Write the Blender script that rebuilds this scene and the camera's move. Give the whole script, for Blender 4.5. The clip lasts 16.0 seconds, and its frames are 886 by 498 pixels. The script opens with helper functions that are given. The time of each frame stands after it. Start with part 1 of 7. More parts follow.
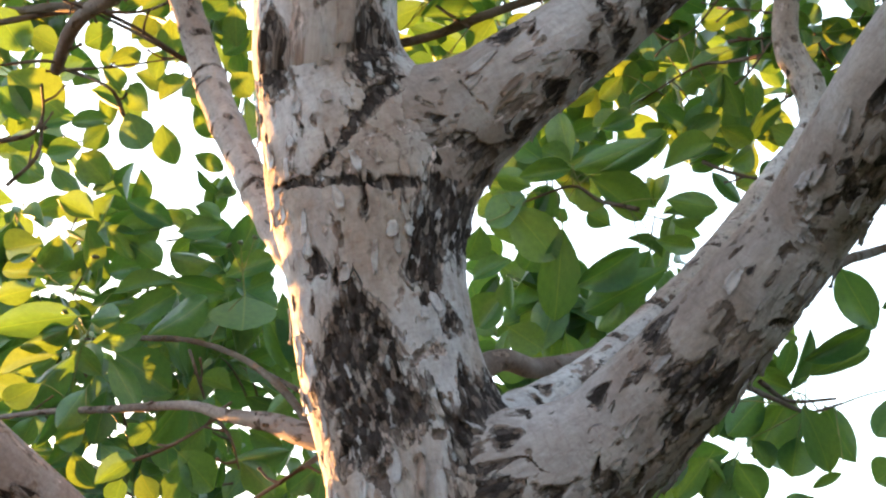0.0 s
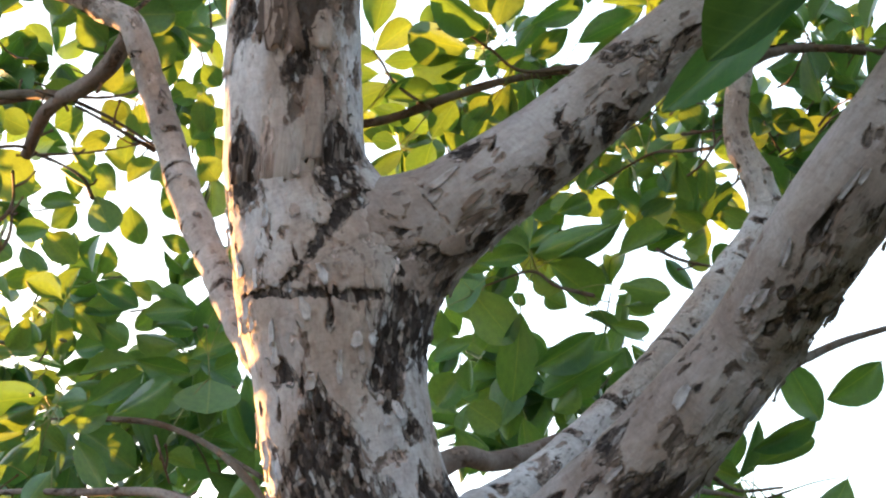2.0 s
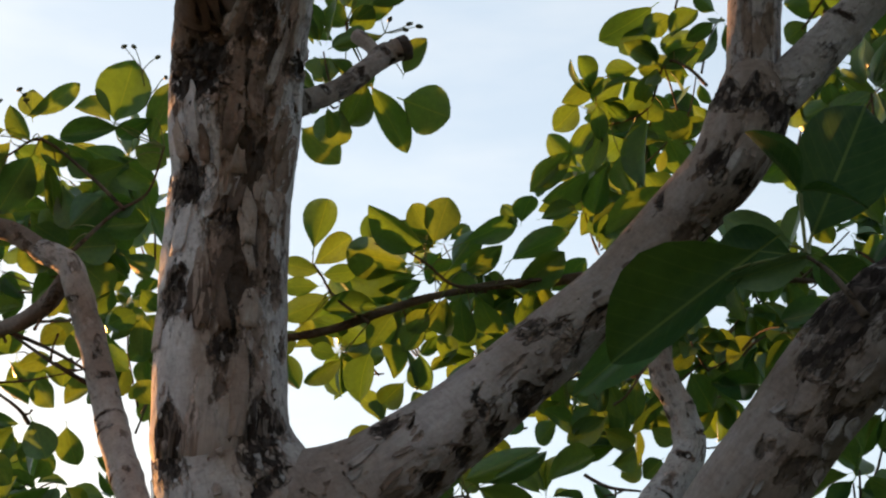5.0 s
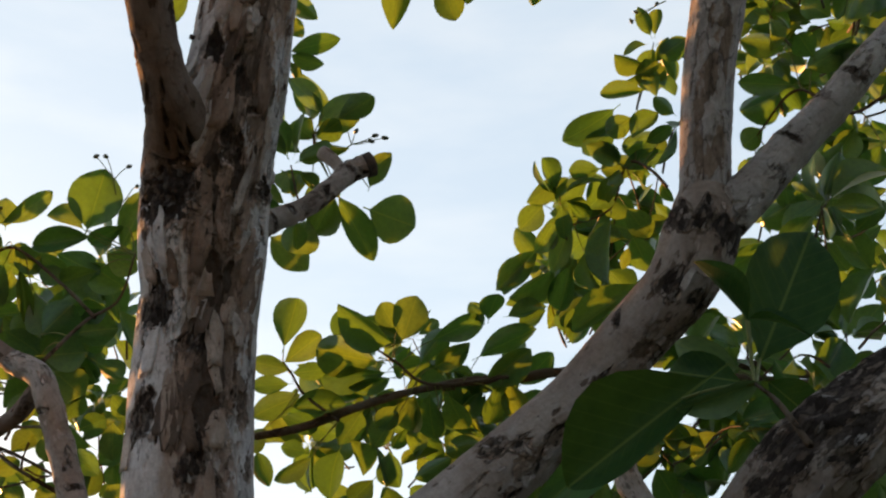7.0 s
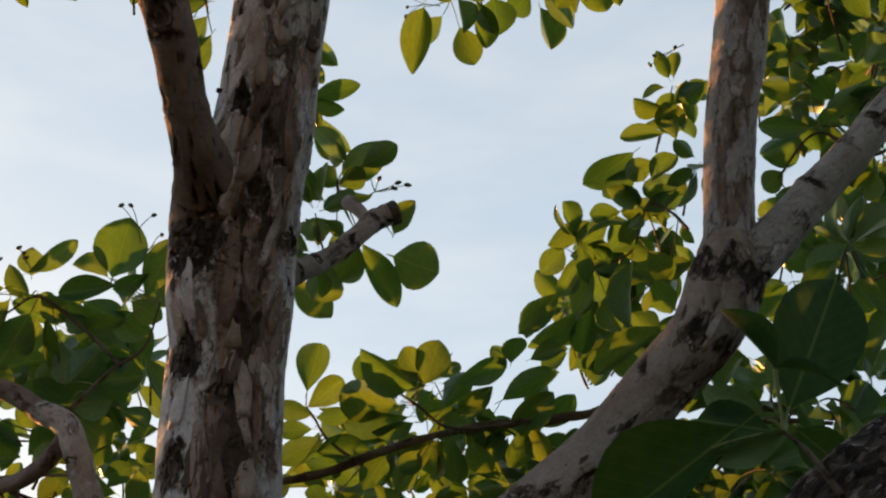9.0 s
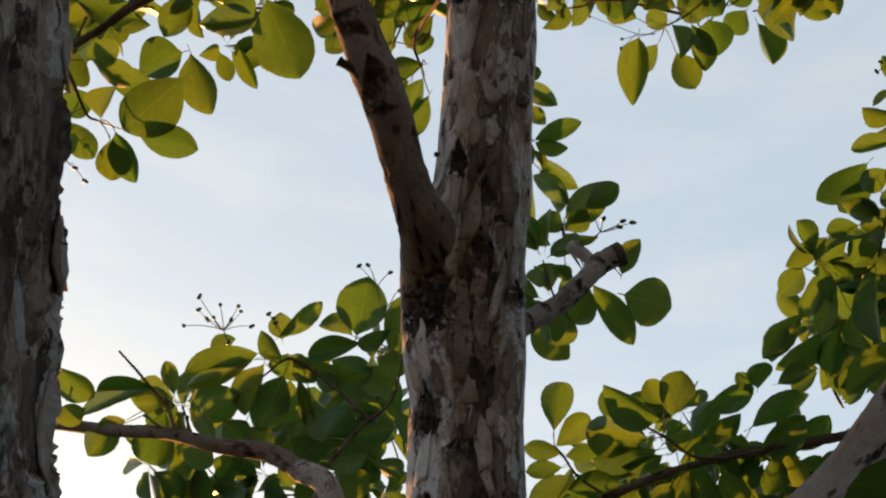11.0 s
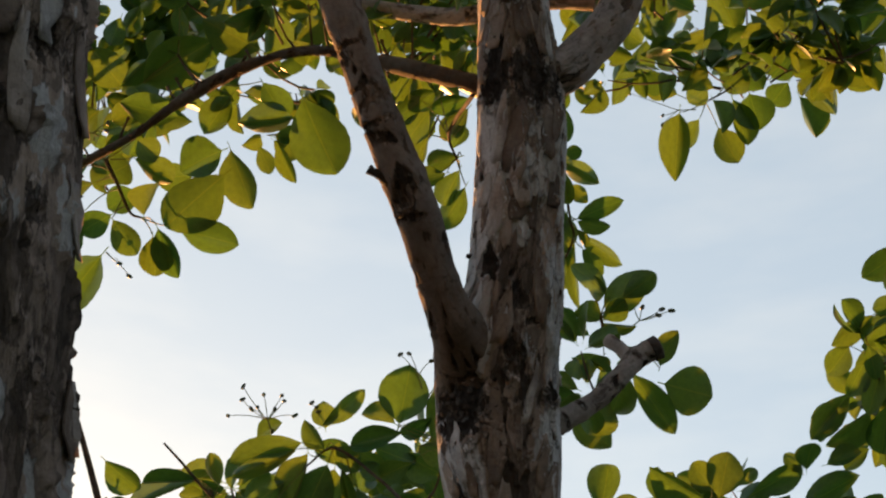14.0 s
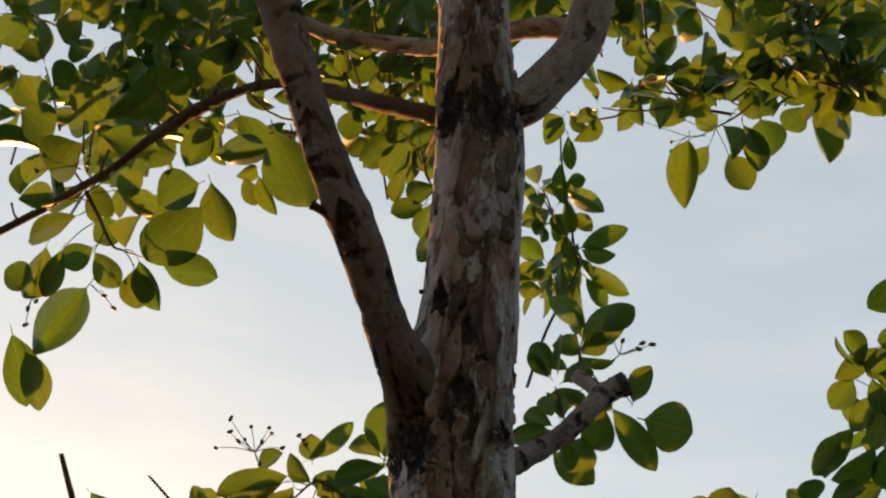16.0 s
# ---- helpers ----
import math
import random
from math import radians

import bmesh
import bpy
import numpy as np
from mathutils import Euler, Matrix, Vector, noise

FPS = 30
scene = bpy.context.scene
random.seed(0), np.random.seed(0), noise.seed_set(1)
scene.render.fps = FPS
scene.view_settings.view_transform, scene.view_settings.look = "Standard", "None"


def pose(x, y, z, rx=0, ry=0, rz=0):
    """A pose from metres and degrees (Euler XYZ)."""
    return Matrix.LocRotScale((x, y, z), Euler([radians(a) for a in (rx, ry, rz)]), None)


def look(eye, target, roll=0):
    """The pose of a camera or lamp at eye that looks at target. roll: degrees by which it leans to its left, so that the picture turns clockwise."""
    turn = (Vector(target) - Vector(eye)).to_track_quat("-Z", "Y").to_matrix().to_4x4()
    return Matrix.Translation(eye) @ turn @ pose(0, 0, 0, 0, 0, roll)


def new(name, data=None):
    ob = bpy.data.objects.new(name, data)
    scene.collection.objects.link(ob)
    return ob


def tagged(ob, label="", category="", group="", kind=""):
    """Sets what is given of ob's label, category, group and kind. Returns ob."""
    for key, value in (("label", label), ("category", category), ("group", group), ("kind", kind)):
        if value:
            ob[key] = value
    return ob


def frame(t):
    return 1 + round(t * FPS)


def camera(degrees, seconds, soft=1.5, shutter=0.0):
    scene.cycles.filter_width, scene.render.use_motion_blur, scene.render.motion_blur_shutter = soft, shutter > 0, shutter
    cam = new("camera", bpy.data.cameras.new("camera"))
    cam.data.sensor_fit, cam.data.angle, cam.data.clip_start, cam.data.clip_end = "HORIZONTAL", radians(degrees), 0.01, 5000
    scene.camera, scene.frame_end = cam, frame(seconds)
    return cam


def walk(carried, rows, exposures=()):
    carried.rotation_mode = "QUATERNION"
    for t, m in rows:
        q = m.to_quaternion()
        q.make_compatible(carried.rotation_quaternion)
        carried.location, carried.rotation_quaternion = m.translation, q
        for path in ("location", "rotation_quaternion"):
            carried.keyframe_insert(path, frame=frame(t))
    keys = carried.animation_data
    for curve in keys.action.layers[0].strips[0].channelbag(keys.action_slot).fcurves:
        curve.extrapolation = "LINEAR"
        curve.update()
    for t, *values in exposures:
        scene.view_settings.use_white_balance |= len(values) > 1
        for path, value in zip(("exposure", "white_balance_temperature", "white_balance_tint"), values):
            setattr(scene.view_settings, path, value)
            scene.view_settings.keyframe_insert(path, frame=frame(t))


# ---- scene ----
# ---- camera and walk ----
cam = camera(36.871, 16.0, soft=2.2)
PATH = [
    (0, pose(0.0158, -0.0015, 1.5096, 113.667, 0.021, 0.229)),
    (0.5, pose(0.0081, -0.0284, 1.5270, 113.910, 0.031, -0.424)),
    (1, pose(0.0076, -0.0356, 1.5344, 114.377, 0.115, -0.817)),
    (1.5, pose(0.0006, -0.0640, 1.5494, 114.859, 0.159, -1.259)),
    (2, pose(0.0119, -0.0942, 1.5608, 115.255, 0.290, -1.568)),
    (2.5, pose(0.0142, -0.1209, 1.5837, 116.181, 0.358, -2.034)),
    (3, pose(0.0013, -0.1220, 1.6046, 116.955, 0.535, -2.577)),
    (3.5, pose(0.0181, -0.1467, 1.6293, 117.996, 0.545, -2.734)),
    (4, pose(0.0244, -0.1659, 1.6488, 118.748, 0.561, -3.086)),
    (4.5, pose(0.0327, -0.1932, 1.6689, 119.681, 0.608, -3.349)),
    (4.7, pose(0.0453, -0.2120, 1.6829, 120.111, 0.653, -3.318)),
    (6.8, pose(0.0724, -0.3097, 1.7329, 122.945, 1.558, -3.863)),
    (7, pose(0.0706, -0.3183, 1.7374, 123.372, 1.566, -3.995)),
    (7.5, pose(0.0691, -0.3280, 1.7377, 123.501, 1.540, -4.148)),
    (8, pose(0.0720, -0.3284, 1.7387, 123.989, 1.652, -3.976)),
    (8.5, pose(0.0556, -0.3330, 1.7454, 124.445, 1.658, -3.947)),
    (9, pose(0.0547, -0.3364, 1.7465, 124.950, 1.618, -3.180)),
    (9.5, pose(0.0744, -0.3301, 1.7462, 125.308, 1.012, -0.579)),
    (10, pose(0.0825, -0.3490, 1.7506, 125.773, 0.088, 3.875)),
    (10.2, pose(0.0915, -0.3579, 1.7477, 125.958, 0.075, 5.188)),
    (12.3, pose(0.0840, -0.4148, 1.7931, 125.980, -1.421, 10.253)),
    (12.5, pose(0.0846, -0.4196, 1.7972, 126.159, -1.287, 10.522)),
    (13, pose(0.0806, -0.4367, 1.8132, 127.224, -1.065, 10.847)),
    (13.5, pose(0.1169, -0.4375, 1.8163, 127.654, -1.203, 11.081)),
    (14, pose(0.1352, -0.4320, 1.8136, 128.111, -1.272, 10.971)),
    (14.5, pose(0.1593, -0.4205, 1.8126, 128.411, -1.348, 10.871)),
    (15, pose(0.1708, -0.4097, 1.8149, 128.828, -1.345, 10.924)),
    (15.5, pose(0.2104, -0.3806, 1.8117, 129.147, -1.483, 11.388)),
    (16, pose(0.3062, -0.3836, 1.8557, 128.904, -3.214, 13.624)),
]

EXPOSURES = [
    (0, 3.83, 6300, 9), (2.0, 3.73, 6250, 9), (3.0, 3.56, 6150, 9), (3.9, 3.46, 6150, 9), (4.2, 3.08, 6300, 9), (4.5, 2.32, 6850, 12), (4.7, 2.14, 6650, 11), (5.2, 2.17, 6600, 10), (7.0, 2.17, 6700, 10), (10.0, 1.84, 6700, 10), (12.5, 1.90, 6750, 10),
    (13.1, 1.89, 6750, 10), (13.5, 1.98, 7350, 10), (13.9, 1.86, 6700, 9), (15.6, 1.77, 6700, 9), (16.0, 1.72, 7000, 10)]
walk(cam, PATH, EXPOSURES)

# ---- daylight: a low evening sun behind the tree, clear pale sky ----
SUN_LEFT, SUN_UP = radians(36), radians(5.0)
world = bpy.data.worlds.new("world")
scene.world = world
world.use_nodes = True
wn = world.node_tree
sky = wn.nodes.new("ShaderNodeTexSky")
sky.sky_type, sky.sun_disc = "NISHITA", False
sky.sun_elevation, sky.sun_rotation = SUN_UP, -SUN_LEFT
sky.air_density, sky.dust_density, sky.ozone_density = 1.0, 2.2, 1.0
# thin high haze with faint wisps over the clear sky
aim = wn.nodes.new("ShaderNodeTexCoord")
spread = wn.nodes.new("ShaderNodeMapping")
spread.inputs["Scale"].default_value = (2.0, 2.0, 7.0)
wn.links.new(aim.outputs["Generated"], spread.inputs["Vector"])
wisps = wn.nodes.new("ShaderNodeTexNoise")
wisps.inputs["Scale"].default_value, wisps.inputs["Detail"].default_value = 3.0, 6.0
wn.links.new(spread.outputs["Vector"], wisps.inputs["Vector"])
haze = wn.nodes.new("ShaderNodeValToRGB")
haze.color_ramp.elements[0].position, haze.color_ramp.elements[0].color = 0.45, (1.96, 2.29, 2.66, 1)
haze.color_ramp.elements[1].position, haze.color_ramp.elements[1].color = 0.75, (2.48, 2.66, 2.84, 1)
wn.links.new(wisps.outputs["Fac"], haze.inputs["Fac"])
veil = wn.nodes.new("ShaderNodeMix")
veil.data_type = "RGBA"
veil.inputs["Factor"].default_value = 0.56
wn.links.new(sky.outputs[0], veil.inputs[6])
wn.links.new(haze.outputs[0], veil.inputs[7])
wn.links.new(veil.outputs[2], wn.nodes["Background"].inputs["Color"])
wn.nodes["Background"].inputs["Strength"].default_value = 0.10
sun = new("sun", bpy.data.lights.new("sun", "SUN"))
sun.data.energy, sun.data.angle, sun.data.color = 4.0, radians(0.6), (1.0, 0.43, 0.12)
sun_way = Vector((-math.sin(SUN_LEFT) * math.cos(SUN_UP), math.cos(SUN_LEFT) * math.cos(SUN_UP), math.sin(SUN_UP)))
sun.matrix_world = look(sun_way * 50, (0, 0, 0))


# ---- materials ----
def material(name):
    m = bpy.data.materials.new(name)
    m.use_nodes = True
    t = m.node_tree
    return m, t, t.nodes["Principled BSDF"]


def node(t, kind, **inputs):
    n = t.nodes.new(kind)
    for key, value in inputs.items():
        n.inputs[key.replace("_", " ")].default_value = value
    return n


def ramp(t, source, stops):
    r = t.nodes.new("ShaderNodeValToRGB")
    while len(r.color_ramp.elements) < len(stops):
        r.color_ramp.elements.new(0.5)
    for e, (at, c) in zip(r.color_ramp.elements, stops):
        e.position, e.color = at, (*c, 1) if len(c) == 3 else c
    t.links.new(source, r.inputs["Fac"])
    return r.outputs["Color"]


def mixed(t, fac, a, b):
    n = t.nodes.new("ShaderNodeMix")
    n.data_type = "RGBA"
    t.links.new(fac, n.inputs["Factor"])
    for key, c in (("A", a), ("B", b)):
        socket = [s for s in n.inputs if s.name == key and s.type == "RGBA"][0]
        if isinstance(c, tuple):
            socket.default_value = (*c, 1)
        else:
            t.links.new(c, socket)
    return [s for s in n.outputs if s.type == "RGBA"][0]


def bark_material(name, pale, grey, warm, tan, dark, fleck=0.635, chalk=1.0):
    """Peeling bark: papery pale skin, torn flakes of two sizes over a tan under layer, rough dark scars with chips left in them."""
    m, t, b = material(name)
    where = t.nodes.new("ShaderNodeAttribute")
    where.attribute_name = "along"

    def calc(op, *values):
        n = node(t, "ShaderNodeMath")
        n.operation = op
        for k, v in enumerate(values):
            if isinstance(v, (int, float)):
                n.inputs[k].default_value = v
            else:
                t.links.new(v, n.inputs[k])
        return n.outputs[0]

    def squashed(squash):
        mapped = t.nodes.new("ShaderNodeMapping")
        mapped.inputs["Scale"].default_value = (1, 1, squash)
        t.links.new(where.outputs["Vector"], mapped.inputs["Vector"])
        return mapped.outputs["Vector"]

    def grain(scale, squash, detail=5.0, rough=0.6):
        n = node(t, "ShaderNodeTexNoise", Scale=scale, Detail=detail, Roughness=rough)
        t.links.new(squashed(squash), n.inputs["Vector"])
        return n.outputs["Fac"]

    def value(attr):
        at = t.nodes.new("ShaderNodeAttribute")
        at.attribute_name = attr
        return at.outputs["Fac"]

    def sway(source, amount):
        return calc("MULTIPLY_ADD", source, amount, -0.5 * amount)

    def plus(first, *rest):
        for v in rest:
            first = calc("ADD", first, v)
        return first

    def times(first, *rest):
        for v in rest:
            first = calc("MULTIPLY", first, v)
        return first

    def rise(source, lo, hi):
        return clamped(calc("MULTIPLY_ADD", source, 1 / (hi - lo), -lo / (hi - lo)))

    def clamped(v):
        n = t.nodes.new("ShaderNodeClamp")
        t.links.new(v, n.inputs["Value"])
        return n.outputs[0]

    def tinted(a, c):
        n = t.nodes.new("ShaderNodeMix")
        n.data_type, n.blend_type = "RGBA", "MULTIPLY"
        n.inputs["Factor"].default_value = 1.0
        t.links.new(a, n.inputs[6])
        t.links.new(c, n.inputs[7])
        return n.outputs[2]

    def flakes(scale, squash, bend_scale, bend_by):
        """Long ragged cells: three random tones, the distance to the edge, and a lift that tips every flake its own way."""
        flat = squashed(squash)
        wob = node(t, "ShaderNodeTexNoise", Scale=bend_scale, Detail=4.0, Roughness=0.65)
        t.links.new(flat, wob.inputs["Vector"])
        bend = node(t, "ShaderNodeVectorMath")
        bend.operation = "MULTIPLY_ADD"
        bend.inputs[1].default_value = (bend_by, bend_by, bend_by)
        t.links.new(wob.outputs["Color"], bend.inputs[0])
        t.links.new(flat, bend.inputs[2])
        cells = node(t, "ShaderNodeTexVoronoi", Scale=scale)
        t.links.new(bend.outputs[0], cells.inputs["Vector"])
        tone = t.nodes.new("ShaderNodeSeparateColor")
        t.links.new(cells.outputs["Color"], tone.inputs[0])
        gaps = node(t, "ShaderNodeTexVoronoi", Scale=scale)
        gaps.feature = "DISTANCE_TO_EDGE"
        t.links.new(bend.outputs[0], gaps.inputs["Vector"])
        away = node(t, "ShaderNodeVectorMath")
        away.operation = "SUBTRACT"
        t.links.new(bend.outputs[0], away.inputs[0])
        t.links.new(cells.outputs["Position"], away.inputs[1])
        lean = node(t, "ShaderNodeVectorMath")
        lean.operation = "SUBTRACT"
        t.links.new(cells.outputs["Color"], lean.inputs[0])
        lean.inputs[1].default_value = (0.5, 0.5, 0.5)
        tip = node(t, "ShaderNodeVectorMath")
        tip.operation = "DOT_PRODUCT"
        t.links.new(away.outputs[0], tip.inputs[0])
        t.links.new(lean.outputs[0], tip.inputs[1])
        return tone.outputs[0], tone.outputs[1], tone.outputs[2], gaps.outputs["Distance"], calc("MULTIPLY", tip.outputs["Value"], scale * 1.6)

    fine = grain(170, 0.6, 6, 0.68)
    torn = grain(62, 0.34, 4, 0.55)
    big_r, big_g, big_b, big_edge, big_tip = flakes(50.0, 0.40, 60.0, 0.024)
    small_r, small_g, small_b, small_edge, small_tip = flakes(150.0, 0.46, 150.0, 0.010)
    age = value("age")
    cracks = plus(value("crack"), sway(torn, 0.55), sway(fine, 0.16), sway(small_r, 0.16))
    plates = plus(value("plate"), sway(torn, 0.20), sway(big_g, 0.12), sway(small_g, 0.06))
    black = rise(cracks, 0.50, 0.525)
    zone = rise(cracks, 0.33, 0.42)
    under = rise(plates, 0.515, 0.535)
    deeper = rise(plates, 0.60, 0.62)
    flaky = clamped(plus(zone, under, times(age, 0.6)))

    wash = value("wash")
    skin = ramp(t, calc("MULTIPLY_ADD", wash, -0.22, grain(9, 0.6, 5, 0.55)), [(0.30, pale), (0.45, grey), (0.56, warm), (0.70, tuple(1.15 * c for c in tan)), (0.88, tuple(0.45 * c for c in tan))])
    skin = tinted(skin, ramp(t, fine, [(0.28, (0.78, 0.77, 0.76)), (0.7, (1.1, 1.1, 1.1))]))
    skin = tinted(skin, ramp(t, grain(30, 0.7, 5, 0.6), [(0.3, (0.82, 0.79, 0.79)), (0.62, (1.08, 1.07, 1.06))]))
    # fine wrinkles across the stem
    skin = tinted(skin, ramp(t, grain(60, 3.4, 4, 0.6), [(0.36, (0.88, 0.87, 0.87)), (0.5, (1.0, 1.0, 1.0))]))
    tans = tinted(ramp(t, grain(26, 0.3, 5), [(0.3, tan), (0.7, tuple(c * 1.9 for c in tan))]), ramp(t, fine, [(0.28, (0.6, 0.6, 0.6)), (0.7, (1.15, 1.15, 1.15))]))
    tans = tinted(tans, ramp(t, grain(15, 0.16, 5, 0.6), [(0.37, (0.40, 0.37, 0.35)), (0.5, (0.9, 0.9, 0.9)), (0.62, (1.5, 1.53, 1.6))]))
    tans = tinted(tans, ramp(t, big_b, [(0.0, (0.66, 0.64, 0.63)), (0.55, (1.0, 1.0, 1.0)), (1.0, (1.6 * chalk, 1.68 * chalk, 1.8 * chalk))]))
    tans = tinted(tans, ramp(t, small_b, [(0.0, (0.72, 0.70, 0.69)), (0.8, (1.08, 1.08, 1.08)), (1.0, (1.3, 1.34, 1.4))]))
    # scars: black-brown fibre with brown and pale chips left standing
    chip = ramp(t, small_g, [(0.0, tuple(c * 2.6 for c in dark)), (0.36, tuple(c * 4.6 for c in dark)), (0.56, tuple(c * 7.5 for c in dark)), (0.76, tuple(c * 0.75 for c in tan)), (0.92, tuple(c * 0.85 for c in warm)), (1.0, tuple(c * 0.85 for c in pale))])
    chip = mixed(t, times(value("old"), 0.85), chip, tuple(c * 2.4 for c in dark))
    chip = tinted(chip, ramp(t, fine, [(0.3, (0.5, 0.5, 0.5)), (0.7, (1.35, 1.35, 1.35))]))
    # old stem: overlapping plates, each brown, tan, pinkish or chalky, in long streaks
    streak = grain(13, 0.14, 4, 0.55)
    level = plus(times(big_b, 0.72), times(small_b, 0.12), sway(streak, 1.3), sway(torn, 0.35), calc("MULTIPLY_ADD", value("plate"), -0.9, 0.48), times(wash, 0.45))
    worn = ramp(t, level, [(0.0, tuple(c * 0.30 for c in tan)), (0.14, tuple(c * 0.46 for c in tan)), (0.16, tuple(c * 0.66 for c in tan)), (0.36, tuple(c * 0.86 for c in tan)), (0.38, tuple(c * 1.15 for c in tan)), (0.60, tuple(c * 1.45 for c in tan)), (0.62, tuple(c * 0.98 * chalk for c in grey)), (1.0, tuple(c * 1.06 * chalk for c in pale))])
    worn = tinted(worn, ramp(t, fine, [(0.28, (0.70, 0.68, 0.67)), (0.7, (1.12, 1.11, 1.10))]))
    fresh = calc("SUBTRACT", 1.0, rise(age, 0.25, 0.6))
    colour = mixed(t, times(under, 0.85), skin, tans)
    colour = mixed(t, times(deeper, 0.6), colour, tuple(c * 0.5 for c in tan))
    colour = mixed(t, rise(plus(age, sway(torn, 0.5)), 0.30, 0.36), colour, worn)
    # brown half-peeled border of the scars
    colour = mixed(t, times(zone, rise(small_b, 0.42, 0.5), 0.85), colour, tinted(tans, ramp(t, small_r, [(0.0, (0.5, 0.48, 0.46)), (1.0, (1.3, 1.28, 1.27))])))
    # shade in the open edges of the flakes, put into the colour as dark lines
    broken = rise(grain(52, 0.5, 4, 0.6), 0.44, 0.56)
    big_rim = times(calc("SUBTRACT", 1.0, rise(big_edge, 0.02, 0.085)), clamped(plus(under, zone, rise(age, 0.2, 0.5))), broken)
    small_rim = times(calc("SUBTRACT", 1.0, rise(small_edge, 0.03, 0.12)), zone)
    shadow_brown = tuple(c * 2.6 for c in dark)
    colour = mixed(t, times(big_rim, 0.62), colour, shadow_brown)
    # short torn flecks scattered in crowds over the sound skin
    crowd = rise(grain(8, 0.6, 3), 0.40, 0.54)
    lip = times(rise(small_tip, 0.10, 0.26), calc("SUBTRACT", 1.0, rise(small_edge, 0.10, 0.26)), rise(small_r, 0.52, 0.58))
    fleck_of = rise(grain(85, 0.42, 4, 0.55), fleck, fleck + 0.03)
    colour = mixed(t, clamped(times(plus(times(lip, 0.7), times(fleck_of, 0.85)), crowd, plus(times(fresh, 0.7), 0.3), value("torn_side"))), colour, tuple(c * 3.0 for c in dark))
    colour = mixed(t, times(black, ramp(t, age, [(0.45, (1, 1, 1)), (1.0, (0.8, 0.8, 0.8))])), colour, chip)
    # shade between the small chips of the scars, drawn as darker colour
    colour = mixed(t, times(small_rim, 0.55), colour, tuple(c * 1.8 for c in dark))
    t.links.new(colour, b.inputs["Base Color"])
    b.inputs["Roughness"].default_value = 0.85
    b.inputs["Specular IOR Level"].default_value = 0.08

    def bumped(source, strength, distance, before=None):
        n = node(t, "ShaderNodeBump", Strength=strength, Distance=distance)
        t.links.new(source, n.inputs["Height"])
        if before:
            t.links.new(before, n.inputs["Normal"])
        return n.outputs["Normal"]

    n1 = bumped(fine, 0.6, 0.0018)
    n2 = bumped(grain(46, 0.6, 6, 0.72), 0.7, 0.006, n1)
    step_down = plus(times(under, -0.5, fresh), times(deeper, -0.5, fresh), times(age, level))
    n3 = bumped(step_down, 0.9, 0.005, n2)
    n4 = bumped(times(plus(times(big_tip, 1.2), big_b), flaky), 0.9, 0.0036, n3)
    n5 = bumped(times(plus(times(small_tip, 1.3), small_g), plus(zone, times(value("torn_side"), 0.25))), 0.9, 0.0030, n4)
    n6 = bumped(times(black, -1.0), 0.8, 0.0030, n5)
    t.links.new(n6, b.inputs["Normal"])
    return m


BARK = bark_material("pale_peeling_bark", (0.515, 0.52, 0.575), (0.44, 0.428, 0.455), (0.36, 0.312, 0.30), (0.245, 0.194, 0.177), (0.012, 0.010, 0.010))
BROWN = bark_material("brown_smooth_bark", (0.24, 0.21, 0.205), (0.20, 0.168, 0.162), (0.155, 0.122, 0.11), (0.108, 0.077, 0.062), (0.012, 0.009, 0.008), 0.69)
TAN_LIMB = bark_material("grey_tan_limb_bark", (0.40, 0.378, 0.402), (0.335, 0.305, 0.312), (0.275, 0.232, 0.222), (0.185, 0.144, 0.126), (0.012, 0.010, 0.010))
GREY = bark_material("grey_bark", (0.45, 0.445, 0.48), (0.38, 0.367, 0.388), (0.32, 0.30, 0.308), (0.22, 0.195, 0.192), (0.012, 0.009, 0.008), 0.62)
BLACK = bark_material("black_ridge_bark", (0.06, 0.052, 0.048), (0.045, 0.038, 0.034), (0.03, 0.024, 0.02), (0.022, 0.016, 0.013), (0.010, 0.008, 0.007))
TWIG = bark_material("twig_bark", (0.16, 0.14, 0.125), (0.12, 0.10, 0.085), (0.10, 0.075, 0.06), (0.09, 0.055, 0.035), (0.012, 0.009, 0.008))


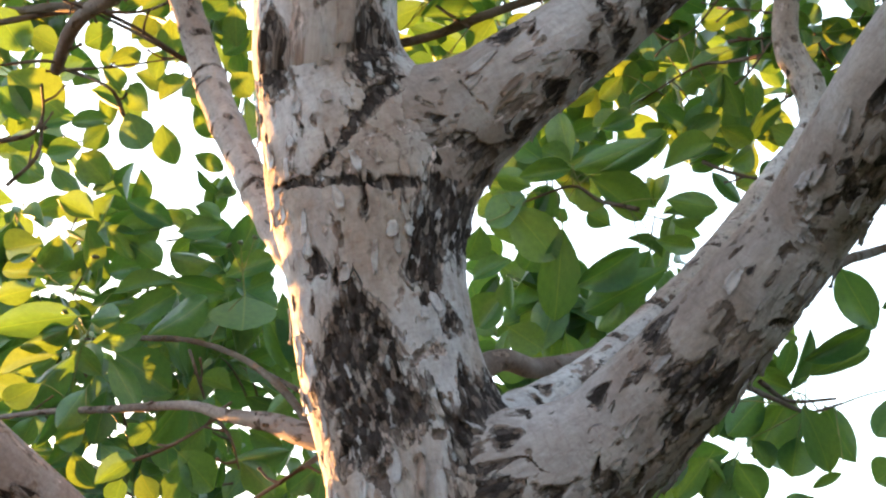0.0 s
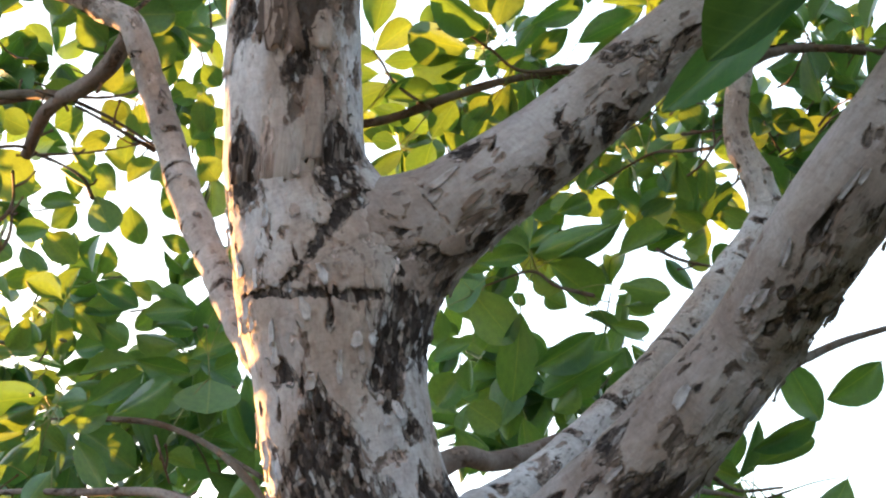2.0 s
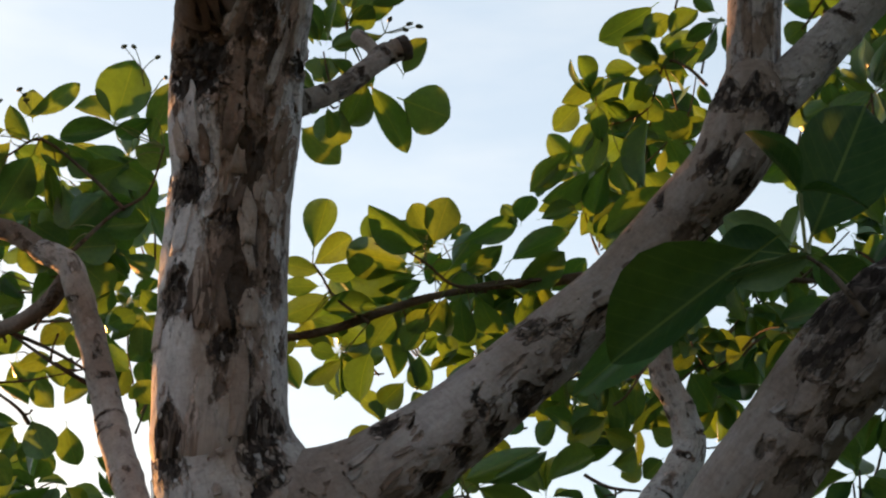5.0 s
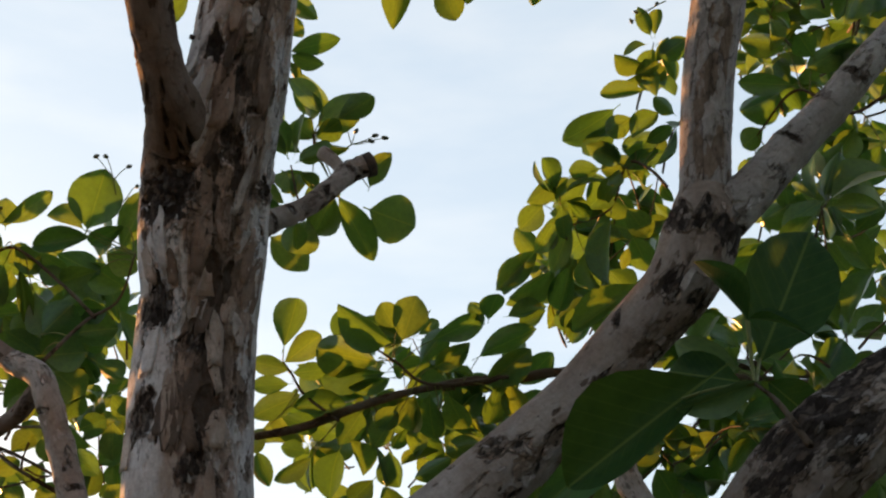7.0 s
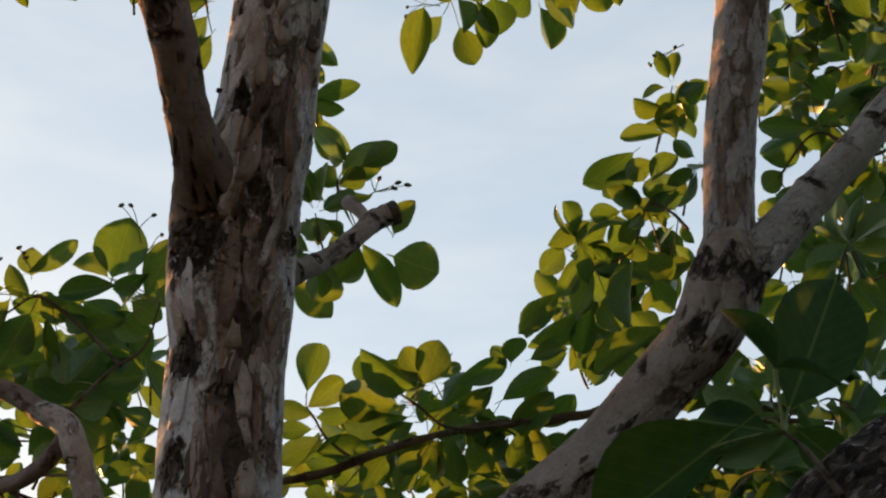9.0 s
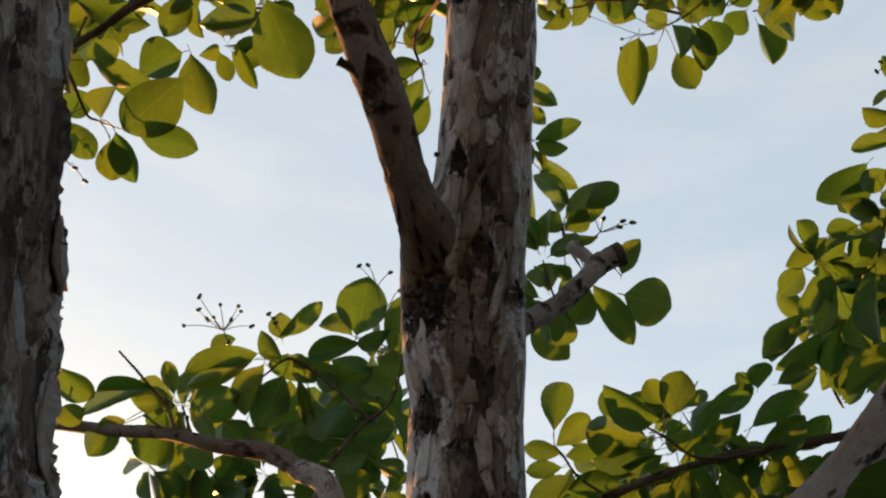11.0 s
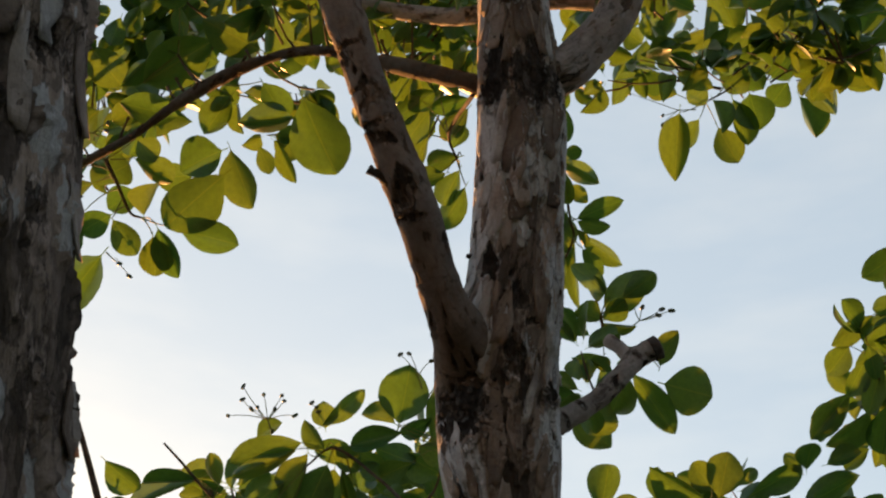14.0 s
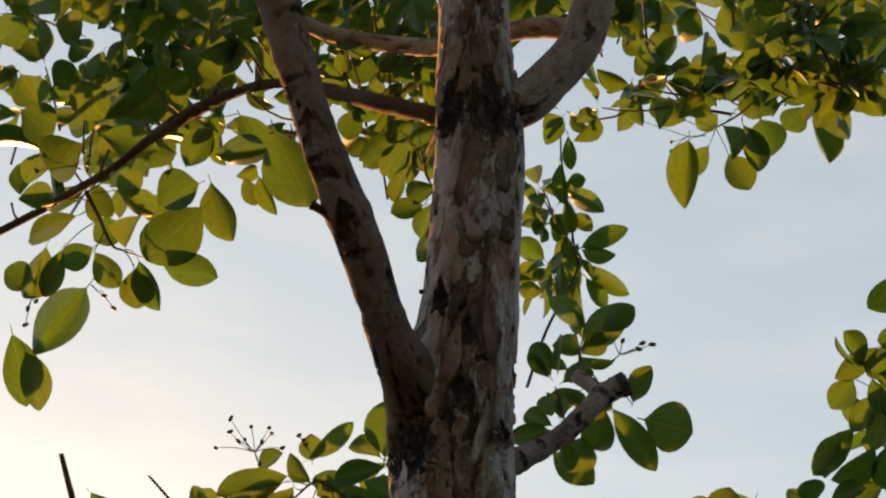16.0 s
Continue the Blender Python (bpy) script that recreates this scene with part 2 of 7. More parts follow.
def leaf_material(name, green, light, through_colour, gloss=0.7, rough=0.33):
    m, t, b = material(name)
    info = t.nodes.new("ShaderNodeObjectInfo")
    island = t.nodes.new("ShaderNodeNewGeometry")
    total = node(t, "ShaderNodeMath")
    total.operation = "ADD"
    t.links.new(info.outputs["Random"], total.inputs[0])
    t.links.new(island.outputs["Random Per Island"], total.inputs[1])
    part_of = node(t, "ShaderNodeMath")
    part_of.operation = "FRACT"
    t.links.new(total.outputs[0], part_of.inputs[0])
    tone = ramp(t, part_of.outputs[0], [(0.0, green), (0.85, light), (1.0, (light[0] * 1.5, light[1] * 1.15, light[2]))])
    uv = t.nodes.new("ShaderNodeUVMap")
    uv.uv_map = "blade"
    wave = node(t, "ShaderNodeTexNoise", Scale=9.0, Detail=5.0, Roughness=0.6)
    t.links.new(uv.outputs["UV"], wave.inputs["Vector"])
    spots = ramp(t, wave.outputs["Fac"], [(0.3, (0.75, 0.78, 0.8)), (0.7, (1.15, 1.12, 1.0))])
    split = t.nodes.new("ShaderNodeSeparateXYZ")
    t.links.new(uv.outputs["UV"], split.inputs[0])
    side = node(t, "ShaderNodeMath")
    side.operation = "ABSOLUTE"
    t.links.new(split.outputs["X"], side.inputs[0])
    # side veins: slanted lines from the midrib
    slant = node(t, "ShaderNodeMath")
    slant.operation = "MULTIPLY_ADD"
    slant.inputs[1].default_value = -0.55
    t.links.new(side.outputs[0], slant.inputs[0])
    t.links.new(split.outputs["Y"], slant.inputs[2])
    beat = node(t, "ShaderNodeMath")
    beat.operation = "PINGPONG"
    beat.inputs[1].default_value = 0.055
    t.links.new(slant.outputs[0], beat.inputs[0])
    vein = ramp(t, beat.outputs[0], [(0.0, (1, 1, 1)), (0.012, (0, 0, 0))])
    rib = ramp(t, side.outputs[0], [(0.008, (1, 1, 1)), (0.022, (0, 0, 0))])
    mult = t.nodes.new("ShaderNodeMix")
    mult.data_type, mult.blend_type = "RGBA", "MULTIPLY"
    mult.inputs["Factor"].default_value = 1.0
    t.links.new(tone, mult.inputs[6])
    t.links.new(spots, mult.inputs[7])
    weak = node(t, "ShaderNodeMath")
    weak.operation = "MULTIPLY"
    weak.inputs[1].default_value = 0.12
    t.links.new(vein, weak.inputs[0])
    veined = mixed(t, weak.outputs[0], mult.outputs[2], (0.22, 0.30, 0.08))
    half_rib = node(t, "ShaderNodeMath")
    half_rib.operation = "MULTIPLY"
    half_rib.inputs[1].default_value = 0.6
    t.links.new(rib, half_rib.inputs[0])
    ribbed = mixed(t, half_rib.outputs[0], veined, (0.22, 0.30, 0.08))
    t.links.new(ribbed, b.inputs["Base Color"])
    b.inputs["Roughness"].default_value = rough
    b.inputs["Specular IOR Level"].default_value = gloss
    bump = node(t, "ShaderNodeBump", Strength=0.35, Distance=0.001)
    t.links.new(wave.outputs["Fac"], bump.inputs["Height"])
    t.links.new(bump.outputs["Normal"], b.inputs["Normal"])
    glow = t.nodes.new("ShaderNodeBsdfTranslucent")
    thru = ramp(t, part_of.outputs[0], [(0.0, through_colour), (1.0, (through_colour[0] * 1.6, through_colour[1] * 1.1, through_colour[2]))])
    m2 = t.nodes.new("ShaderNodeMix")
    m2.data_type, m2.blend_type = "RGBA", "MULTIPLY"
    m2.inputs["Factor"].default_value = 1.0
    t.links.new(thru, m2.inputs[6])
    t.links.new(spots, m2.inputs[7])
    t.links.new(m2.outputs[2], glow.inputs["Color"])
    both = node(t, "ShaderNodeMixShader", Fac=0.45)
    t.links.new(b.outputs[0], both.inputs[1])
    t.links.new(glow.outputs[0], both.inputs[2])
    t.links.new(both.outputs[0], t.nodes["Material Output"].inputs["Surface"])
    return m


LEAF = leaf_material("leaf", (0.040, 0.140, 0.070), (0.074, 0.192, 0.078), (0.076, 0.166, 0.018))
# the leaf again for the near cluster, with shade put into its darker colour
SHADED_LEAF = leaf_material("shaded_leaf", (0.012, 0.058, 0.026), (0.016, 0.068, 0.030), (0.035, 0.082, 0.012), 0.18, 0.5)
YOUNG_LEAF = leaf_material("young_leaf", (0.10, 0.20, 0.085), (0.15, 0.25, 0.11), (0.05, 0.10, 0.03), 0.5, 0.4)


def plain_material(name, a, b_colour, scale, rough):
    m, t, b = material(name)
    where = t.nodes.new("ShaderNodeTexCoord")
    n = node(t, "ShaderNodeTexNoise", Scale=scale, Detail=6.0)
    t.links.new(where.outputs["Object"], n.inputs["Vector"])
    t.links.new(ramp(t, n.outputs["Fac"], [(0.3, a), (0.7, b_colour)]), b.inputs["Base Color"])
    b.inputs["Roughness"].default_value = rough
    bump = node(t, "ShaderNodeBump", Strength=0.4, Distance=0.01)
    t.links.new(n.outputs["Fac"], bump.inputs["Height"])
    t.links.new(bump.outputs["Normal"], b.inputs["Normal"])
    return m


GROUND = plain_material("grass_and_soil", (0.05, 0.045, 0.028), (0.07, 0.085, 0.035), 3.0, 0.95)
HEDGE_LEAF = plain_material("hedge_leaf", (0.03, 0.075, 0.02), (0.07, 0.13, 0.035), 3.0, 0.5)
HEDGE = plain_material("shrub_leaves", (0.02, 0.035, 0.012), (0.06, 0.09, 0.03), 14.0, 0.9)
STALK = plain_material("green_stalk", (0.10, 0.14, 0.04), (0.16, 0.18, 0.06), 60.0, 0.6)
DRY = plain_material("dry_twig", (0.05, 0.035, 0.025), (0.11, 0.085, 0.065), 60.0, 0.8)
BERRY = plain_material("dark_berry", (0.03, 0.05, 0.025), (0.06, 0.075, 0.03), 80.0, 0.4)
CUT = plain_material("weathered_cut_wood", (0.03, 0.026, 0.028), (0.08, 0.07, 0.07), 90.0, 0.9)


# ---- noise and tubes ----
GRIDS = {}


def value_noise(p, seed=0):
    """Smooth value noise in 0..1 of an array of places, n x 3."""
    cell = np.floor(p).astype(np.int64)
    f = p - cell
    f = f * f * (3 - 2 * f)
    total = np.zeros(len(p))
    for dx in (0, 1):
        for dy in (0, 1):
            for dz in (0, 1):
                h = (cell[:, 0] + dx) * 374761393 + (cell[:, 1] + dy) * 668265263 + (cell[:, 2] + dz) * 2147483647 + seed * 1274126177
                h = (h ^ (h >> 13)) * 1274126177 & 0x7FFFFFFF
                h = ((h ^ (h >> 16)) & 0xFFFF) / 65535.0
                w = (f[:, 0] if dx else 1 - f[:, 0]) * (f[:, 1] if dy else 1 - f[:, 1]) * (f[:, 2] if dz else 1 - f[:, 2])
                total += w * h
    return total


def fbm(p, octaves=4, seed=0, gain=0.5):
    out, amp, norm = np.zeros(len(p)), 1.0, 0.0
    for k in range(octaves):
        out += amp * value_noise(p * 2.03**k + 17.3 * k, seed + k)
        norm += amp
        amp *= gain
    return out / norm


def step(lo, hi, v):
    x = np.clip((v - lo) / (hi - lo), 0, 1)
    return x * x * (3 - 2 * x)


def spline(points, count, stops=None):
    """Rows on a smooth curve through the points, evenly spaced or at the stops named; every column is carried along."""
    p = np.array(points, float)
    p = np.vstack([2 * p[0] - p[1], p, 2 * p[-1] - p[-2]])
    rows = []
    for i in range(1, len(p) - 2):
        a, b, c, d = p[i - 1], p[i], p[i + 1], p[i + 2]
        for u in np.linspace(0, 1, 24, endpoint=False):
            rows.append(0.5 * (2 * b + (c - a) * u + (2 * a - 5 * b + 4 * c - d) * u * u + (3 * b - a - 3 * c + d) * u**3))
    rows.append(p[-2])
    rows = np.array(rows)
    at = np.r_[0, np.cumsum(np.linalg.norm(np.diff(rows[:, :3], axis=0), axis=1))]
    # smooth the course a little, keeping the ends
    even = np.linspace(0, at[-1], count) if stops is None else np.asarray(stops) * at[-1]
    return np.stack([np.interp(even, at, rows[:, k]) for k in range(p.shape[1])], 1), at[-1]


def part(name, mesh, material_, parent, label=""):
    ob = new(name, mesh)
    if material_ is not None and not mesh.materials:
        mesh.materials.append(material_)
    ob.parent = parent
    if label:
        ob["label"] = label
    return ob


def tube_mesh(name, points, across, along, rough=1.0, scars=(), ridges=(), strips=0.0, seed=0, shade_side=0.0, knots=(), joins=(), dark=0.0, edges=(0.45, 2.0), near=None, flecks=0, nodes=0):
    """A limb round the spline through points (x, y, z, radius), with bark relief. across and along: the spacing of its vertices, in metres; near: the stretch of its height that is built finest."""
    probe, length = spline(points, 400)
    if near:
        weight = np.where((probe[:, 2] > near[0]) & (probe[:, 2] < near[1]), 1.0, 0.12)
        total = np.r_[0, np.cumsum(0.5 * (weight[1:] + weight[:-1]))]
        rings = max(8, int(length * weight.mean() / along))
        rows, _ = spline(points, rings, np.interp(np.linspace(0, total[-1], rings), total, np.linspace(0, 1, 400)))
        big = probe[probe[:, 2] > near[0], 3].max()
    else:
        rings = max(8, int(length / along))
        rows, _ = spline(points, rings)
        big = max(r[3] for r in points)
    around = max(8, int(2 * math.pi * big / across))
    centre, radius = rows[:, :3], np.maximum(rows[:, 3], 0.001)
    travelled = np.r_[0, np.cumsum(np.linalg.norm(np.diff(centre, axis=0), axis=1))]
    tangent = np.gradient(centre, travelled, axis=0)
    tangent /= np.linalg.norm(tangent, axis=1)[:, None]
    side = np.cross(tangent[0], (0.3, 1.0, 0.2))
    side /= np.linalg.norm(side)
    sides = []
    for tg in tangent:
        side = side - tg * (side @ tg)
        side /= np.linalg.norm(side)
        sides.append(side)
    sides = np.array(sides)
    ups = np.cross(tangent, sides)
    # closer vertices on the southern side
    turn = np.linspace(-1, 1, around, endpoint=False)
    middle = rings // 2
    south = np.array((0.0, -1.0, -0.4))
    theta = math.atan2(south @ ups[middle], south @ sides[middle]) + math.pi * turn * (0.6 + 0.4 * turn * turn)
    out = (sides[:, None] * np.cos(theta)[None, :, None] + ups[:, None] * np.sin(theta)[None, :, None]).reshape(-1, 3)
    r = np.repeat(radius, around)
    s = np.repeat(travelled, around)
    tt = np.tile(theta, rings)
    base = np.repeat(centre, around, 0) + out * r[:, None]
    q = np.stack([np.cos(tt) * r, np.sin(tt) * r, s], 1) + seed * 3.7
    lumps = fbm(q * (9, 9, 5), 3, seed) - 0.5
    warp = 0.9 * (np.stack([fbm(q * (30, 30, 18), 2, seed + 40 + k) for k in range(3)], 1) - 0.5)
    high = np.full(len(s), strips) if np.isscalar(strips) else np.interp(s, *strips)
    plates = fbm(q * (56, 56, 34) + warp, 4, seed + 5) * (1 - high) + fbm(q * (52, 52, 17) + warp, 4, seed + 6) * high
    patches = fbm(q * (36, 36, 12) + warp, 5, seed + 11, 0.62)
    ticks = fbm(q * (95, 95, 50), 3, seed + 17, 0.6)
    mark = np.full(len(base), -1.0)
    runs = np.repeat(tangent, around, 0)
    shaken = base + 0.010 * (np.stack([fbm(q * (48, 48, 26), 3, seed + 50 + k) for k in range(3)], 1) - 0.5)
    # scars: broad below, drawn out to a torn point above
    for x, y, z, size in scars:
        gone = shaken - (x, y, z)
        lengthwise = (gone * runs).sum(1)
        wide = np.clip(1.12 - 0.36 * lengthwise / size, 0.10, 1.5) * size
        flat = np.sqrt((((gone - lengthwise[:, None] * runs) * (1, 0.4, 1)) ** 2).sum(1))
        mark = np.maximum(mark, 1 - np.sqrt((flat / wide) ** 2 + np.where(lengthwise > 0, lengthwise / (2.6 * size), lengthwise / (1.3 * size)) ** 2))
    # small torn tongues strewn over the skin, thicker below the limbs
    torn = np.full(len(base), -1.0)
    strew = random.Random(900 + seed)
    for _ in range(int(flecks * length)):
        at, round_to, size = strew.uniform(0, length), strew.uniform(-math.pi, math.pi), strew.uniform(0.0028, 0.0062)
        if strew.random() < 0.15:
            size *= 1.8
        ring = min(rings - 1, int(np.searchsorted(travelled, at)))
        down = -(sides[ring, 2] * math.cos(round_to) + ups[ring, 2] * math.sin(round_to))
        if strew.random() > (0.05 if shade_side > 0.5 else 0.3) + 0.95 * max(0.0, 2.0 * down - 0.4):
            continue
        lo, hi = np.searchsorted(travelled, (at - 4 * size, at + 5 * size))
        part_of = slice(lo * around, hi * around)
        if hi <= lo:
            continue
        lengthwise = s[part_of] - at
        bent = round_to + 4.0 * (lumps[part_of] - lumps[part_of][0]) + lengthwise * 6 * (strew.random() - 0.5)
        flat = np.abs((tt[part_of] - bent + math.pi) % (2 * math.pi) - math.pi) * r[part_of]
        wide = np.clip(1.1 - 0.28 * lengthwise / size, 0.12, 1.5) * size
        torn[part_of] = np.maximum(torn[part_of], 1 - np.sqrt((flat / wide) ** 2 + np.where(lengthwise > 0, lengthwise / (3.6 * size), lengthwise / (1.6 * size)) ** 2))
    # swollen nodes, each with a dark crease part of the way round
    rings_out = np.zeros(len(base))
    for k in range(nodes):
        at, round_to, spread = length * (k + strew.random()) / nodes, strew.uniform(-math.pi, math.pi), strew.uniform(0.5, 1.5)
        lengthwise = s - at + 0.010 * (lumps + 0.6 * (ticks - 0.5))
        rings_out += strew.uniform(0.0006, 0.0026) * np.exp(-((lengthwise / 0.011) ** 2))
        flat = np.abs((tt - round_to + math.pi) % (2 * math.pi) - math.pi)
        torn = np.maximum(torn, 1.1 - np.sqrt((lengthwise / strew.uniform(0.0025, 0.0055)) ** 2 + (flat / spread) ** 2))
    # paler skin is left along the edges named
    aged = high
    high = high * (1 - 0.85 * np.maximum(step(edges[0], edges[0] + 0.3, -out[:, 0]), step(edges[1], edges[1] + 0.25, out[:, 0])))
    # old stems: chalky along those edges, with western skylight put into the tone, brown down the middle
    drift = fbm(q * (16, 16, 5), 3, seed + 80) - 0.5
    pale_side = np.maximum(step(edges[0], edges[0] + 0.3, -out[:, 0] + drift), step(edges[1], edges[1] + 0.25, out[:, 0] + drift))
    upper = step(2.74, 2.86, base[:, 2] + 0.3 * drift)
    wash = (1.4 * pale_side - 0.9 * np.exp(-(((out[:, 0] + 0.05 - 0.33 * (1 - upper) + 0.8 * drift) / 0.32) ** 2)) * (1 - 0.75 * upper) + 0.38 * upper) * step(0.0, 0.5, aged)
    # ridges: a dark uneven line of bark where limbs part
    line = np.zeros(len(base))
    frayed = base + 0.016 * (np.stack([fbm(q * 70, 3, seed + 60 + k, 0.65) for k in range(3)], 1) - 0.5)
    for course in ridges:
        for a, b in zip(course[:-1], course[1:]):
            a, b = np.array(a), np.array(b)
            way = b[:3] - a[:3]
            u = np.clip((frayed - a[:3]) @ way / (way @ way), 0, 1)
            far = np.linalg.norm((frayed - a[:3] - u[:, None] * way) * (1, 0.5, 1), axis=1)
            line = np.maximum(line, np.clip(1.6 - far / (a[3] + (b[3] - a[3]) * u), 0, 1))
    swell = rings_out
    for x, y, z, size in knots:
        far = np.sqrt(((base - (x, y, z)) ** 2).sum(1)) / size
        swell += size * (0.42 * np.exp(-(((far - 0.75) / 0.3) ** 2)) - 0.4 * np.exp(-((far / 0.42) ** 2)))
        mark = np.maximum(mark, 1 - far / 1.25)
    # fillets where another limb grows out
    for course in joins:
        axis, _ = spline(course, 120)
        gap = np.full(len(base), 9.0)
        for row in axis:
            gap = np.minimum(gap, np.linalg.norm(base - row[:3], axis=1) - row[3])
        swell += 0.02 * np.clip(1 - np.abs(gap) / 0.08, 0, 1) ** 2
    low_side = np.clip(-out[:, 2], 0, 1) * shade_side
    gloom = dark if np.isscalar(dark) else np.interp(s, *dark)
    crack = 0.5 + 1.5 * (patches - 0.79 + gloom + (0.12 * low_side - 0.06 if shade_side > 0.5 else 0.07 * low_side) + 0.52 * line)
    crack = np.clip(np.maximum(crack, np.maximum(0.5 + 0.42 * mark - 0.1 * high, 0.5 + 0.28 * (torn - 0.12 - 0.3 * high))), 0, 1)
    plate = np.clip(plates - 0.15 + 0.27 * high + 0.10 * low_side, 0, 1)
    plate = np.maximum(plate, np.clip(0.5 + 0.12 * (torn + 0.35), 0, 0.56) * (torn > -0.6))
    cracked, peeled = step(0.47, 0.56, crack), 0.5 * step(0.5, 0.53, plate) + 0.5 * step(0.595, 0.62, plate)
    thick = np.minimum(1.0, r / 0.055)
    if rough > 2:
        thick = np.minimum(1.0, r / 0.02)
    curl = np.exp(-(((plate - 0.492) / 0.014) ** 2))
    depth = rough * thick * (0.012 * lumps - 0.0052 * peeled + 0.004 * curl * high - cracked * (0.0045 - 0.013 * (ticks - 0.42)) + 0.0022 * (ticks - 0.5))
    verts = base + out * (depth + swell)[:, None]
    n = np.arange(rings * around).reshape(rings, around)
    nxt = np.roll(n, -1, 1)
    faces = np.stack([n[:-1], nxt[:-1], nxt[1:], n[1:]], -1).reshape(-1, 4).tolist()
    vlist = verts.tolist()
    for ring, flip in ((0, True), (rings - 1, False)):
        vlist.append(centre[ring].tolist())
        c = len(vlist) - 1
        for k in range(around):
            a, b = int(n[ring, k]), int(nxt[ring, k])
            faces.append((b, a, c) if flip else (a, b, c))
    mesh = bpy.data.meshes.new(name)
    GRIDS[mesh.name] = verts.reshape(rings, around, 3), out.reshape(rings, around, 3), q.reshape(rings, around, 3), crack.reshape(rings, around)
    mesh.from_pydata(vlist, [], faces)
    extra = np.zeros(len(vlist) - len(verts))
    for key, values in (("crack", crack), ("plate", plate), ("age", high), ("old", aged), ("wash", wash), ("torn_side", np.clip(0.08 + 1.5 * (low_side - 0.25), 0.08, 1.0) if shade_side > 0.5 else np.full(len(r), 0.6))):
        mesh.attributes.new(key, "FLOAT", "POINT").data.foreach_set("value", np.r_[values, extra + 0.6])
    places = np.vstack([q, np.tile(q[-1:], (len(extra), 1))])
    mesh.attributes.new("along", "FLOAT_VECTOR", "POINT").data.foreach_set("vector", places.ravel())
    mesh.shade_smooth()
    mesh.update()
    return mesh


# ---- leaves ----
def leaf_rows(rng, fold, droop, blunt, twist):
    """Vertices of one leaf along +y from its base at 0 to its tip at 1, width 1 across x; a thin stalk runs back to y = -0.16."""
    stops = (-0.16, -0.01, 0.05, 0.12, 0.22, 0.35, 0.50, 0.64, 0.77, 0.87, 0.94, 0.98, 1.0)
    shape = (0.012, 0.014, 0.10, 0.21 + 0.03 * blunt, 0.34 + 0.04 * blunt, 0.445 + 0.03 * blunt, 0.50, 0.487 - 0.01 * blunt, 0.415 - 0.03 * blunt, 0.30 - 0.035 * blunt, 0.18 - 0.03 * blunt, 0.08, 0.012)
    verts, uvs = [], []
    for v, w in zip(stops, shape):
        for u in (-1.0, -0.5, 0.0, 0.5, 1.0):
            ripple = 0.022 * math.sin(9 * v + 3 * u + twist * 5) * abs(u) if v > 0 else 0
            z = fold * abs(u) ** 1.5 * w - droop * max(v, 0) ** 2 + ripple + twist * 0.25 * u * w * max(v, 0)
            verts.append((u * w, v, z - (0.05 * v * v if v < 0 else 0)))
            uvs.append((u * max(w, 0.02) * 1.0, v))
    faces = []
    for i in range(len(stops) - 1):
        for k in range(4):
            a = i * 5 + k
            faces.append((a, a + 1, a + 6, a + 5))
    return verts, uvs, faces


LEAF_RNG = random.Random(5)
LEAF_KINDS = [leaf_rows(LEAF_RNG, LEAF_RNG.uniform(0.15, 0.8), LEAF_RNG.uniform(-0.14, 0.36), LEAF_RNG.uniform(-1, 1), LEAF_RNG.uniform(-0.8, 0.8)) for _ in range(18)]


def leaf_data(name, parts):
    """One mesh of leaves: (kind, matrix) pairs."""
    verts, uvs, faces = [], [], []
    for (vs, us, fs), m in parts:
        k = len(verts)
        verts += [m @ Vector(v) for v in vs]
        uvs += us
        faces += [tuple(i + k for i in f) for f in fs]
    mesh = bpy.data.meshes.new(name)
    mesh.from_pydata(verts, [], faces)
    layer = mesh.uv_layers.new(name="blade")
    index = np.zeros(len(mesh.loops), np.int32)
    mesh.loops.foreach_get("vertex_index", index)
    layer.data.foreach_set("uv", np.array(uvs, np.float32)[index].ravel())
    mesh.materials.append(LEAF)
    mesh.shade_smooth()
    mesh.update()
    return mesh


LEAF_MESHES = [leaf_data("leaf", [(k, Matrix.Identity(4))]) for k in LEAF_KINDS]


def leaf_matrix(base, tip, width, face):
    """The pose of a leaf from base to tip, its blade turned to look along face."""
    base, tip = Vector(base), Vector(tip)
    y = tip - base
    length = y.length
    y.normalize()
    z = Vector(face) - y * y.dot(Vector(face))
    z.normalize()
    x = y.cross(z)
    m = Matrix((x * width, y * length, z * length)).transposed().to_4x4()
    m.translation = base
    return m


# ---- ground ----
def ground_mesh():
    n, half = 60, 400.0
    line = np.sign(np.linspace(-1, 1, n)) * np.abs(np.linspace(-1, 1, n)) ** 2.5 * half
    verts = [(x, y, 0.06 * noise.noise((x * 0.4, y * 0.4, 0))) for y in line for x in line]
    faces = [(j * n + i, j * n + i + 1, (j + 1) * n + i + 1, (j + 1) * n + i) for j in range(n - 1) for i in range(n - 1)]
    mesh = bpy.data.meshes.new("ground")
    mesh.from_pydata(verts, [], faces)
    mesh.materials.append(GROUND)
    mesh.shade_smooth()
    return mesh


tagged(new("ground", ground_mesh()), "short grass and bare soil under the trees", "ground", kind="structure")

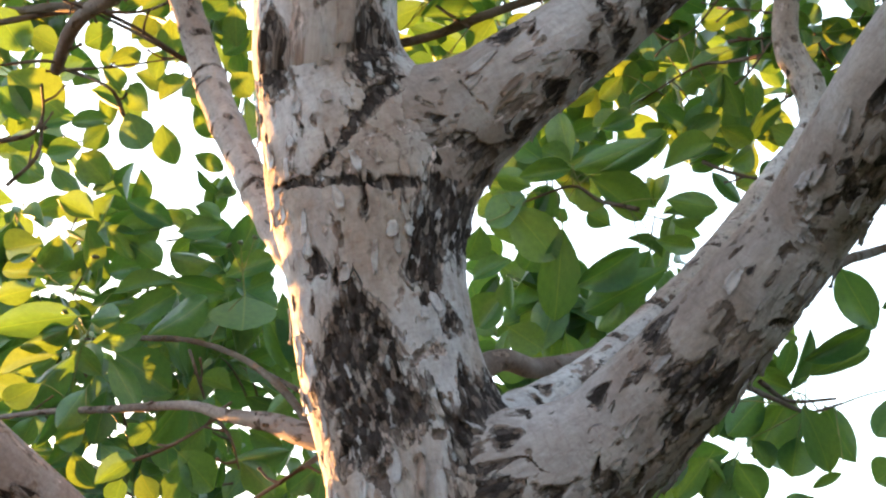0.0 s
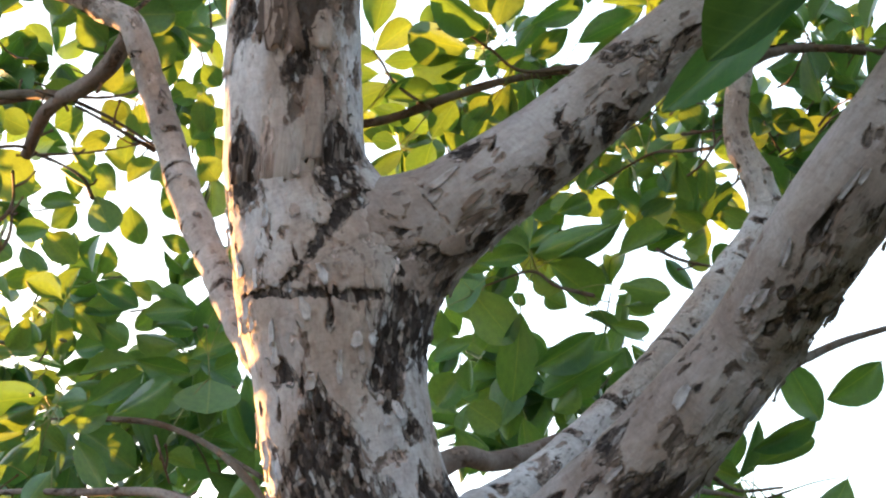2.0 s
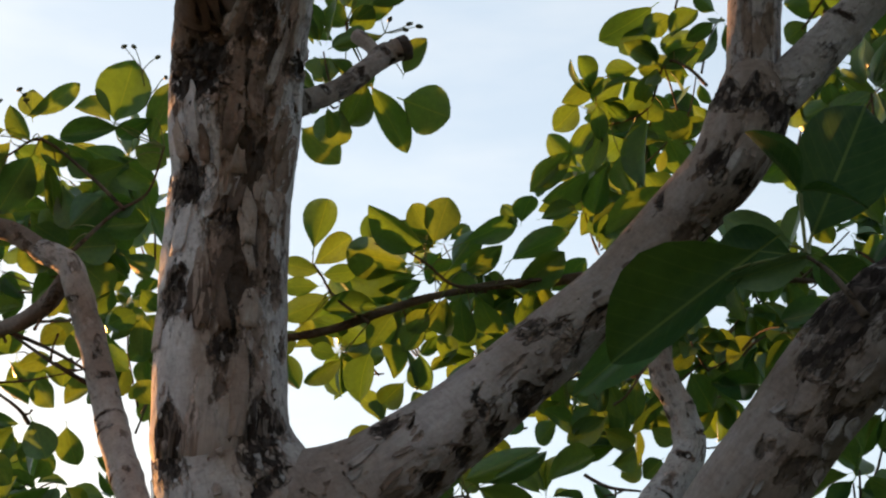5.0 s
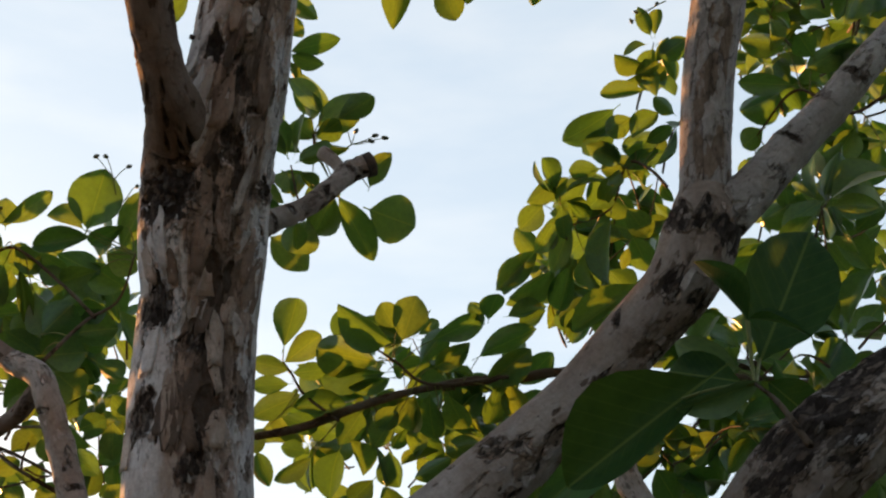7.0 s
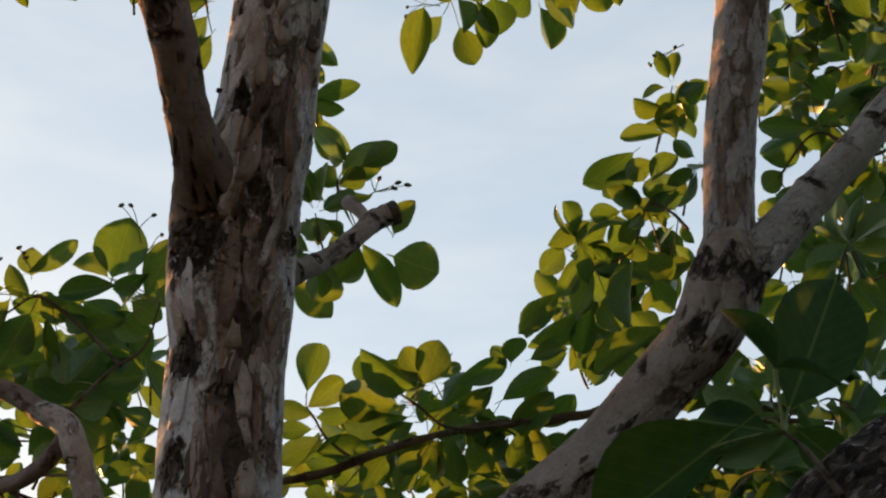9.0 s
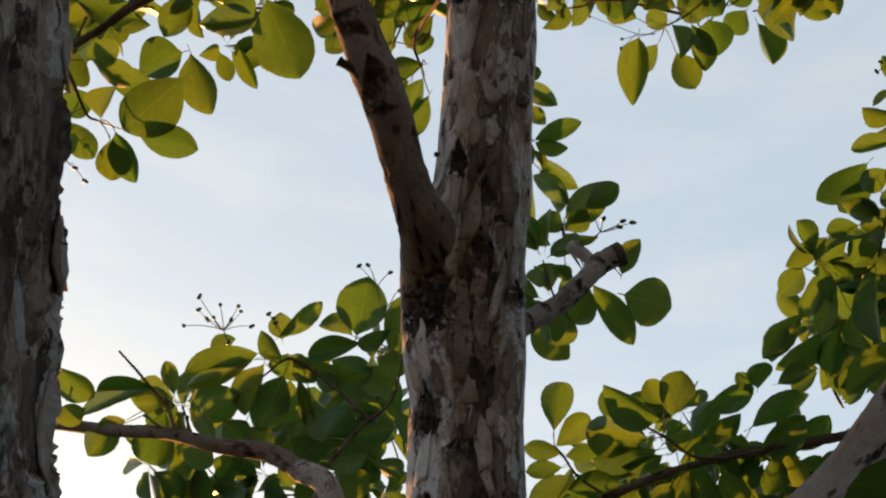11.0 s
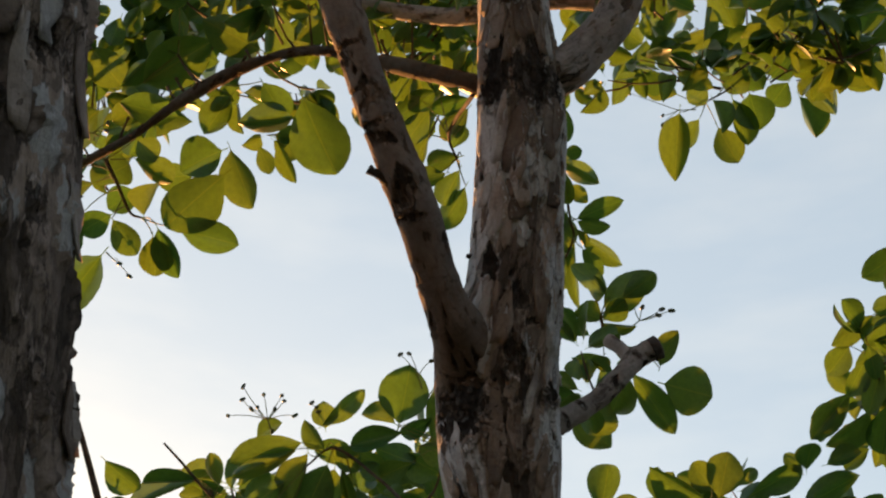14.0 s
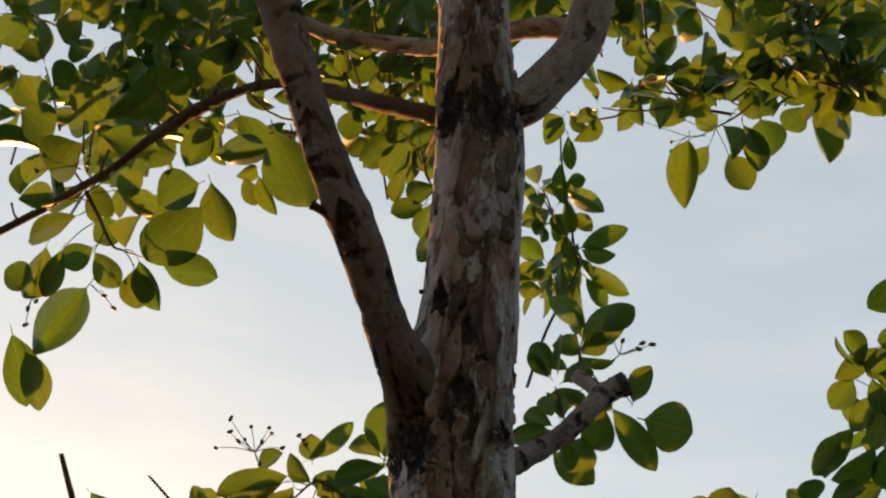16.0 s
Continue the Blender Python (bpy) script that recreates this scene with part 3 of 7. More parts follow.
# ---- the tree: courses of trunk, limbs and branches (x, y, z, radius) ----
TRUNK = [
    (0.045, 1.593, -0.050, 0.1725),
    (0.035, 1.583, 0.250, 0.1348),
    (0.025, 1.563, 0.750, 0.1208),
    (-0.005, 1.523, 1.694, 0.1078),
    (-0.015, 1.480, 1.867, 0.1068),
    (-0.051, 1.452, 2.005, 0.1047),
    (-0.067, 1.433, 2.096, 0.1038),
    (-0.076, 1.422, 2.171, 0.1101),
    (-0.094, 1.413, 2.241, 0.1075),
    (-0.130, 1.384, 2.357, 0.0897),
    (-0.133, 1.365, 2.383, 0.0879),
    (-0.136, 1.333, 2.530, 0.0845),
    (-0.134, 1.293, 2.690, 0.0827),
    (-0.130, 1.287, 2.699, 0.0822),
    (-0.124, 1.234, 2.815, 0.0851),
    (-0.089, 1.132, 2.943, 0.0698),
    (-0.072, 1.083, 3.070, 0.0667),
    (-0.059, 1.035, 3.194, 0.0677),
    (-0.054, 0.992, 3.295, 0.0644),
    (-0.057, 0.952, 3.406, 0.0547),
    (-0.060, 0.906, 3.587, 0.0510),
    (-0.059, 0.839, 3.841, 0.0454),
]
LIMB_B = [
    (-0.064, 1.416, 2.213, 0.0861),
    (-0.003, 1.403, 2.261, 0.0762),
    (0.056, 1.384, 2.299, 0.0679),
    (0.101, 1.361, 2.326, 0.0600),
    (0.180, 1.349, 2.383, 0.0546),
    (0.253, 1.335, 2.444, 0.0513),
    (0.328, 1.321, 2.506, 0.0479),
    (0.401, 1.307, 2.568, 0.0466),
    (0.471, 1.283, 2.647, 0.0464),
    (0.531, 1.218, 2.698, 0.0493),
    (0.568, 1.190, 2.771, 0.0554),
    (0.580, 1.175, 2.828, 0.0400),
]
BRANCH_B2 = [
    (0.583, 1.185, 2.777, 0.0395),
    (0.634, 1.176, 2.820, 0.0328),
    (0.710, 1.164, 2.901, 0.0286),
    (0.777, 1.150, 2.968, 0.0274),
    (0.846, 1.129, 3.045, 0.0253),
    (0.959, 1.124, 3.165, 0.0240),
    (1.086, 1.098, 3.279, 0.0201),
]
LIMB_C = [
    (0.020, 1.505, 1.809, 0.0829),
    (0.101, 1.455, 1.848, 0.0844),
    (0.184, 1.416, 1.889, 0.0724),
    (0.239, 1.375, 1.934, 0.0663),
    (0.293, 1.331, 1.984, 0.0600),
    (0.345, 1.296, 2.041, 0.0560),
    (0.399, 1.258, 2.102, 0.0520),
    (0.458, 1.116, 2.183, 0.0543),
    (0.517, 1.070, 2.256, 0.0537),
    (0.558, 1.039, 2.303, 0.0568),
    (0.599, 1.013, 2.343, 0.0598),
    (0.669, 0.991, 2.395, 0.0541),
    (0.745, 0.967, 2.446, 0.0459),
]
BRANCH_D = [
    (0.046, 1.479, 1.919, 0.0355),
    (0.124, 1.560, 1.984, 0.0276),
    (0.215, 1.666, 2.066, 0.0268),
    (0.371, 1.763, 2.226, 0.0307),
    (0.470, 1.867, 2.355, 0.0339),
    (0.563, 1.938, 2.482, 0.0359),
    (0.632, 1.954, 2.586, 0.0310),
    (0.623, 1.941, 2.662, 0.0274),
    (0.594, 1.931, 2.734, 0.0237),
    (0.596, 1.921, 2.803, 0.0214),
    (0.613, 1.908, 2.878, 0.0191),
    (0.636, 1.903, 2.935, 0.0142),
]
BRANCH_D2 = [
    (0.613, 1.910, 2.873, 0.0130),
    (0.661, 1.916, 2.905, 0.0101),
    (0.755, 1.943, 2.937, 0.0077),
    (0.884, 2.010, 2.977, 0.0069),
    (1.023, 2.054, 2.993, 0.0054),
]
BRANCH_L = [
    (-0.162, 1.475, 2.139, 0.0244),
    (-0.214, 1.520, 2.234, 0.0227),
    (-0.264, 1.589, 2.348, 0.0226),
    (-0.310, 1.640, 2.455, 0.0229),
    (-0.349, 1.676, 2.569, 0.0230),
    (-0.382, 1.687, 2.666, 0.0227),
    (-0.410, 1.665, 2.743, 0.0223),
    (-0.433, 1.674, 2.791, 0.0208),
    (-0.484, 1.692, 2.826, 0.0202),
]
BRANCH_LA = [
    (-0.433, 1.674, 2.791, 0.0183),
    (-0.484, 1.692, 2.826, 0.0178),
    (-0.550, 1.715, 2.876, 0.0172),
    (-0.639, 1.688, 2.883, 0.0141),
    (-0.762, 1.727, 2.938, 0.0127),
    (-0.895, 1.784, 2.983, 0.0121),
    (-1.099, 1.847, 3.049, 0.0112),
    (-1.458, 1.947, 3.134, 0.0092),
]
BRANCH_L2 = [
    (-0.440, 1.710, 2.786, 0.0153),
    (-0.476, 1.755, 2.762, 0.0155),
    (-0.529, 1.814, 2.757, 0.0150),
    (-0.579, 1.866, 2.767, 0.0134),
    (-0.626, 1.924, 2.763, 0.0127),
    (-0.672, 2.006, 2.731, 0.0100),
]
BRANCH_L3 = [
    (-0.579, 1.865, 2.769, 0.0096),
    (-0.667, 1.925, 2.810, 0.0084),
    (-0.751, 1.996, 2.850, 0.0071),
    (-0.888, 2.081, 2.913, 0.0053),
]
BRANCH_E = [
    (-0.137, 1.227, 2.772, 0.0469),
    (-0.151, 1.172, 2.857, 0.0438),
    (-0.164, 1.066, 2.875, 0.0327),
    (-0.180, 1.010, 2.923, 0.0294),
    (-0.193, 0.950, 2.976, 0.0296),
    (-0.213, 0.896, 3.035, 0.0289),
    (-0.237, 0.849, 3.101, 0.0282),
    (-0.259, 0.809, 3.175, 0.0282),
    (-0.283, 0.774, 3.258, 0.0294),
    (-0.317, 0.732, 3.378, 0.0269),
    (-0.357, 0.682, 3.555, 0.0247),
]
BRANCH_G = [
    (-0.076, 1.007, 3.262, 0.0150),
    (-0.131, 0.995, 3.279, 0.0112),
    (-0.191, 0.997, 3.310, 0.0104),
    (-0.281, 1.012, 3.368, 0.0102),
    (-0.383, 1.023, 3.423, 0.0104),
    (-0.475, 1.052, 3.459, 0.0110),
    (-0.584, 1.096, 3.472, 0.0103),
    (-0.703, 1.157, 3.478, 0.0096),
    (-0.798, 1.209, 3.469, 0.0087),
    (-0.911, 1.262, 3.471, 0.0084),
    (-1.039, 1.315, 3.467, 0.0076),
    (-1.182, 1.367, 3.462, 0.0055),
]
BRANCH_F = [
    (-0.049, 1.004, 3.282, 0.0429),
    (0.010, 1.015, 3.301, 0.0371),
    (0.050, 1.015, 3.343, 0.0340),
    (0.092, 1.009, 3.393, 0.0326),
    (0.118, 0.997, 3.462, 0.0321),
    (0.150, 0.979, 3.619, 0.0306),
    (0.191, 0.939, 3.789, 0.0277),
]
BRANCH_H = [
    (0.061, 1.148, 3.601, 0.0183),
    (-0.017, 1.143, 3.612, 0.0176),
    (-0.172, 1.153, 3.611, 0.0171),
    (-0.255, 1.145, 3.623, 0.0163),
    (-0.337, 1.132, 3.642, 0.0156),
    (-0.401, 1.119, 3.667, 0.0149),
    (-0.489, 1.095, 3.729, 0.0133),
    (-0.577, 1.060, 3.804, 0.0117),
]
STUMP = [
    (-0.084, 1.269, 2.811, 0.0242),
    (-0.030, 1.297, 2.853, 0.0166),
    (0.013, 1.324, 2.897, 0.0157),
    (0.050, 1.346, 2.950, 0.0161),
    (0.078, 1.363, 2.993, 0.0178),
    (0.110, 1.363, 3.008, 0.0179),
]
STUMP2 = [
    (0.069, 1.371, 2.982, 0.0107),
    (0.057, 1.368, 3.006, 0.0107),
    (0.044, 1.370, 3.023, 0.0117),
    (0.031, 1.374, 3.037, 0.0108),
]
BRANCH_M = [
    (1.331, 2.161, 3.023, 0.0117),
    (1.078, 2.197, 3.087, 0.0107),
    (0.944, 2.211, 3.116, 0.0108),
    (0.770, 2.234, 3.133, 0.0115),
    (0.533, 2.273, 3.125, 0.0116),
    (0.473, 2.285, 3.120, 0.0111),
    (0.350, 2.296, 3.114, 0.0105),
    (0.228, 2.313, 3.098, 0.0099),
    (0.105, 2.338, 3.070, 0.0092),
    (-0.017, 2.367, 3.034, 0.0086),
    (-0.140, 2.385, 3.015, 0.0062),
]
BRANCH_J = [
    (-0.089, 1.578, 1.940, 0.0172),
    (-0.163, 1.651, 1.973, 0.0165),
    (-0.221, 1.721, 2.011, 0.0138),
    (-0.298, 1.814, 2.049, 0.0098),
    (-0.374, 1.904, 2.091, 0.0074),
    (-0.518, 2.041, 2.127, 0.0062),
    (-0.647, 2.167, 2.162, 0.0052),
    (-0.776, 2.267, 2.181, 0.0042),
]
TWIG_J = [
    (-0.154, 1.676, 1.966, 0.0059),
    (-0.199, 1.778, 2.057, 0.0059),
    (-0.267, 1.902, 2.146, 0.0060),
    (-0.335, 1.985, 2.205, 0.0058),
    (-0.417, 2.072, 2.255, 0.0056),
    (-0.515, 2.165, 2.292, 0.0044),
]
BRANCH_K = [
    (0.042, 1.545, 2.024, 0.0176),
    (0.089, 1.633, 2.069, 0.0142),
    (0.133, 1.723, 2.088, 0.0142),
    (0.201, 1.842, 2.136, 0.0152),
    (0.275, 1.946, 2.193, 0.0161),
    (0.371, 2.070, 2.278, 0.0163),
]
BRANCH_W = [
    (-0.108, 1.561, 1.680, 0.0606),
    (-0.270, 1.486, 1.725, 0.0462),
    (-0.349, 1.413, 1.767, 0.0417),
    (-0.408, 1.347, 1.818, 0.0382),
    (-0.444, 1.300, 1.850, 0.0362),
    (-0.500, 1.245, 1.901, 0.0332),
    (-0.565, 1.166, 1.954, 0.0279),
]
SPUR_E = [
    (-0.222, 0.897, 3.006, 0.0105),
    (-0.236, 0.890, 3.013, 0.0066),
    (-0.245, 0.886, 3.017, 0.0058),
    (-0.251, 0.883, 3.020, 0.0072),
]
SPUR_A = [
    (-0.126, 1.093, 3.012, 0.0066),
    (-0.140, 1.081, 3.006, 0.0041),
    (-0.148, 1.075, 3.004, 0.0037),
]
STICK_A = [
    (-0.778, 1.777, 3.023, 0.0039),
    (-0.807, 1.752, 3.050, 0.0033),
    (-0.831, 1.727, 3.076, 0.0028),
    (-0.863, 1.697, 3.107, 0.0022),
]
STICK_B = [
    (-0.968, 1.688, 2.976, 0.0074),
    (-0.977, 1.645, 3.025, 0.0064),
    (-0.985, 1.609, 3.066, 0.0053),
    (-0.991, 1.580, 3.099, 0.0043),
]
STICK_C = [
    (0.448, 1.384, 2.089, 0.0064),
    (0.497, 1.471, 2.140, 0.0068),
    (0.572, 1.606, 2.207, 0.0063),
    (0.668, 1.738, 2.280, 0.0057),
    (0.826, 1.914, 2.378, 0.0045),
]
LIMB_B1 = [
    (0.566, 1.195, 2.764, 0.0474),
    (0.574, 1.181, 2.803, 0.0398),
    (0.579, 1.171, 2.845, 0.0377),
    (0.585, 1.146, 2.927, 0.0374),
    (0.598, 1.114, 3.028, 0.0384),
    (0.617, 1.089, 3.118, 0.0406),
    (0.647, 1.049, 3.319, 0.0392),
    (0.668, 0.987, 3.538, 0.0361),
]

# dark scars and bark ridges (x, y, z, size)
SCARS_A = [
    (-0.066, 1.312, 2.279, 0.004),
    (-0.080, 1.303, 2.249, 0.004),
    (-0.099, 1.304, 2.220, 0.004),
    (-0.114, 1.311, 2.196, 0.004),
    (-0.130, 1.313, 2.179, 0.004),
    (-0.098, 1.312, 2.171, 0.004),
    (-0.070, 1.312, 2.167, 0.004),
    (-0.042, 1.316, 2.168, 0.004),
    (-0.014, 1.321, 2.171, 0.004),
    (0.014, 1.343, 2.163, 0.027),
    (0.031, 1.381, 2.150, 0.030),
    (-0.001, 1.354, 2.118, 0.018),
    (-0.012, 1.351, 2.083, 0.016),
    (-0.071, 1.312, 2.359, 0.020),
    (-0.076, 1.310, 2.319, 0.019),
    (-0.187, 1.306, 2.347, 0.017),
    (-0.185, 1.328, 2.312, 0.016),
    (-0.078, 1.354, 2.004, 0.026),
    (-0.087, 1.365, 1.976, 0.034),
    (-0.062, 1.361, 1.961, 0.029)]
SCARS_B = [
    (-0.046, 1.363, 1.928, 0.027),
    (-0.077, 1.383, 1.893, 0.021),
    (0.048, 1.392, 1.936, 0.020),
    (0.074, 1.420, 1.947, 0.021),
    (0.020, 1.377, 2.026, 0.010),
    (-0.103, 1.383, 1.950, 0.018),
    (-0.129, 1.352, 2.083, 0.010),
    (0.038, 1.378, 1.879, 0.018),
    (0.080, 1.377, 1.891, 0.014),
    (0.236, 1.308, 1.990, 0.018),
    (0.260, 1.299, 1.931, 0.024),
    (0.286, 1.305, 1.924, 0.023),
    (0.406, 1.158, 2.107, 0.008),
    (0.325, 1.248, 2.033, 0.005),
    (0.175, 1.346, 1.931, 0.012),
    (0.080, 1.312, 2.358, 0.017),
    (0.100, 1.352, 2.257, 0.012),
    (0.139, 1.330, 2.293, 0.013),
    (0.179, 1.329, 2.326, 0.013),
    (0.220, 1.324, 2.357, 0.013)]
SCARS_C = [
    (-0.167, 1.152, 2.794, 0.034),
    (-0.092, 1.102, 2.853, 0.014),
    (-0.179, 1.236, 2.663, 0.023),
    (-0.192, 1.278, 2.520, 0.019),
    (-0.048, 1.181, 2.818, 0.013),
    (-0.111, 1.058, 2.964, 0.015),
    (-0.117, 1.268, 2.452, 0.017),
    (-0.122, 1.227, 2.611, 0.016),
    (0.528, 1.160, 2.774, 0.020),
    (0.560, 1.140, 2.760, 0.022),
    (0.512, 1.182, 2.676, 0.020),
    (0.598, 1.164, 2.735, 0.020),
    (0.544, 1.194, 2.662, 0.012),
    (0.267, 1.291, 2.484, 0.014),
    (0.592, 0.968, 2.373, 0.043),
    (0.555, 0.974, 2.335, 0.031),
    (0.628, 0.958, 2.410, 0.031),
    (0.662, 0.963, 2.442, 0.032),
    (0.536, 0.991, 2.303, 0.024),
    (0.612, 0.952, 2.339, 0.030)]
SCARS_D = [
    (0.538, 1.003, 2.364, 0.018),
    (0.555, 0.939, 2.376, 0.023),
    (-0.083, 0.958, 3.240, 0.030),
    (-0.024, 0.961, 3.233, 0.040),
    (-0.081, 0.944, 3.274, 0.025),
    (-0.15, 1.142, 2.802, 0.026),
    (-0.051, 1.169, 2.809, 0.011),
    (-0.083, 1.122, 2.839, 0.017),
    (-0.200, 0.891, 2.997, 0.012),
    (-0.074, 1.070, 2.916, 0.016),
    (0.522, 1.194, 2.797, 0.016),
    (0.536, 1.153, 2.761, 0.015),
    (0.583, 1.143, 2.748, 0.017),
    (0.608, 1.165, 2.744, 0.017)]
SCARS = SCARS_A + SCARS_B + SCARS_C + SCARS_D
FORK_RIDGES = [
    [(-0.039, 1.324, 2.307, 0.0067), (-0.050, 1.318, 2.294, 0.0082), (-0.064, 1.311, 2.276, 0.0098), (-0.077, 1.304, 2.250, 0.0088), (-0.094, 1.303, 2.224, 0.0081), (-0.111, 1.305, 2.198, 0.0071), (-0.126, 1.312, 2.180, 0.0071), (-0.132, 1.316, 2.172, 0.0048)],
    [(-0.179, 1.360, 2.185, 0.0040), (-0.143, 1.327, 2.174, 0.0056), (-0.110, 1.309, 2.168, 0.0056), (-0.079, 1.308, 2.165, 0.0056), (-0.048, 1.314, 2.166, 0.0064), (-0.020, 1.318, 2.169, 0.0079), (0.005, 1.334, 2.170, 0.0104), (0.024, 1.357, 2.162, 0.0122), (0.029, 1.375, 2.142, 0.0098)],
    [(0.014, 1.369, 2.125, 0.0090), (0.003, 1.363, 2.094, 0.0081), (-0.004, 1.360, 2.066, 0.0064), (-0.009, 1.355, 2.037, 0.0039)]]
HIGH_RIDGES = [
    [(0.032, 1.381, 1.939, 0.0035), (0.051, 1.393, 1.938, 0.0045), (0.074, 1.420, 1.947, 0.0057), (0.092, 1.421, 1.941, 0.0041), (0.103, 1.391, 1.920, 0.0025)],
    [(0.527, 1.160, 2.772, 0.0057), (0.550, 1.145, 2.760, 0.0063), (0.576, 1.145, 2.753, 0.0063), (0.603, 1.160, 2.749, 0.0057)],
    [(-0.118, 1.076, 2.880, 0.0043), (-0.103, 1.090, 2.868, 0.0050), (-0.088, 1.104, 2.850, 0.0056), (-0.077, 1.130, 2.837, 0.0050), (-0.070, 1.144, 2.819, 0.0038)],
    [(-0.109, 0.961, 3.285, 0.0042), (-0.092, 0.955, 3.251, 0.0069), (-0.066, 0.955, 3.231, 0.0075), (-0.033, 0.960, 3.226, 0.0075), (-0.002, 0.979, 3.248, 0.0062), (0.012, 0.999, 3.265, 0.0042)]]
RIDGES = FORK_RIDGES + HIGH_RIDGES
KNOTS = [(0.267, 1.291, 2.484, 0.014), (0.592, 0.968, 2.373, 0.026)]

tree = new("tree")
tree.location = (TRUNK[0][0], TRUNK[0][1], 0)
tagged(tree, "evening-lit tree with pale peeling bark and glossy oval leaves", "tree")


def wooden(name, points, skin=BARK, label="", **kw):
    mesh = tube_mesh(name, points, **kw)
    mesh.transform(Matrix.Translation(-tree.location))
    return part(name, mesh, skin, tree, label)


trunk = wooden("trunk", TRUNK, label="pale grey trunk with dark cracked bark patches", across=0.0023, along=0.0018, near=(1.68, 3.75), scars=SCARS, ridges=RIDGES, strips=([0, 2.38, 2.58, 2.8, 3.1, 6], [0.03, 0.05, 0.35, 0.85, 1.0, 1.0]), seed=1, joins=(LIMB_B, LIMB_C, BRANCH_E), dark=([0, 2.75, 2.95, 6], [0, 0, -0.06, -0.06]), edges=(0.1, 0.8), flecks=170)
limbs = []
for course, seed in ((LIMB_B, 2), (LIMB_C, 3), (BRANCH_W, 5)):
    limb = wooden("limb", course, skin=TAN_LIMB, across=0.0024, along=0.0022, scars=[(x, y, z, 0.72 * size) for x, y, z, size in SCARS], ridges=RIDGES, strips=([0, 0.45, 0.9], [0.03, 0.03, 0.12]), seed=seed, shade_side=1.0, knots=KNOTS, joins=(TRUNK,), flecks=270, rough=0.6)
    limbs.append(limb)
for course, seed in ((BRANCH_D, 7),):
    wooden("branch", course, label="slender pale branch with dark creases", across=0.003, along=0.0022, scars=SCARS, ridges=RIDGES, strips=0.05, seed=seed, shade_side=0.3, flecks=50, nodes=22)
for course, seed, nodes in ((BRANCH_L, 8, 15), (STUMP2, 13, 2), (BRANCH_B2, 6, 8)):
    wooden("branch", course, skin=GREY, across=0.003, along=0.0022, scars=SCARS, ridges=RIDGES, strips=0.08, seed=seed, shade_side=0.3, flecks=30, nodes=nodes)
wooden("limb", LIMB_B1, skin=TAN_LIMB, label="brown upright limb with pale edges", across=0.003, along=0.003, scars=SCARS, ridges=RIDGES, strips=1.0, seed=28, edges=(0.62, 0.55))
wooden("limb", BRANCH_E, skin=BROWN, label="smooth brown limb with scattered flecks", across=0.003, along=0.003, scars=SCARS, ridges=RIDGES, strips=0.1, seed=4, joins=(TRUNK,), rough=1.4, flecks=90, nodes=18)
for course, seed, skin in ((BRANCH_LA, 24, BROWN), (BRANCH_F, 10, TAN_LIMB), (BRANCH_H, 11, GREY), (BRANCH_L2, 9, BROWN), (BRANCH_J, 14, BROWN), (BRANCH_K, 15, BROWN)):
    wooden("branch", course, skin=skin, across=0.003, along=0.003, scars=SCARS, ridges=RIDGES, strips=0.2, seed=seed, rough=1.5)
wooden("branch_stub", STUMP, skin=GREY, label="sawn-off grey branch stub", across=0.0025, along=0.002, strips=0.1, seed=12, flecks=60, nodes=7)
end, before = Vector(STUMP[-1][:3]), Vector(STUMP[-2][:3])
wooden("cut_end", [(*(end - (end - before) * 0.35), STUMP[-1][3] * 1.12), (*(end + (end - before) * 0.02), STUMP[-1][3] * 1.16), (*(end + (end - before) * 0.10), STUMP[-1][3] * 0.9)], skin=CUT, label="dark weathered cut face", across=0.003, along=0.002, seed=35, rough=1.5)
for course, seed in ((SPUR_E, 22), (SPUR_A, 23)):
    wooden("spur", course, skin=BLACK, across=0.002, along=0.002, strips=0.5, seed=seed, rough=2.0)
for course, seed in ((STICK_A, 25), (STICK_B, 26), (STICK_C, 27)):
    wooden("twig", course, skin=TWIG, across=0.003, along=0.006, strips=0.2, seed=seed)
for course, seed in ((BRANCH_G, 16), (BRANCH_M, 17), (BRANCH_D2, 18), (BRANCH_L3, 19), (TWIG_J, 20)):
    wooden("branch", course, skin=TWIG, across=0.003, along=0.004, strips=0.2, seed=seed, rough=2.1)


def spurs(course, count, seed, lo=0.15, hi=0.95):
    """Short crooked side shoots with a swollen bud, on the free side of a branch."""
    rng = random.Random(seed)
    rows, _ = spline(course, 60)
    for k in range(count):
        row = rows[int(60 * (lo + (hi - lo) * (k + rng.uniform(0.1, 0.9)) / count))]
        way = Vector((rng.uniform(-1, 1), rng.uniform(-0.7, 0.3), rng.uniform(-0.9, 0.9))).normalized()
        foot, far = Vector(row[:3]) + way * row[3] * 0.6, rng.uniform(0.02, 0.05)
        bend = Vector((rng.uniform(-0.3, 0.3), rng.uniform(-0.3, 0.3), rng.uniform(0.0, 0.5))) * far
        thin = 0.0016 + 0.08 * row[3]
        wooden("spur", [(*foot, thin * 1.5), (*(foot + way * far * 0.45 + bend * 0.2), thin), (*(foot + way * far * 0.85 + bend * 0.8), thin * 0.95), (*(foot + way * far * 0.97 + bend), thin * 1.6), (*(foot + way * far * 1.05 + bend), thin * 0.5)], skin=TWIG, across=0.002, along=0.003, strips=0.2, seed=seed + k, rough=1.0)


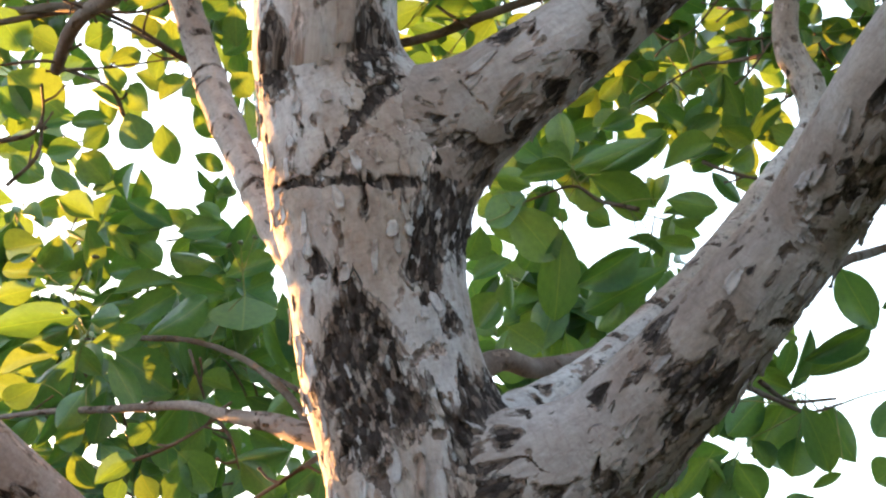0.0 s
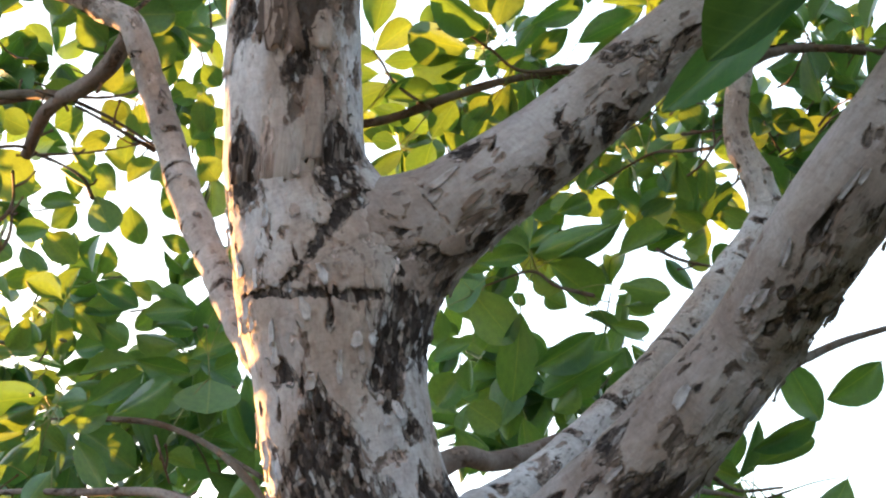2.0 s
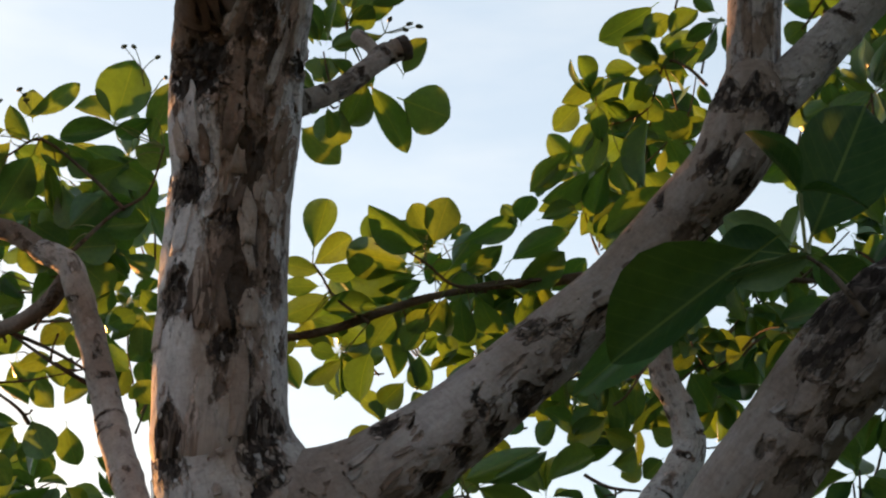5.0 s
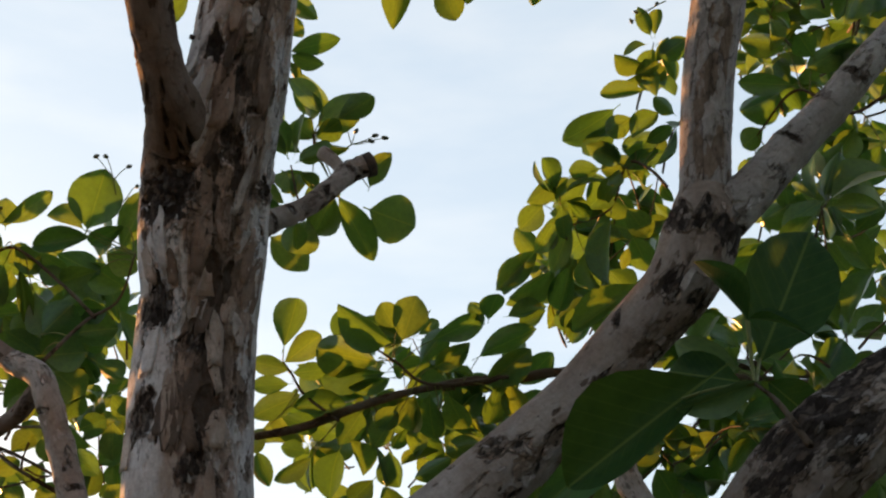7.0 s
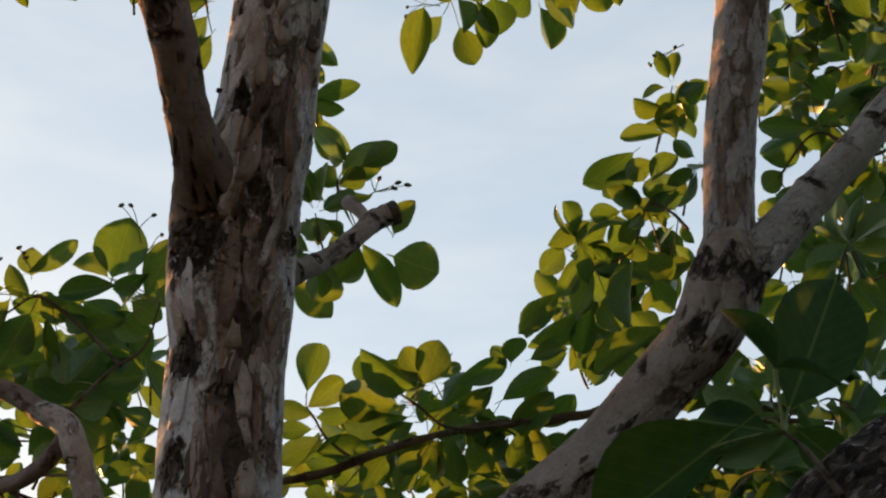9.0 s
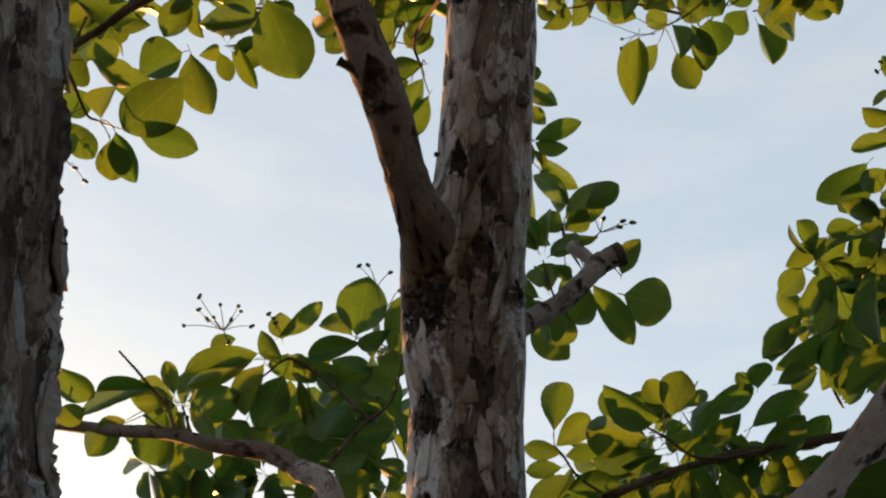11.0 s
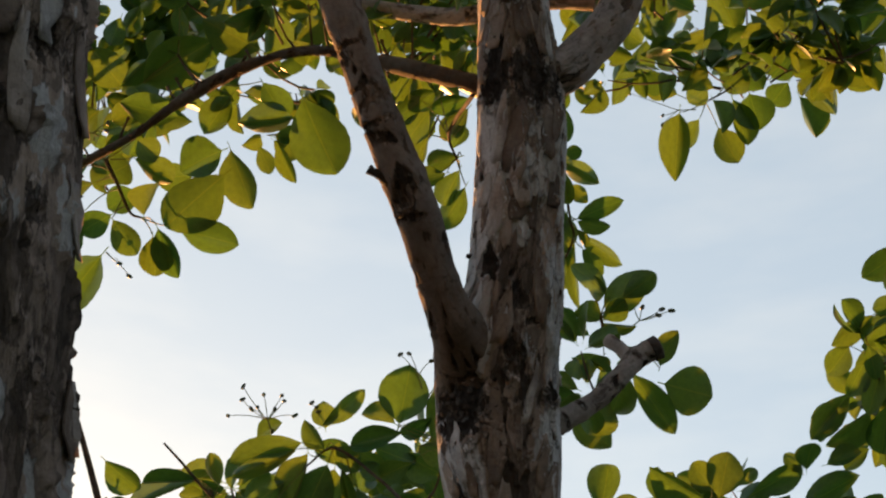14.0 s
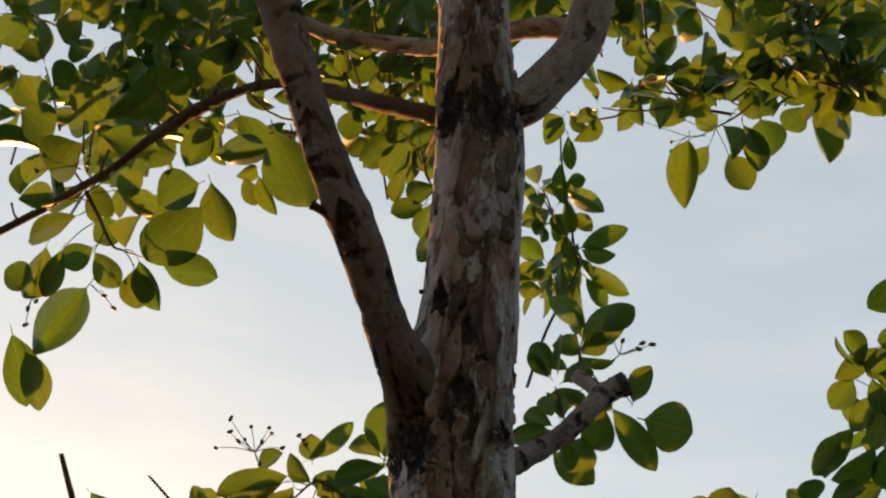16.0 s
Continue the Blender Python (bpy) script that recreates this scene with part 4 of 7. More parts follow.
spurs(BRANCH_G, 12, 41)
spurs(BRANCH_H, 4, 42)
spurs(BRANCH_M, 8, 43)
spurs(BRANCH_L2, 4, 44)
spurs(BRANCH_J, 5, 45)
spurs(BRANCH_LA, 5, 46)
# bare side twigs among the leaves
SIDE_TWIGS = [
    [(-0.801, 1.980, 2.809, 0.0048), (-0.648, 1.960, 2.825, 0.0042), (-0.546, 2.020, 2.863, 0.0037), (-0.462, 1.920, 2.815, 0.0031)],
    [(-0.780, 1.980, 2.725, 0.0027), (-0.676, 1.960, 2.724, 0.0031), (-0.657, 2.020, 2.743, 0.0035), (-0.548, 1.920, 2.646, 0.0038), (-0.559, 2.060, 2.675, 0.0042)],
    [(-0.408, 1.850, 2.655, 0.0040), (-0.475, 1.830, 2.688, 0.0035), (-0.577, 1.890, 2.774, 0.0031), (-0.602, 1.790, 2.733, 0.0026)],
    [(-0.644, 1.980, 2.718, 0.0034), (-0.548, 1.960, 2.713, 0.0028), (-0.447, 2.020, 2.770, 0.0022)],
    [(-0.733, 1.960, 2.568, 0.0044), (-0.677, 1.940, 2.570, 0.0039), (-0.681, 2.000, 2.638, 0.0034), (-0.655, 1.900, 2.641, 0.0029)],
    [(-0.711, 1.960, 2.485, 0.0036), (-0.661, 1.940, 2.530, 0.0030), (-0.681, 2.000, 2.638, 0.0023)],
    [(-0.450, 1.920, 2.011, 0.0036), (-0.388, 1.900, 2.030, 0.0030), (-0.339, 1.960, 2.086, 0.0023)],
    [(-0.319, 1.880, 2.059, 0.0034), (-0.296, 1.860, 2.025, 0.0028), (-0.292, 1.920, 1.999, 0.0022)],
    [(-0.245, 1.720, 1.903, 0.0027), (-0.187, 1.700, 1.935, 0.0035), (-0.151, 1.760, 1.981, 0.0042)],
    [(-0.385, 1.950, 2.194, 0.0030), (-0.371, 1.930, 2.160, 0.0025), (-0.364, 1.990, 2.129, 0.0020)],
    [(0.408, 2.150, 2.848, 0.0034), (0.425, 2.130, 2.859, 0.0030), (0.497, 2.190, 2.938, 0.0026), (0.540, 2.090, 2.959, 0.0022)],
    [(0.498, 2.000, 2.856, 0.0032), (0.524, 1.980, 2.840, 0.0026), (0.619, 2.040, 2.871, 0.0021)],
    [(0.515, 2.000, 2.698, 0.0030), (0.538, 1.980, 2.711, 0.0025), (0.593, 2.040, 2.805, 0.0020)],
    [(0.469, 2.100, 2.599, 0.0030), (0.509, 2.080, 2.568, 0.0025), (0.580, 2.140, 2.583, 0.0020)],
    [(0.512, 2.000, 2.785, 0.0030), (0.531, 1.980, 2.776, 0.0025), (0.607, 2.040, 2.820, 0.0020)],
]
for number, course in enumerate(SIDE_TWIGS):
    wooden("twig", course, skin=TWIG, across=0.003, along=0.005, strips=0.2, seed=70 + number, rough=2.1)
    spurs(course, 2, 80 + number)


# ---- loose bark: thin plates and torn tongues standing off the wood ----
def bark_flakes(wood, owner, count, low, high, wide, tall, lift, seed, skin, pale=(-0.8, 0.9), reach=0.5, under=False):
    """Curled flakes on a limb between two heights. wide, tall: ranges of half their size; reach: how far round from the southern side; under: mostly below the limb."""
    verts, out, along, crack = GRIDS[wood.data.name]
    rings, around = verts.shape[:2]
    rng = random.Random(seed)
    middle = verts.mean(1)
    allowed = [i for i in range(rings) if low < middle[i, 2] < high]
    gap_v = np.linalg.norm(middle[allowed[-1]] - middle[allowed[0]]) / max(1, len(allowed) - 1)
    made = 0
    while made < count:
        i0, j0 = rng.choice(allowed), int(around * (0.5 + 0.5 * rng.uniform(-reach, reach))) % around
        if under and -out[i0, j0, 2] < rng.uniform(-0.1, 0.6):
            continue
        if crack[i0, j0] > 0.42:
            continue
        gap_u = np.linalg.norm(verts[i0, (j0 + 1) % around] - verts[i0, j0])
        half_w, half_l = rng.uniform(*wide), rng.uniform(*tall)
        rows, cols = 7, 5
        curl, side_curl, slant = rng.uniform(0.3, 1.0) * lift, rng.uniform(0, 0.5) * lift * rng.choice((-1, 1)), rng.uniform(-0.25, 0.25)
        tip = rng.uniform(0.2, 0.7)
        # paler plates towards both sides; western skylight is put into their tone
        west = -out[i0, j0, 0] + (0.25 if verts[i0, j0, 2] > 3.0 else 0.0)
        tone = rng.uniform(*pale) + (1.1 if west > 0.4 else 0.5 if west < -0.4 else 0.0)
        co, faces, places = [], [], []
        for a in range(rows):
            v = 2 * a / (rows - 1) - 1
            width = half_w * (1 - tip * max(0, v) ** 1.5) * (0.72 + 0.28 * math.cos(1.9 * v)) * rng.uniform(0.82, 1.08)
            shift = slant * v * half_l + rng.uniform(-0.08, 0.08) * half_w
            for b in range(cols):
                u = 2 * b / (cols - 1) - 1
                ragged = rng.uniform(-0.12, 0.12) * half_l if a in (0, rows - 1) else 0
                i = min(rings - 1, max(0, int(round(i0 + (v * half_l + ragged) / gap_v))))
                j = int(round(j0 + (u * width + shift) / gap_u)) % around
                up = 0.0012 + curl * max(0.0, -v - 0.1) ** 2 + side_curl * max(0.0, u * (1 if side_curl > 0 else -1)) ** 2 * (1 if side_curl > 0 else -1) + 0.25 * lift * abs(u) ** 3
                co.append(verts[i, j] + out[i, j] * up)
                places.append((along[i, j], out[i, j]))
        for a in range(rows - 1):
            for b in range(cols - 1):
                k = a * cols + b
                faces.append((k, k + 1, k + cols + 1, k + cols))
        # the thickness of its edge
        rim = list(range(cols)) + [r * cols + cols - 1 for r in range(1, rows)] + [rows * cols - 1 - c for c in range(1, cols)] + [r * cols for r in range(rows - 2, 0, -1)]
        k = len(co)
        for n in rim:
            co.append(co[n] - places[n][1] * 0.0016)
            places.append(places[n])
        for n in range(len(rim)):
            m = (n + 1) % len(rim)
            faces.append((rim[m], rim[n], k + n, k + m))
        centre = verts[i0, j0]
        mesh = bpy.data.meshes.new("bark_flake")
        mesh.from_pydata([tuple(c - centre) for c in co], [], faces)
        shiftq = np.array((rng.uniform(0, 3), rng.uniform(0, 3), rng.uniform(0, 3)))
        mesh.attributes.new("along", "FLOAT_VECTOR", "POINT").data.foreach_set("vector", np.array([p[0] + shiftq for p in places]).ravel())
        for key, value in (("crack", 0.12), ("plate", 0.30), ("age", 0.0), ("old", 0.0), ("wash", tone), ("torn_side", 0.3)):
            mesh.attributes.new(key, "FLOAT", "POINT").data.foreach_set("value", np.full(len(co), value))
        mesh.shade_smooth()
        flake = part("bark_flake", mesh, skin, wood)
        flake.location = Vector(centre) - owner.location
        made += 1


# ---- a second tree whose stem passes close by the camera ----
STEM = [
    (-0.363, 0.576, -0.050, 0.1520),
    (-0.368, 0.576, 0.300, 0.1140),
    (-0.373, 0.465, 1.702, 0.0969),
    (-0.361, 0.280, 2.202, 0.0950),
    (-0.353, 0.208, 2.354, 0.0950),
    (-0.353, 0.155, 2.539, 0.0931),
    (-0.339, -0.068, 3.139, 0.0855),
    (-0.315, -0.438, 4.139, 0.0665),
]
other = new("tree")
other.location = (STEM[0][0], STEM[0][1], 0)
tagged(other, "neighbouring tree with a grey and brown flaking stem", "tree")
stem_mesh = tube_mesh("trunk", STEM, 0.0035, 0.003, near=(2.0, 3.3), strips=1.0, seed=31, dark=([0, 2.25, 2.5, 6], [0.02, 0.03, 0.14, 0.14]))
stem_mesh.transform(Matrix.Translation(-other.location))
stem = part("trunk", stem_mesh, BARK, other)

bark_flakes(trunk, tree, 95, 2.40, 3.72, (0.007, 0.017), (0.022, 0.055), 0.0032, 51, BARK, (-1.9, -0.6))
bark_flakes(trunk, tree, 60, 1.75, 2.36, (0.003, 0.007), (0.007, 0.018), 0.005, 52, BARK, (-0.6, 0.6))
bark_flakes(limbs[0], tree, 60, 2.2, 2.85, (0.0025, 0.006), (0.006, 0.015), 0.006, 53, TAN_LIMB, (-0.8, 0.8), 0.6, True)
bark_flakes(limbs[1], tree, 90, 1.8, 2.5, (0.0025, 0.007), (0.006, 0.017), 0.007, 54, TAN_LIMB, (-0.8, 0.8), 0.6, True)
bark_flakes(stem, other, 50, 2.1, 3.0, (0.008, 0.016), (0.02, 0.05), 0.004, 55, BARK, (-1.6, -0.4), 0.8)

# ---- leafy sprays ----
EYE = Vector((0.05, -0.2, 1.65))


def stalk_tube(verts, faces, a, b, ra, rb, sag=0.0):
    """Adds a thin bent five-sided stalk from a to b."""
    way = (b - a).normalized()
    side = way.cross(Vector((0.3, 0.2, 1))).normalized()
    up = way.cross(side)
    k, rings = len(verts), 5
    for i in range(rings):
        u = i / (rings - 1)
        c = a.lerp(b, u) + Vector((0, 0, sag * 4 * u * (1 - u)))
        r = ra + (rb - ra) * u
        for j in range(5):
            w = 2 * math.pi * j / 5
            verts.append(c + side * (r * math.cos(w)) + up * (r * math.sin(w)))
    for i in range(rings - 1):
        for j in range(5):
            n = (j + 1) % 5
            faces.append((k + i * 5 + j, k + i * 5 + n, k + i * 5 + 5 + n, k + i * 5 + 5 + j))


def plain_mesh(name, verts, faces, material_):
    mesh = bpy.data.meshes.new(name)
    mesh.from_pydata(verts, [], faces)
    mesh.materials.append(material_)
    mesh.shade_smooth()
    mesh.update()
    return mesh


def spray(course):
    """A twig through the places of course."""
    rows = [(*c, 0.0042 - 0.0022 * i / max(1, len(course) - 1)) for i, c in enumerate(course)]
    mesh = tube_mesh("twig", rows, 0.003, 0.006, rough=0.3, seed=21)
    mesh.transform(Matrix.Translation(-tree.location))
    twig = part("twig", mesh, TWIG, tree)
    fine, _ = spline(course, 40)
    COURSES[twig.name] = [Vector(p) for p in fine]
    return twig


def leafed(twig, leaves, skin=None):
    """Leaves (base, tip, width) on a twig, each on a thin stalk."""
    rng = random.Random(int(10000 * abs(leaves[0][0] + leaves[0][2])) + len(leaves))
    verts, faces = [], []
    for x, y, z, u, v, w, width in leaves:
        base, tip = Vector((x, y, z)), Vector((u, v, w))
        tilt = Vector((rng.uniform(-0.6, 0.6), rng.uniform(-0.3, 0.3), rng.uniform(-0.6, 0.6)))
        face = ((EYE - base).normalized() + tilt) * rng.choice((1, -1))
        length = (tip - base).length
        out = (tip - base).normalized()
        depth = (base - EYE).normalized() * rng.uniform(-0.3, 0.3) * length
        ob = part("leaf", rng.choice(LEAF_MESHES), None, twig)
        ob.matrix_local = Matrix.Translation(-tree.location) @ leaf_matrix(base, tip + depth, width * 1.1, face)
        if skin:
            ob.material_slots[0].link = 'OBJECT'
            ob.material_slots[0].material = skin
        foot = min(COURSES[twig.name], key=lambda p: (p - base + out * 0.04).length)
        if 0.012 < (foot - base).length < 0.12:
            stalk_tube(verts, faces, foot - tree.location, base - out * 0.004 - tree.location, 0.0016, 0.0009, rng.uniform(-0.01, 0.015))
    if verts:
        part("stalk", plain_mesh("stalk", verts, faces, STALK), None, twig)["kind"] = "stuff"


def blade(twig, base, tip, width, face, kind, skin):
    """One large leaf whose place, turn and shape are known. kind: folded, flat or curled."""
    ob = part("leaf", NEAR_LEAVES[kind], None, twig)
    ob.matrix_local = Matrix.Translation(-tree.location) @ leaf_matrix(base, tip, width, face)
    ob.material_slots[0].link = 'OBJECT'
    ob.material_slots[0].material = skin
    return ob


def stems(twig, pairs):
    """Pale leaf stalks between pairs of places, and the bud scales round their foot."""
    verts, faces = [], []
    for a, b in pairs:
        stalk_tube(verts, faces, Vector(a) - tree.location, Vector(b) - tree.location, 0.0024, 0.0015, 0.004)
    part("stalk", plain_mesh("stalk", verts, faces, STALK), None, twig)


def fruit(hub, berries):
    """A cluster of small dark berries on thin forked stalks."""
    rng = random.Random(len(berries) + int(abs(hub[0]) * 1000))
    hub = Vector(hub)
    verts, faces = [], []
    mid = sum((Vector(b) for b in berries), Vector()) / len(berries)
    fork = hub.lerp(mid, 0.4)
    stalk_tube(verts, faces, hub - tree.location, fork - tree.location, 0.0016, 0.0012)
    for b in berries:
        stalk_tube(verts, faces, fork - tree.location, Vector(b) - tree.location, 0.0011, 0.0007, rng.uniform(-0.006, 0.008))
    cluster = part("fruit_stalk", plain_mesh("fruit_stalk", verts, faces, STALK), None, tree, "thin forked stalk with small dark berries")
    for b in berries:
        ob = part("berry", BERRY_MESH, None, cluster)
        turn = Euler((rng.uniform(0, 3), rng.uniform(0, 3), rng.uniform(0, 3)))
        ob.matrix_local = Matrix.LocRotScale(Vector(b) - tree.location, turn, Vector((1, 1, rng.uniform(1.2, 1.6))))


def berry_mesh():
    bm = bmesh.new()
    bmesh.ops.create_uvsphere(bm, u_segments=8, v_segments=6, radius=0.0042)
    for v in bm.verts:
        if v.co.z > 0.003:
            v.co.z *= 1.25
    mesh = bpy.data.meshes.new("berry")
    bm.to_mesh(mesh)
    bm.free()
    mesh.materials.append(BERRY)
    mesh.shade_smooth()
    return mesh


COURSES = {}
NEAR_LEAVES = [leaf_data("leaf", [(leaf_rows(LEAF_RNG, *shape), Matrix.Identity(4))]) for shape in ((0.58, 0.05, 0.2, 0.15), (0.22, 0.08, 0.6, -0.2), (0.35, 0.42, 0.8, 0.3))]
BERRY_MESH = berry_mesh()

twig = spray([(-0.190, 1.870, 2.096), (-0.281, 1.997, 2.178), (-0.343, 2.033, 2.221), (-0.427, 2.119, 2.274), (-0.515, 2.165, 2.292), (-0.618, 2.184, 2.297)])
leafed(twig, [
    (-0.576, 2.059, 2.284, -0.518, 2.056, 2.291, 0.043),
    (-0.577, 2.092, 2.259, -0.492, 2.086, 2.272, 0.042),
    (-0.641, 2.196, 2.344, -0.776, 2.200, 2.333, 0.062),
    (-0.646, 2.202, 2.331, -0.731, 2.220, 2.289, 0.036),
    (-0.656, 2.204, 2.326, -0.714, 2.215, 2.300, 0.040),
    (-0.646, 2.222, 2.285, -0.736, 2.254, 2.212, 0.055),
    (-0.651, 2.248, 2.225, -0.716, 2.288, 2.134, 0.030),
    (-0.556, 2.132, 2.243, -0.508, 2.166, 2.164, 0.042),
    (-0.596, 2.317, 2.318, -0.497, 2.345, 2.256, 0.075),
    (-0.601, 2.190, 2.358, -0.531, 2.186, 2.367, 0.018),
    (-0.576, 2.180, 2.381, -0.466, 2.173, 2.399, 0.042),
    (-0.561, 2.202, 2.331, -0.461, 2.179, 2.385, 0.048)])
leafed(twig, [
    (-0.516, 2.211, 2.312, -0.391, 2.189, 2.362, 0.066),
    (-0.476, 2.171, 2.404, -0.376, 2.181, 2.381, 0.046),
    (-0.323, 2.062, 2.328, -0.326, 2.086, 2.274, 0.106),
    (-0.276, 2.181, 2.381, -0.232, 2.238, 2.253, 0.062),
    (-0.306, 2.195, 2.349, -0.257, 2.236, 2.257, 0.052),
    (-0.336, 2.178, 2.388, -0.289, 2.171, 2.404, 0.044),
    (-0.376, 2.169, 2.408, -0.289, 2.155, 2.440, 0.046),
    (-0.401, 2.159, 2.431, -0.476, 2.153, 2.445, 0.048),
    (-0.571, 2.136, 2.482, -0.486, 2.130, 2.495, 0.042),
    (-0.551, 2.114, 2.532, -0.471, 2.133, 2.491, 0.042),
    (-0.461, 2.137, 2.481, -0.374, 2.135, 2.486, 0.042),
    (-0.431, 2.119, 2.523, -0.381, 2.127, 2.504, 0.032)])
leafed(twig, [
    (-0.602, 2.068, 2.461, -0.597, 2.100, 2.389, 0.035),
    (-0.650, 2.074, 2.448, -0.684, 2.097, 2.395, 0.039),
    (-0.668, 2.140, 2.472, -0.646, 2.156, 2.436, 0.028),
    (-0.676, 2.164, 2.417, -0.771, 2.163, 2.418, 0.044),
    (-0.586, 2.132, 2.491, -0.536, 2.154, 2.440, 0.046),
    (-0.546, 2.144, 2.463, -0.491, 2.161, 2.427, 0.048),
    (-0.701, 2.144, 2.463, -0.776, 2.147, 2.454, 0.056),
    (-0.611, 2.126, 2.504, -0.671, 2.112, 2.536, 0.046),
    (-0.326, 2.151, 2.449, -0.306, 2.135, 2.486, 0.032),
    (-0.441, 2.145, 2.463, -0.376, 2.149, 2.454, 0.028),
    (-0.681, 2.224, 2.280, -0.776, 2.238, 2.248, 0.050),
    (-0.555, 2.298, 2.485, -0.624, 2.302, 2.475, 0.043)])
leafed(twig, [
    (-0.401, 2.337, 2.397, -0.476, 2.346, 2.378, 0.053),
    (-0.763, 2.315, 2.446, -0.826, 2.321, 2.432, 0.043),
    (-0.454, 2.320, 2.436, -0.380, 2.312, 2.456, 0.043)])
twig = spray([(-0.298, 1.814, 2.049), (-0.374, 1.904, 2.091), (-0.518, 2.041, 2.127), (-0.647, 2.167, 2.162), (-0.776, 2.267, 2.181)])
leafed(twig, [
    (-0.417, 2.109, 2.171, -0.478, 2.143, 2.094, 0.049),
    (-0.447, 2.029, 2.104, -0.487, 2.045, 2.067, 0.032),
    (-0.431, 2.147, 2.085, -0.366, 2.171, 2.030, 0.062),
    (-0.417, 2.154, 2.068, -0.445, 2.180, 2.008, 0.049),
    (-0.352, 2.154, 2.068, -0.244, 2.145, 2.090, 0.036),
    (-0.324, 2.154, 2.068, -0.277, 2.173, 2.025, 0.049),
    (-0.585, 2.105, 2.180, -0.632, 2.131, 2.120, 0.049),
    (-0.660, 2.101, 2.188, -0.726, 2.115, 2.154, 0.043),
    (-0.585, 2.127, 2.128, -0.632, 2.143, 2.092, 0.036),
    (-0.501, 2.150, 2.077, -0.567, 2.165, 2.043, 0.041),
    (-0.492, 2.161, 2.051, -0.473, 2.180, 2.008, 0.041),
    (-0.525, 2.165, 2.043, -0.539, 2.182, 2.004, 0.037)])
leafed(twig, [
    (-0.239, 2.106, 2.179, -0.286, 2.125, 2.137, 0.039),
    (-0.202, 2.159, 2.060, -0.249, 2.174, 2.025, 0.047),
    (-0.193, 2.163, 2.051, -0.202, 2.181, 2.008, 0.037),
    (-0.356, 2.147, 2.085, -0.366, 2.173, 2.025, 0.013),
    (-0.497, 2.325, 2.175, -0.487, 2.354, 2.110, 0.051),
    (-0.610, 2.337, 2.147, -0.559, 2.354, 2.110, 0.046),
    (-0.344, 2.326, 2.175, -0.283, 2.338, 2.147, 0.041),
    (-0.426, 2.326, 2.175, -0.467, 2.342, 2.138, 0.047),
    (-0.732, 2.316, 2.194, -0.763, 2.341, 2.138, 0.045),
    (-0.661, 2.341, 2.138, -0.630, 2.370, 2.072, 0.047),
    (-0.375, 2.297, 2.240, -0.426, 2.285, 2.268, 0.041)])
twig = spray([(-0.556, 1.853, 2.754), (-0.502, 1.909, 2.751), (-0.445, 1.969, 2.738), (-0.421, 1.977, 2.721)])
leafed(twig, [
    (-0.550, 2.052, 2.674, -0.521, 2.080, 2.610, 0.058),
    (-0.509, 2.148, 2.704, -0.495, 2.179, 2.634, 0.048),
    (-0.658, 2.169, 2.655, -0.611, 2.191, 2.605, 0.056),
    (-0.788, 2.170, 2.652, -0.728, 2.187, 2.613, 0.054),
    (-0.710, 2.179, 2.633, -0.669, 2.200, 2.584, 0.046),
    (-0.658, 2.164, 2.666, -0.726, 2.168, 2.656, 0.042),
    (-0.611, 2.148, 2.702, -0.658, 2.164, 2.666, 0.044),
    (-0.601, 2.146, 2.709, -0.684, 2.142, 2.716, 0.033),
    (-0.793, 2.109, 2.790, -0.694, 2.137, 2.728, 0.092),
    (-0.809, 2.120, 2.766, -0.762, 2.144, 2.712, 0.060),
    (-0.785, 1.975, 2.848, -0.735, 2.009, 2.770, 0.070),
    (-0.699, 2.091, 2.833, -0.757, 2.080, 2.857, 0.050)])
leafed(twig, [
    (-0.600, 2.077, 2.866, -0.652, 2.089, 2.838, 0.050),
    (-0.606, 2.102, 2.809, -0.548, 2.093, 2.828, 0.038),
    (-0.496, 2.071, 2.881, -0.486, 2.096, 2.823, 0.052),
    (-0.455, 2.115, 2.780, -0.512, 2.131, 2.742, 0.048),
    (-0.450, 2.134, 2.737, -0.413, 2.159, 2.680, 0.033),
    (-0.366, 2.094, 2.828, -0.359, 2.115, 2.780, 0.040),
    (-0.350, 2.082, 2.857, -0.397, 2.096, 2.823, 0.046),
    (-0.408, 2.065, 2.895, -0.366, 2.061, 2.904, 0.027),
    (-0.382, 2.080, 2.861, -0.355, 2.063, 2.900, 0.027),
    (-0.450, 2.171, 2.652, -0.398, 2.182, 2.628, 0.031),
    (-0.445, 2.182, 2.628, -0.408, 2.201, 2.585, 0.019),
    (-0.392, 2.186, 2.618, -0.408, 2.207, 2.571, 0.029)])
leafed(twig, [
    (-0.413, 2.203, 2.580, -0.372, 2.197, 2.594, 0.023),
    (-0.660, 2.235, 2.879, -0.622, 2.253, 2.838, 0.044),
    (-0.605, 2.248, 2.848, -0.566, 2.271, 2.798, 0.049),
    (-0.682, 2.252, 2.838, -0.616, 2.266, 2.808, 0.044),
    (-0.583, 2.200, 2.960, -0.539, 2.217, 2.919, 0.055),
    (-0.715, 2.195, 2.970, -0.649, 2.186, 2.990, 0.044),
    (-0.583, 2.191, 2.980, -0.527, 2.182, 3.000, 0.049),
    (-0.793, 2.283, 2.767, -0.837, 2.296, 2.737, 0.044),
    (-0.594, 2.239, 2.868, -0.528, 2.249, 2.848, 0.044),
    (-0.693, 2.230, 2.889, -0.749, 2.239, 2.868, 0.049)])
twig = spray([(0.346, 2.079, 2.496), (0.285, 2.127, 2.536), (0.241, 2.134, 2.568), (0.155, 2.145, 2.543)])
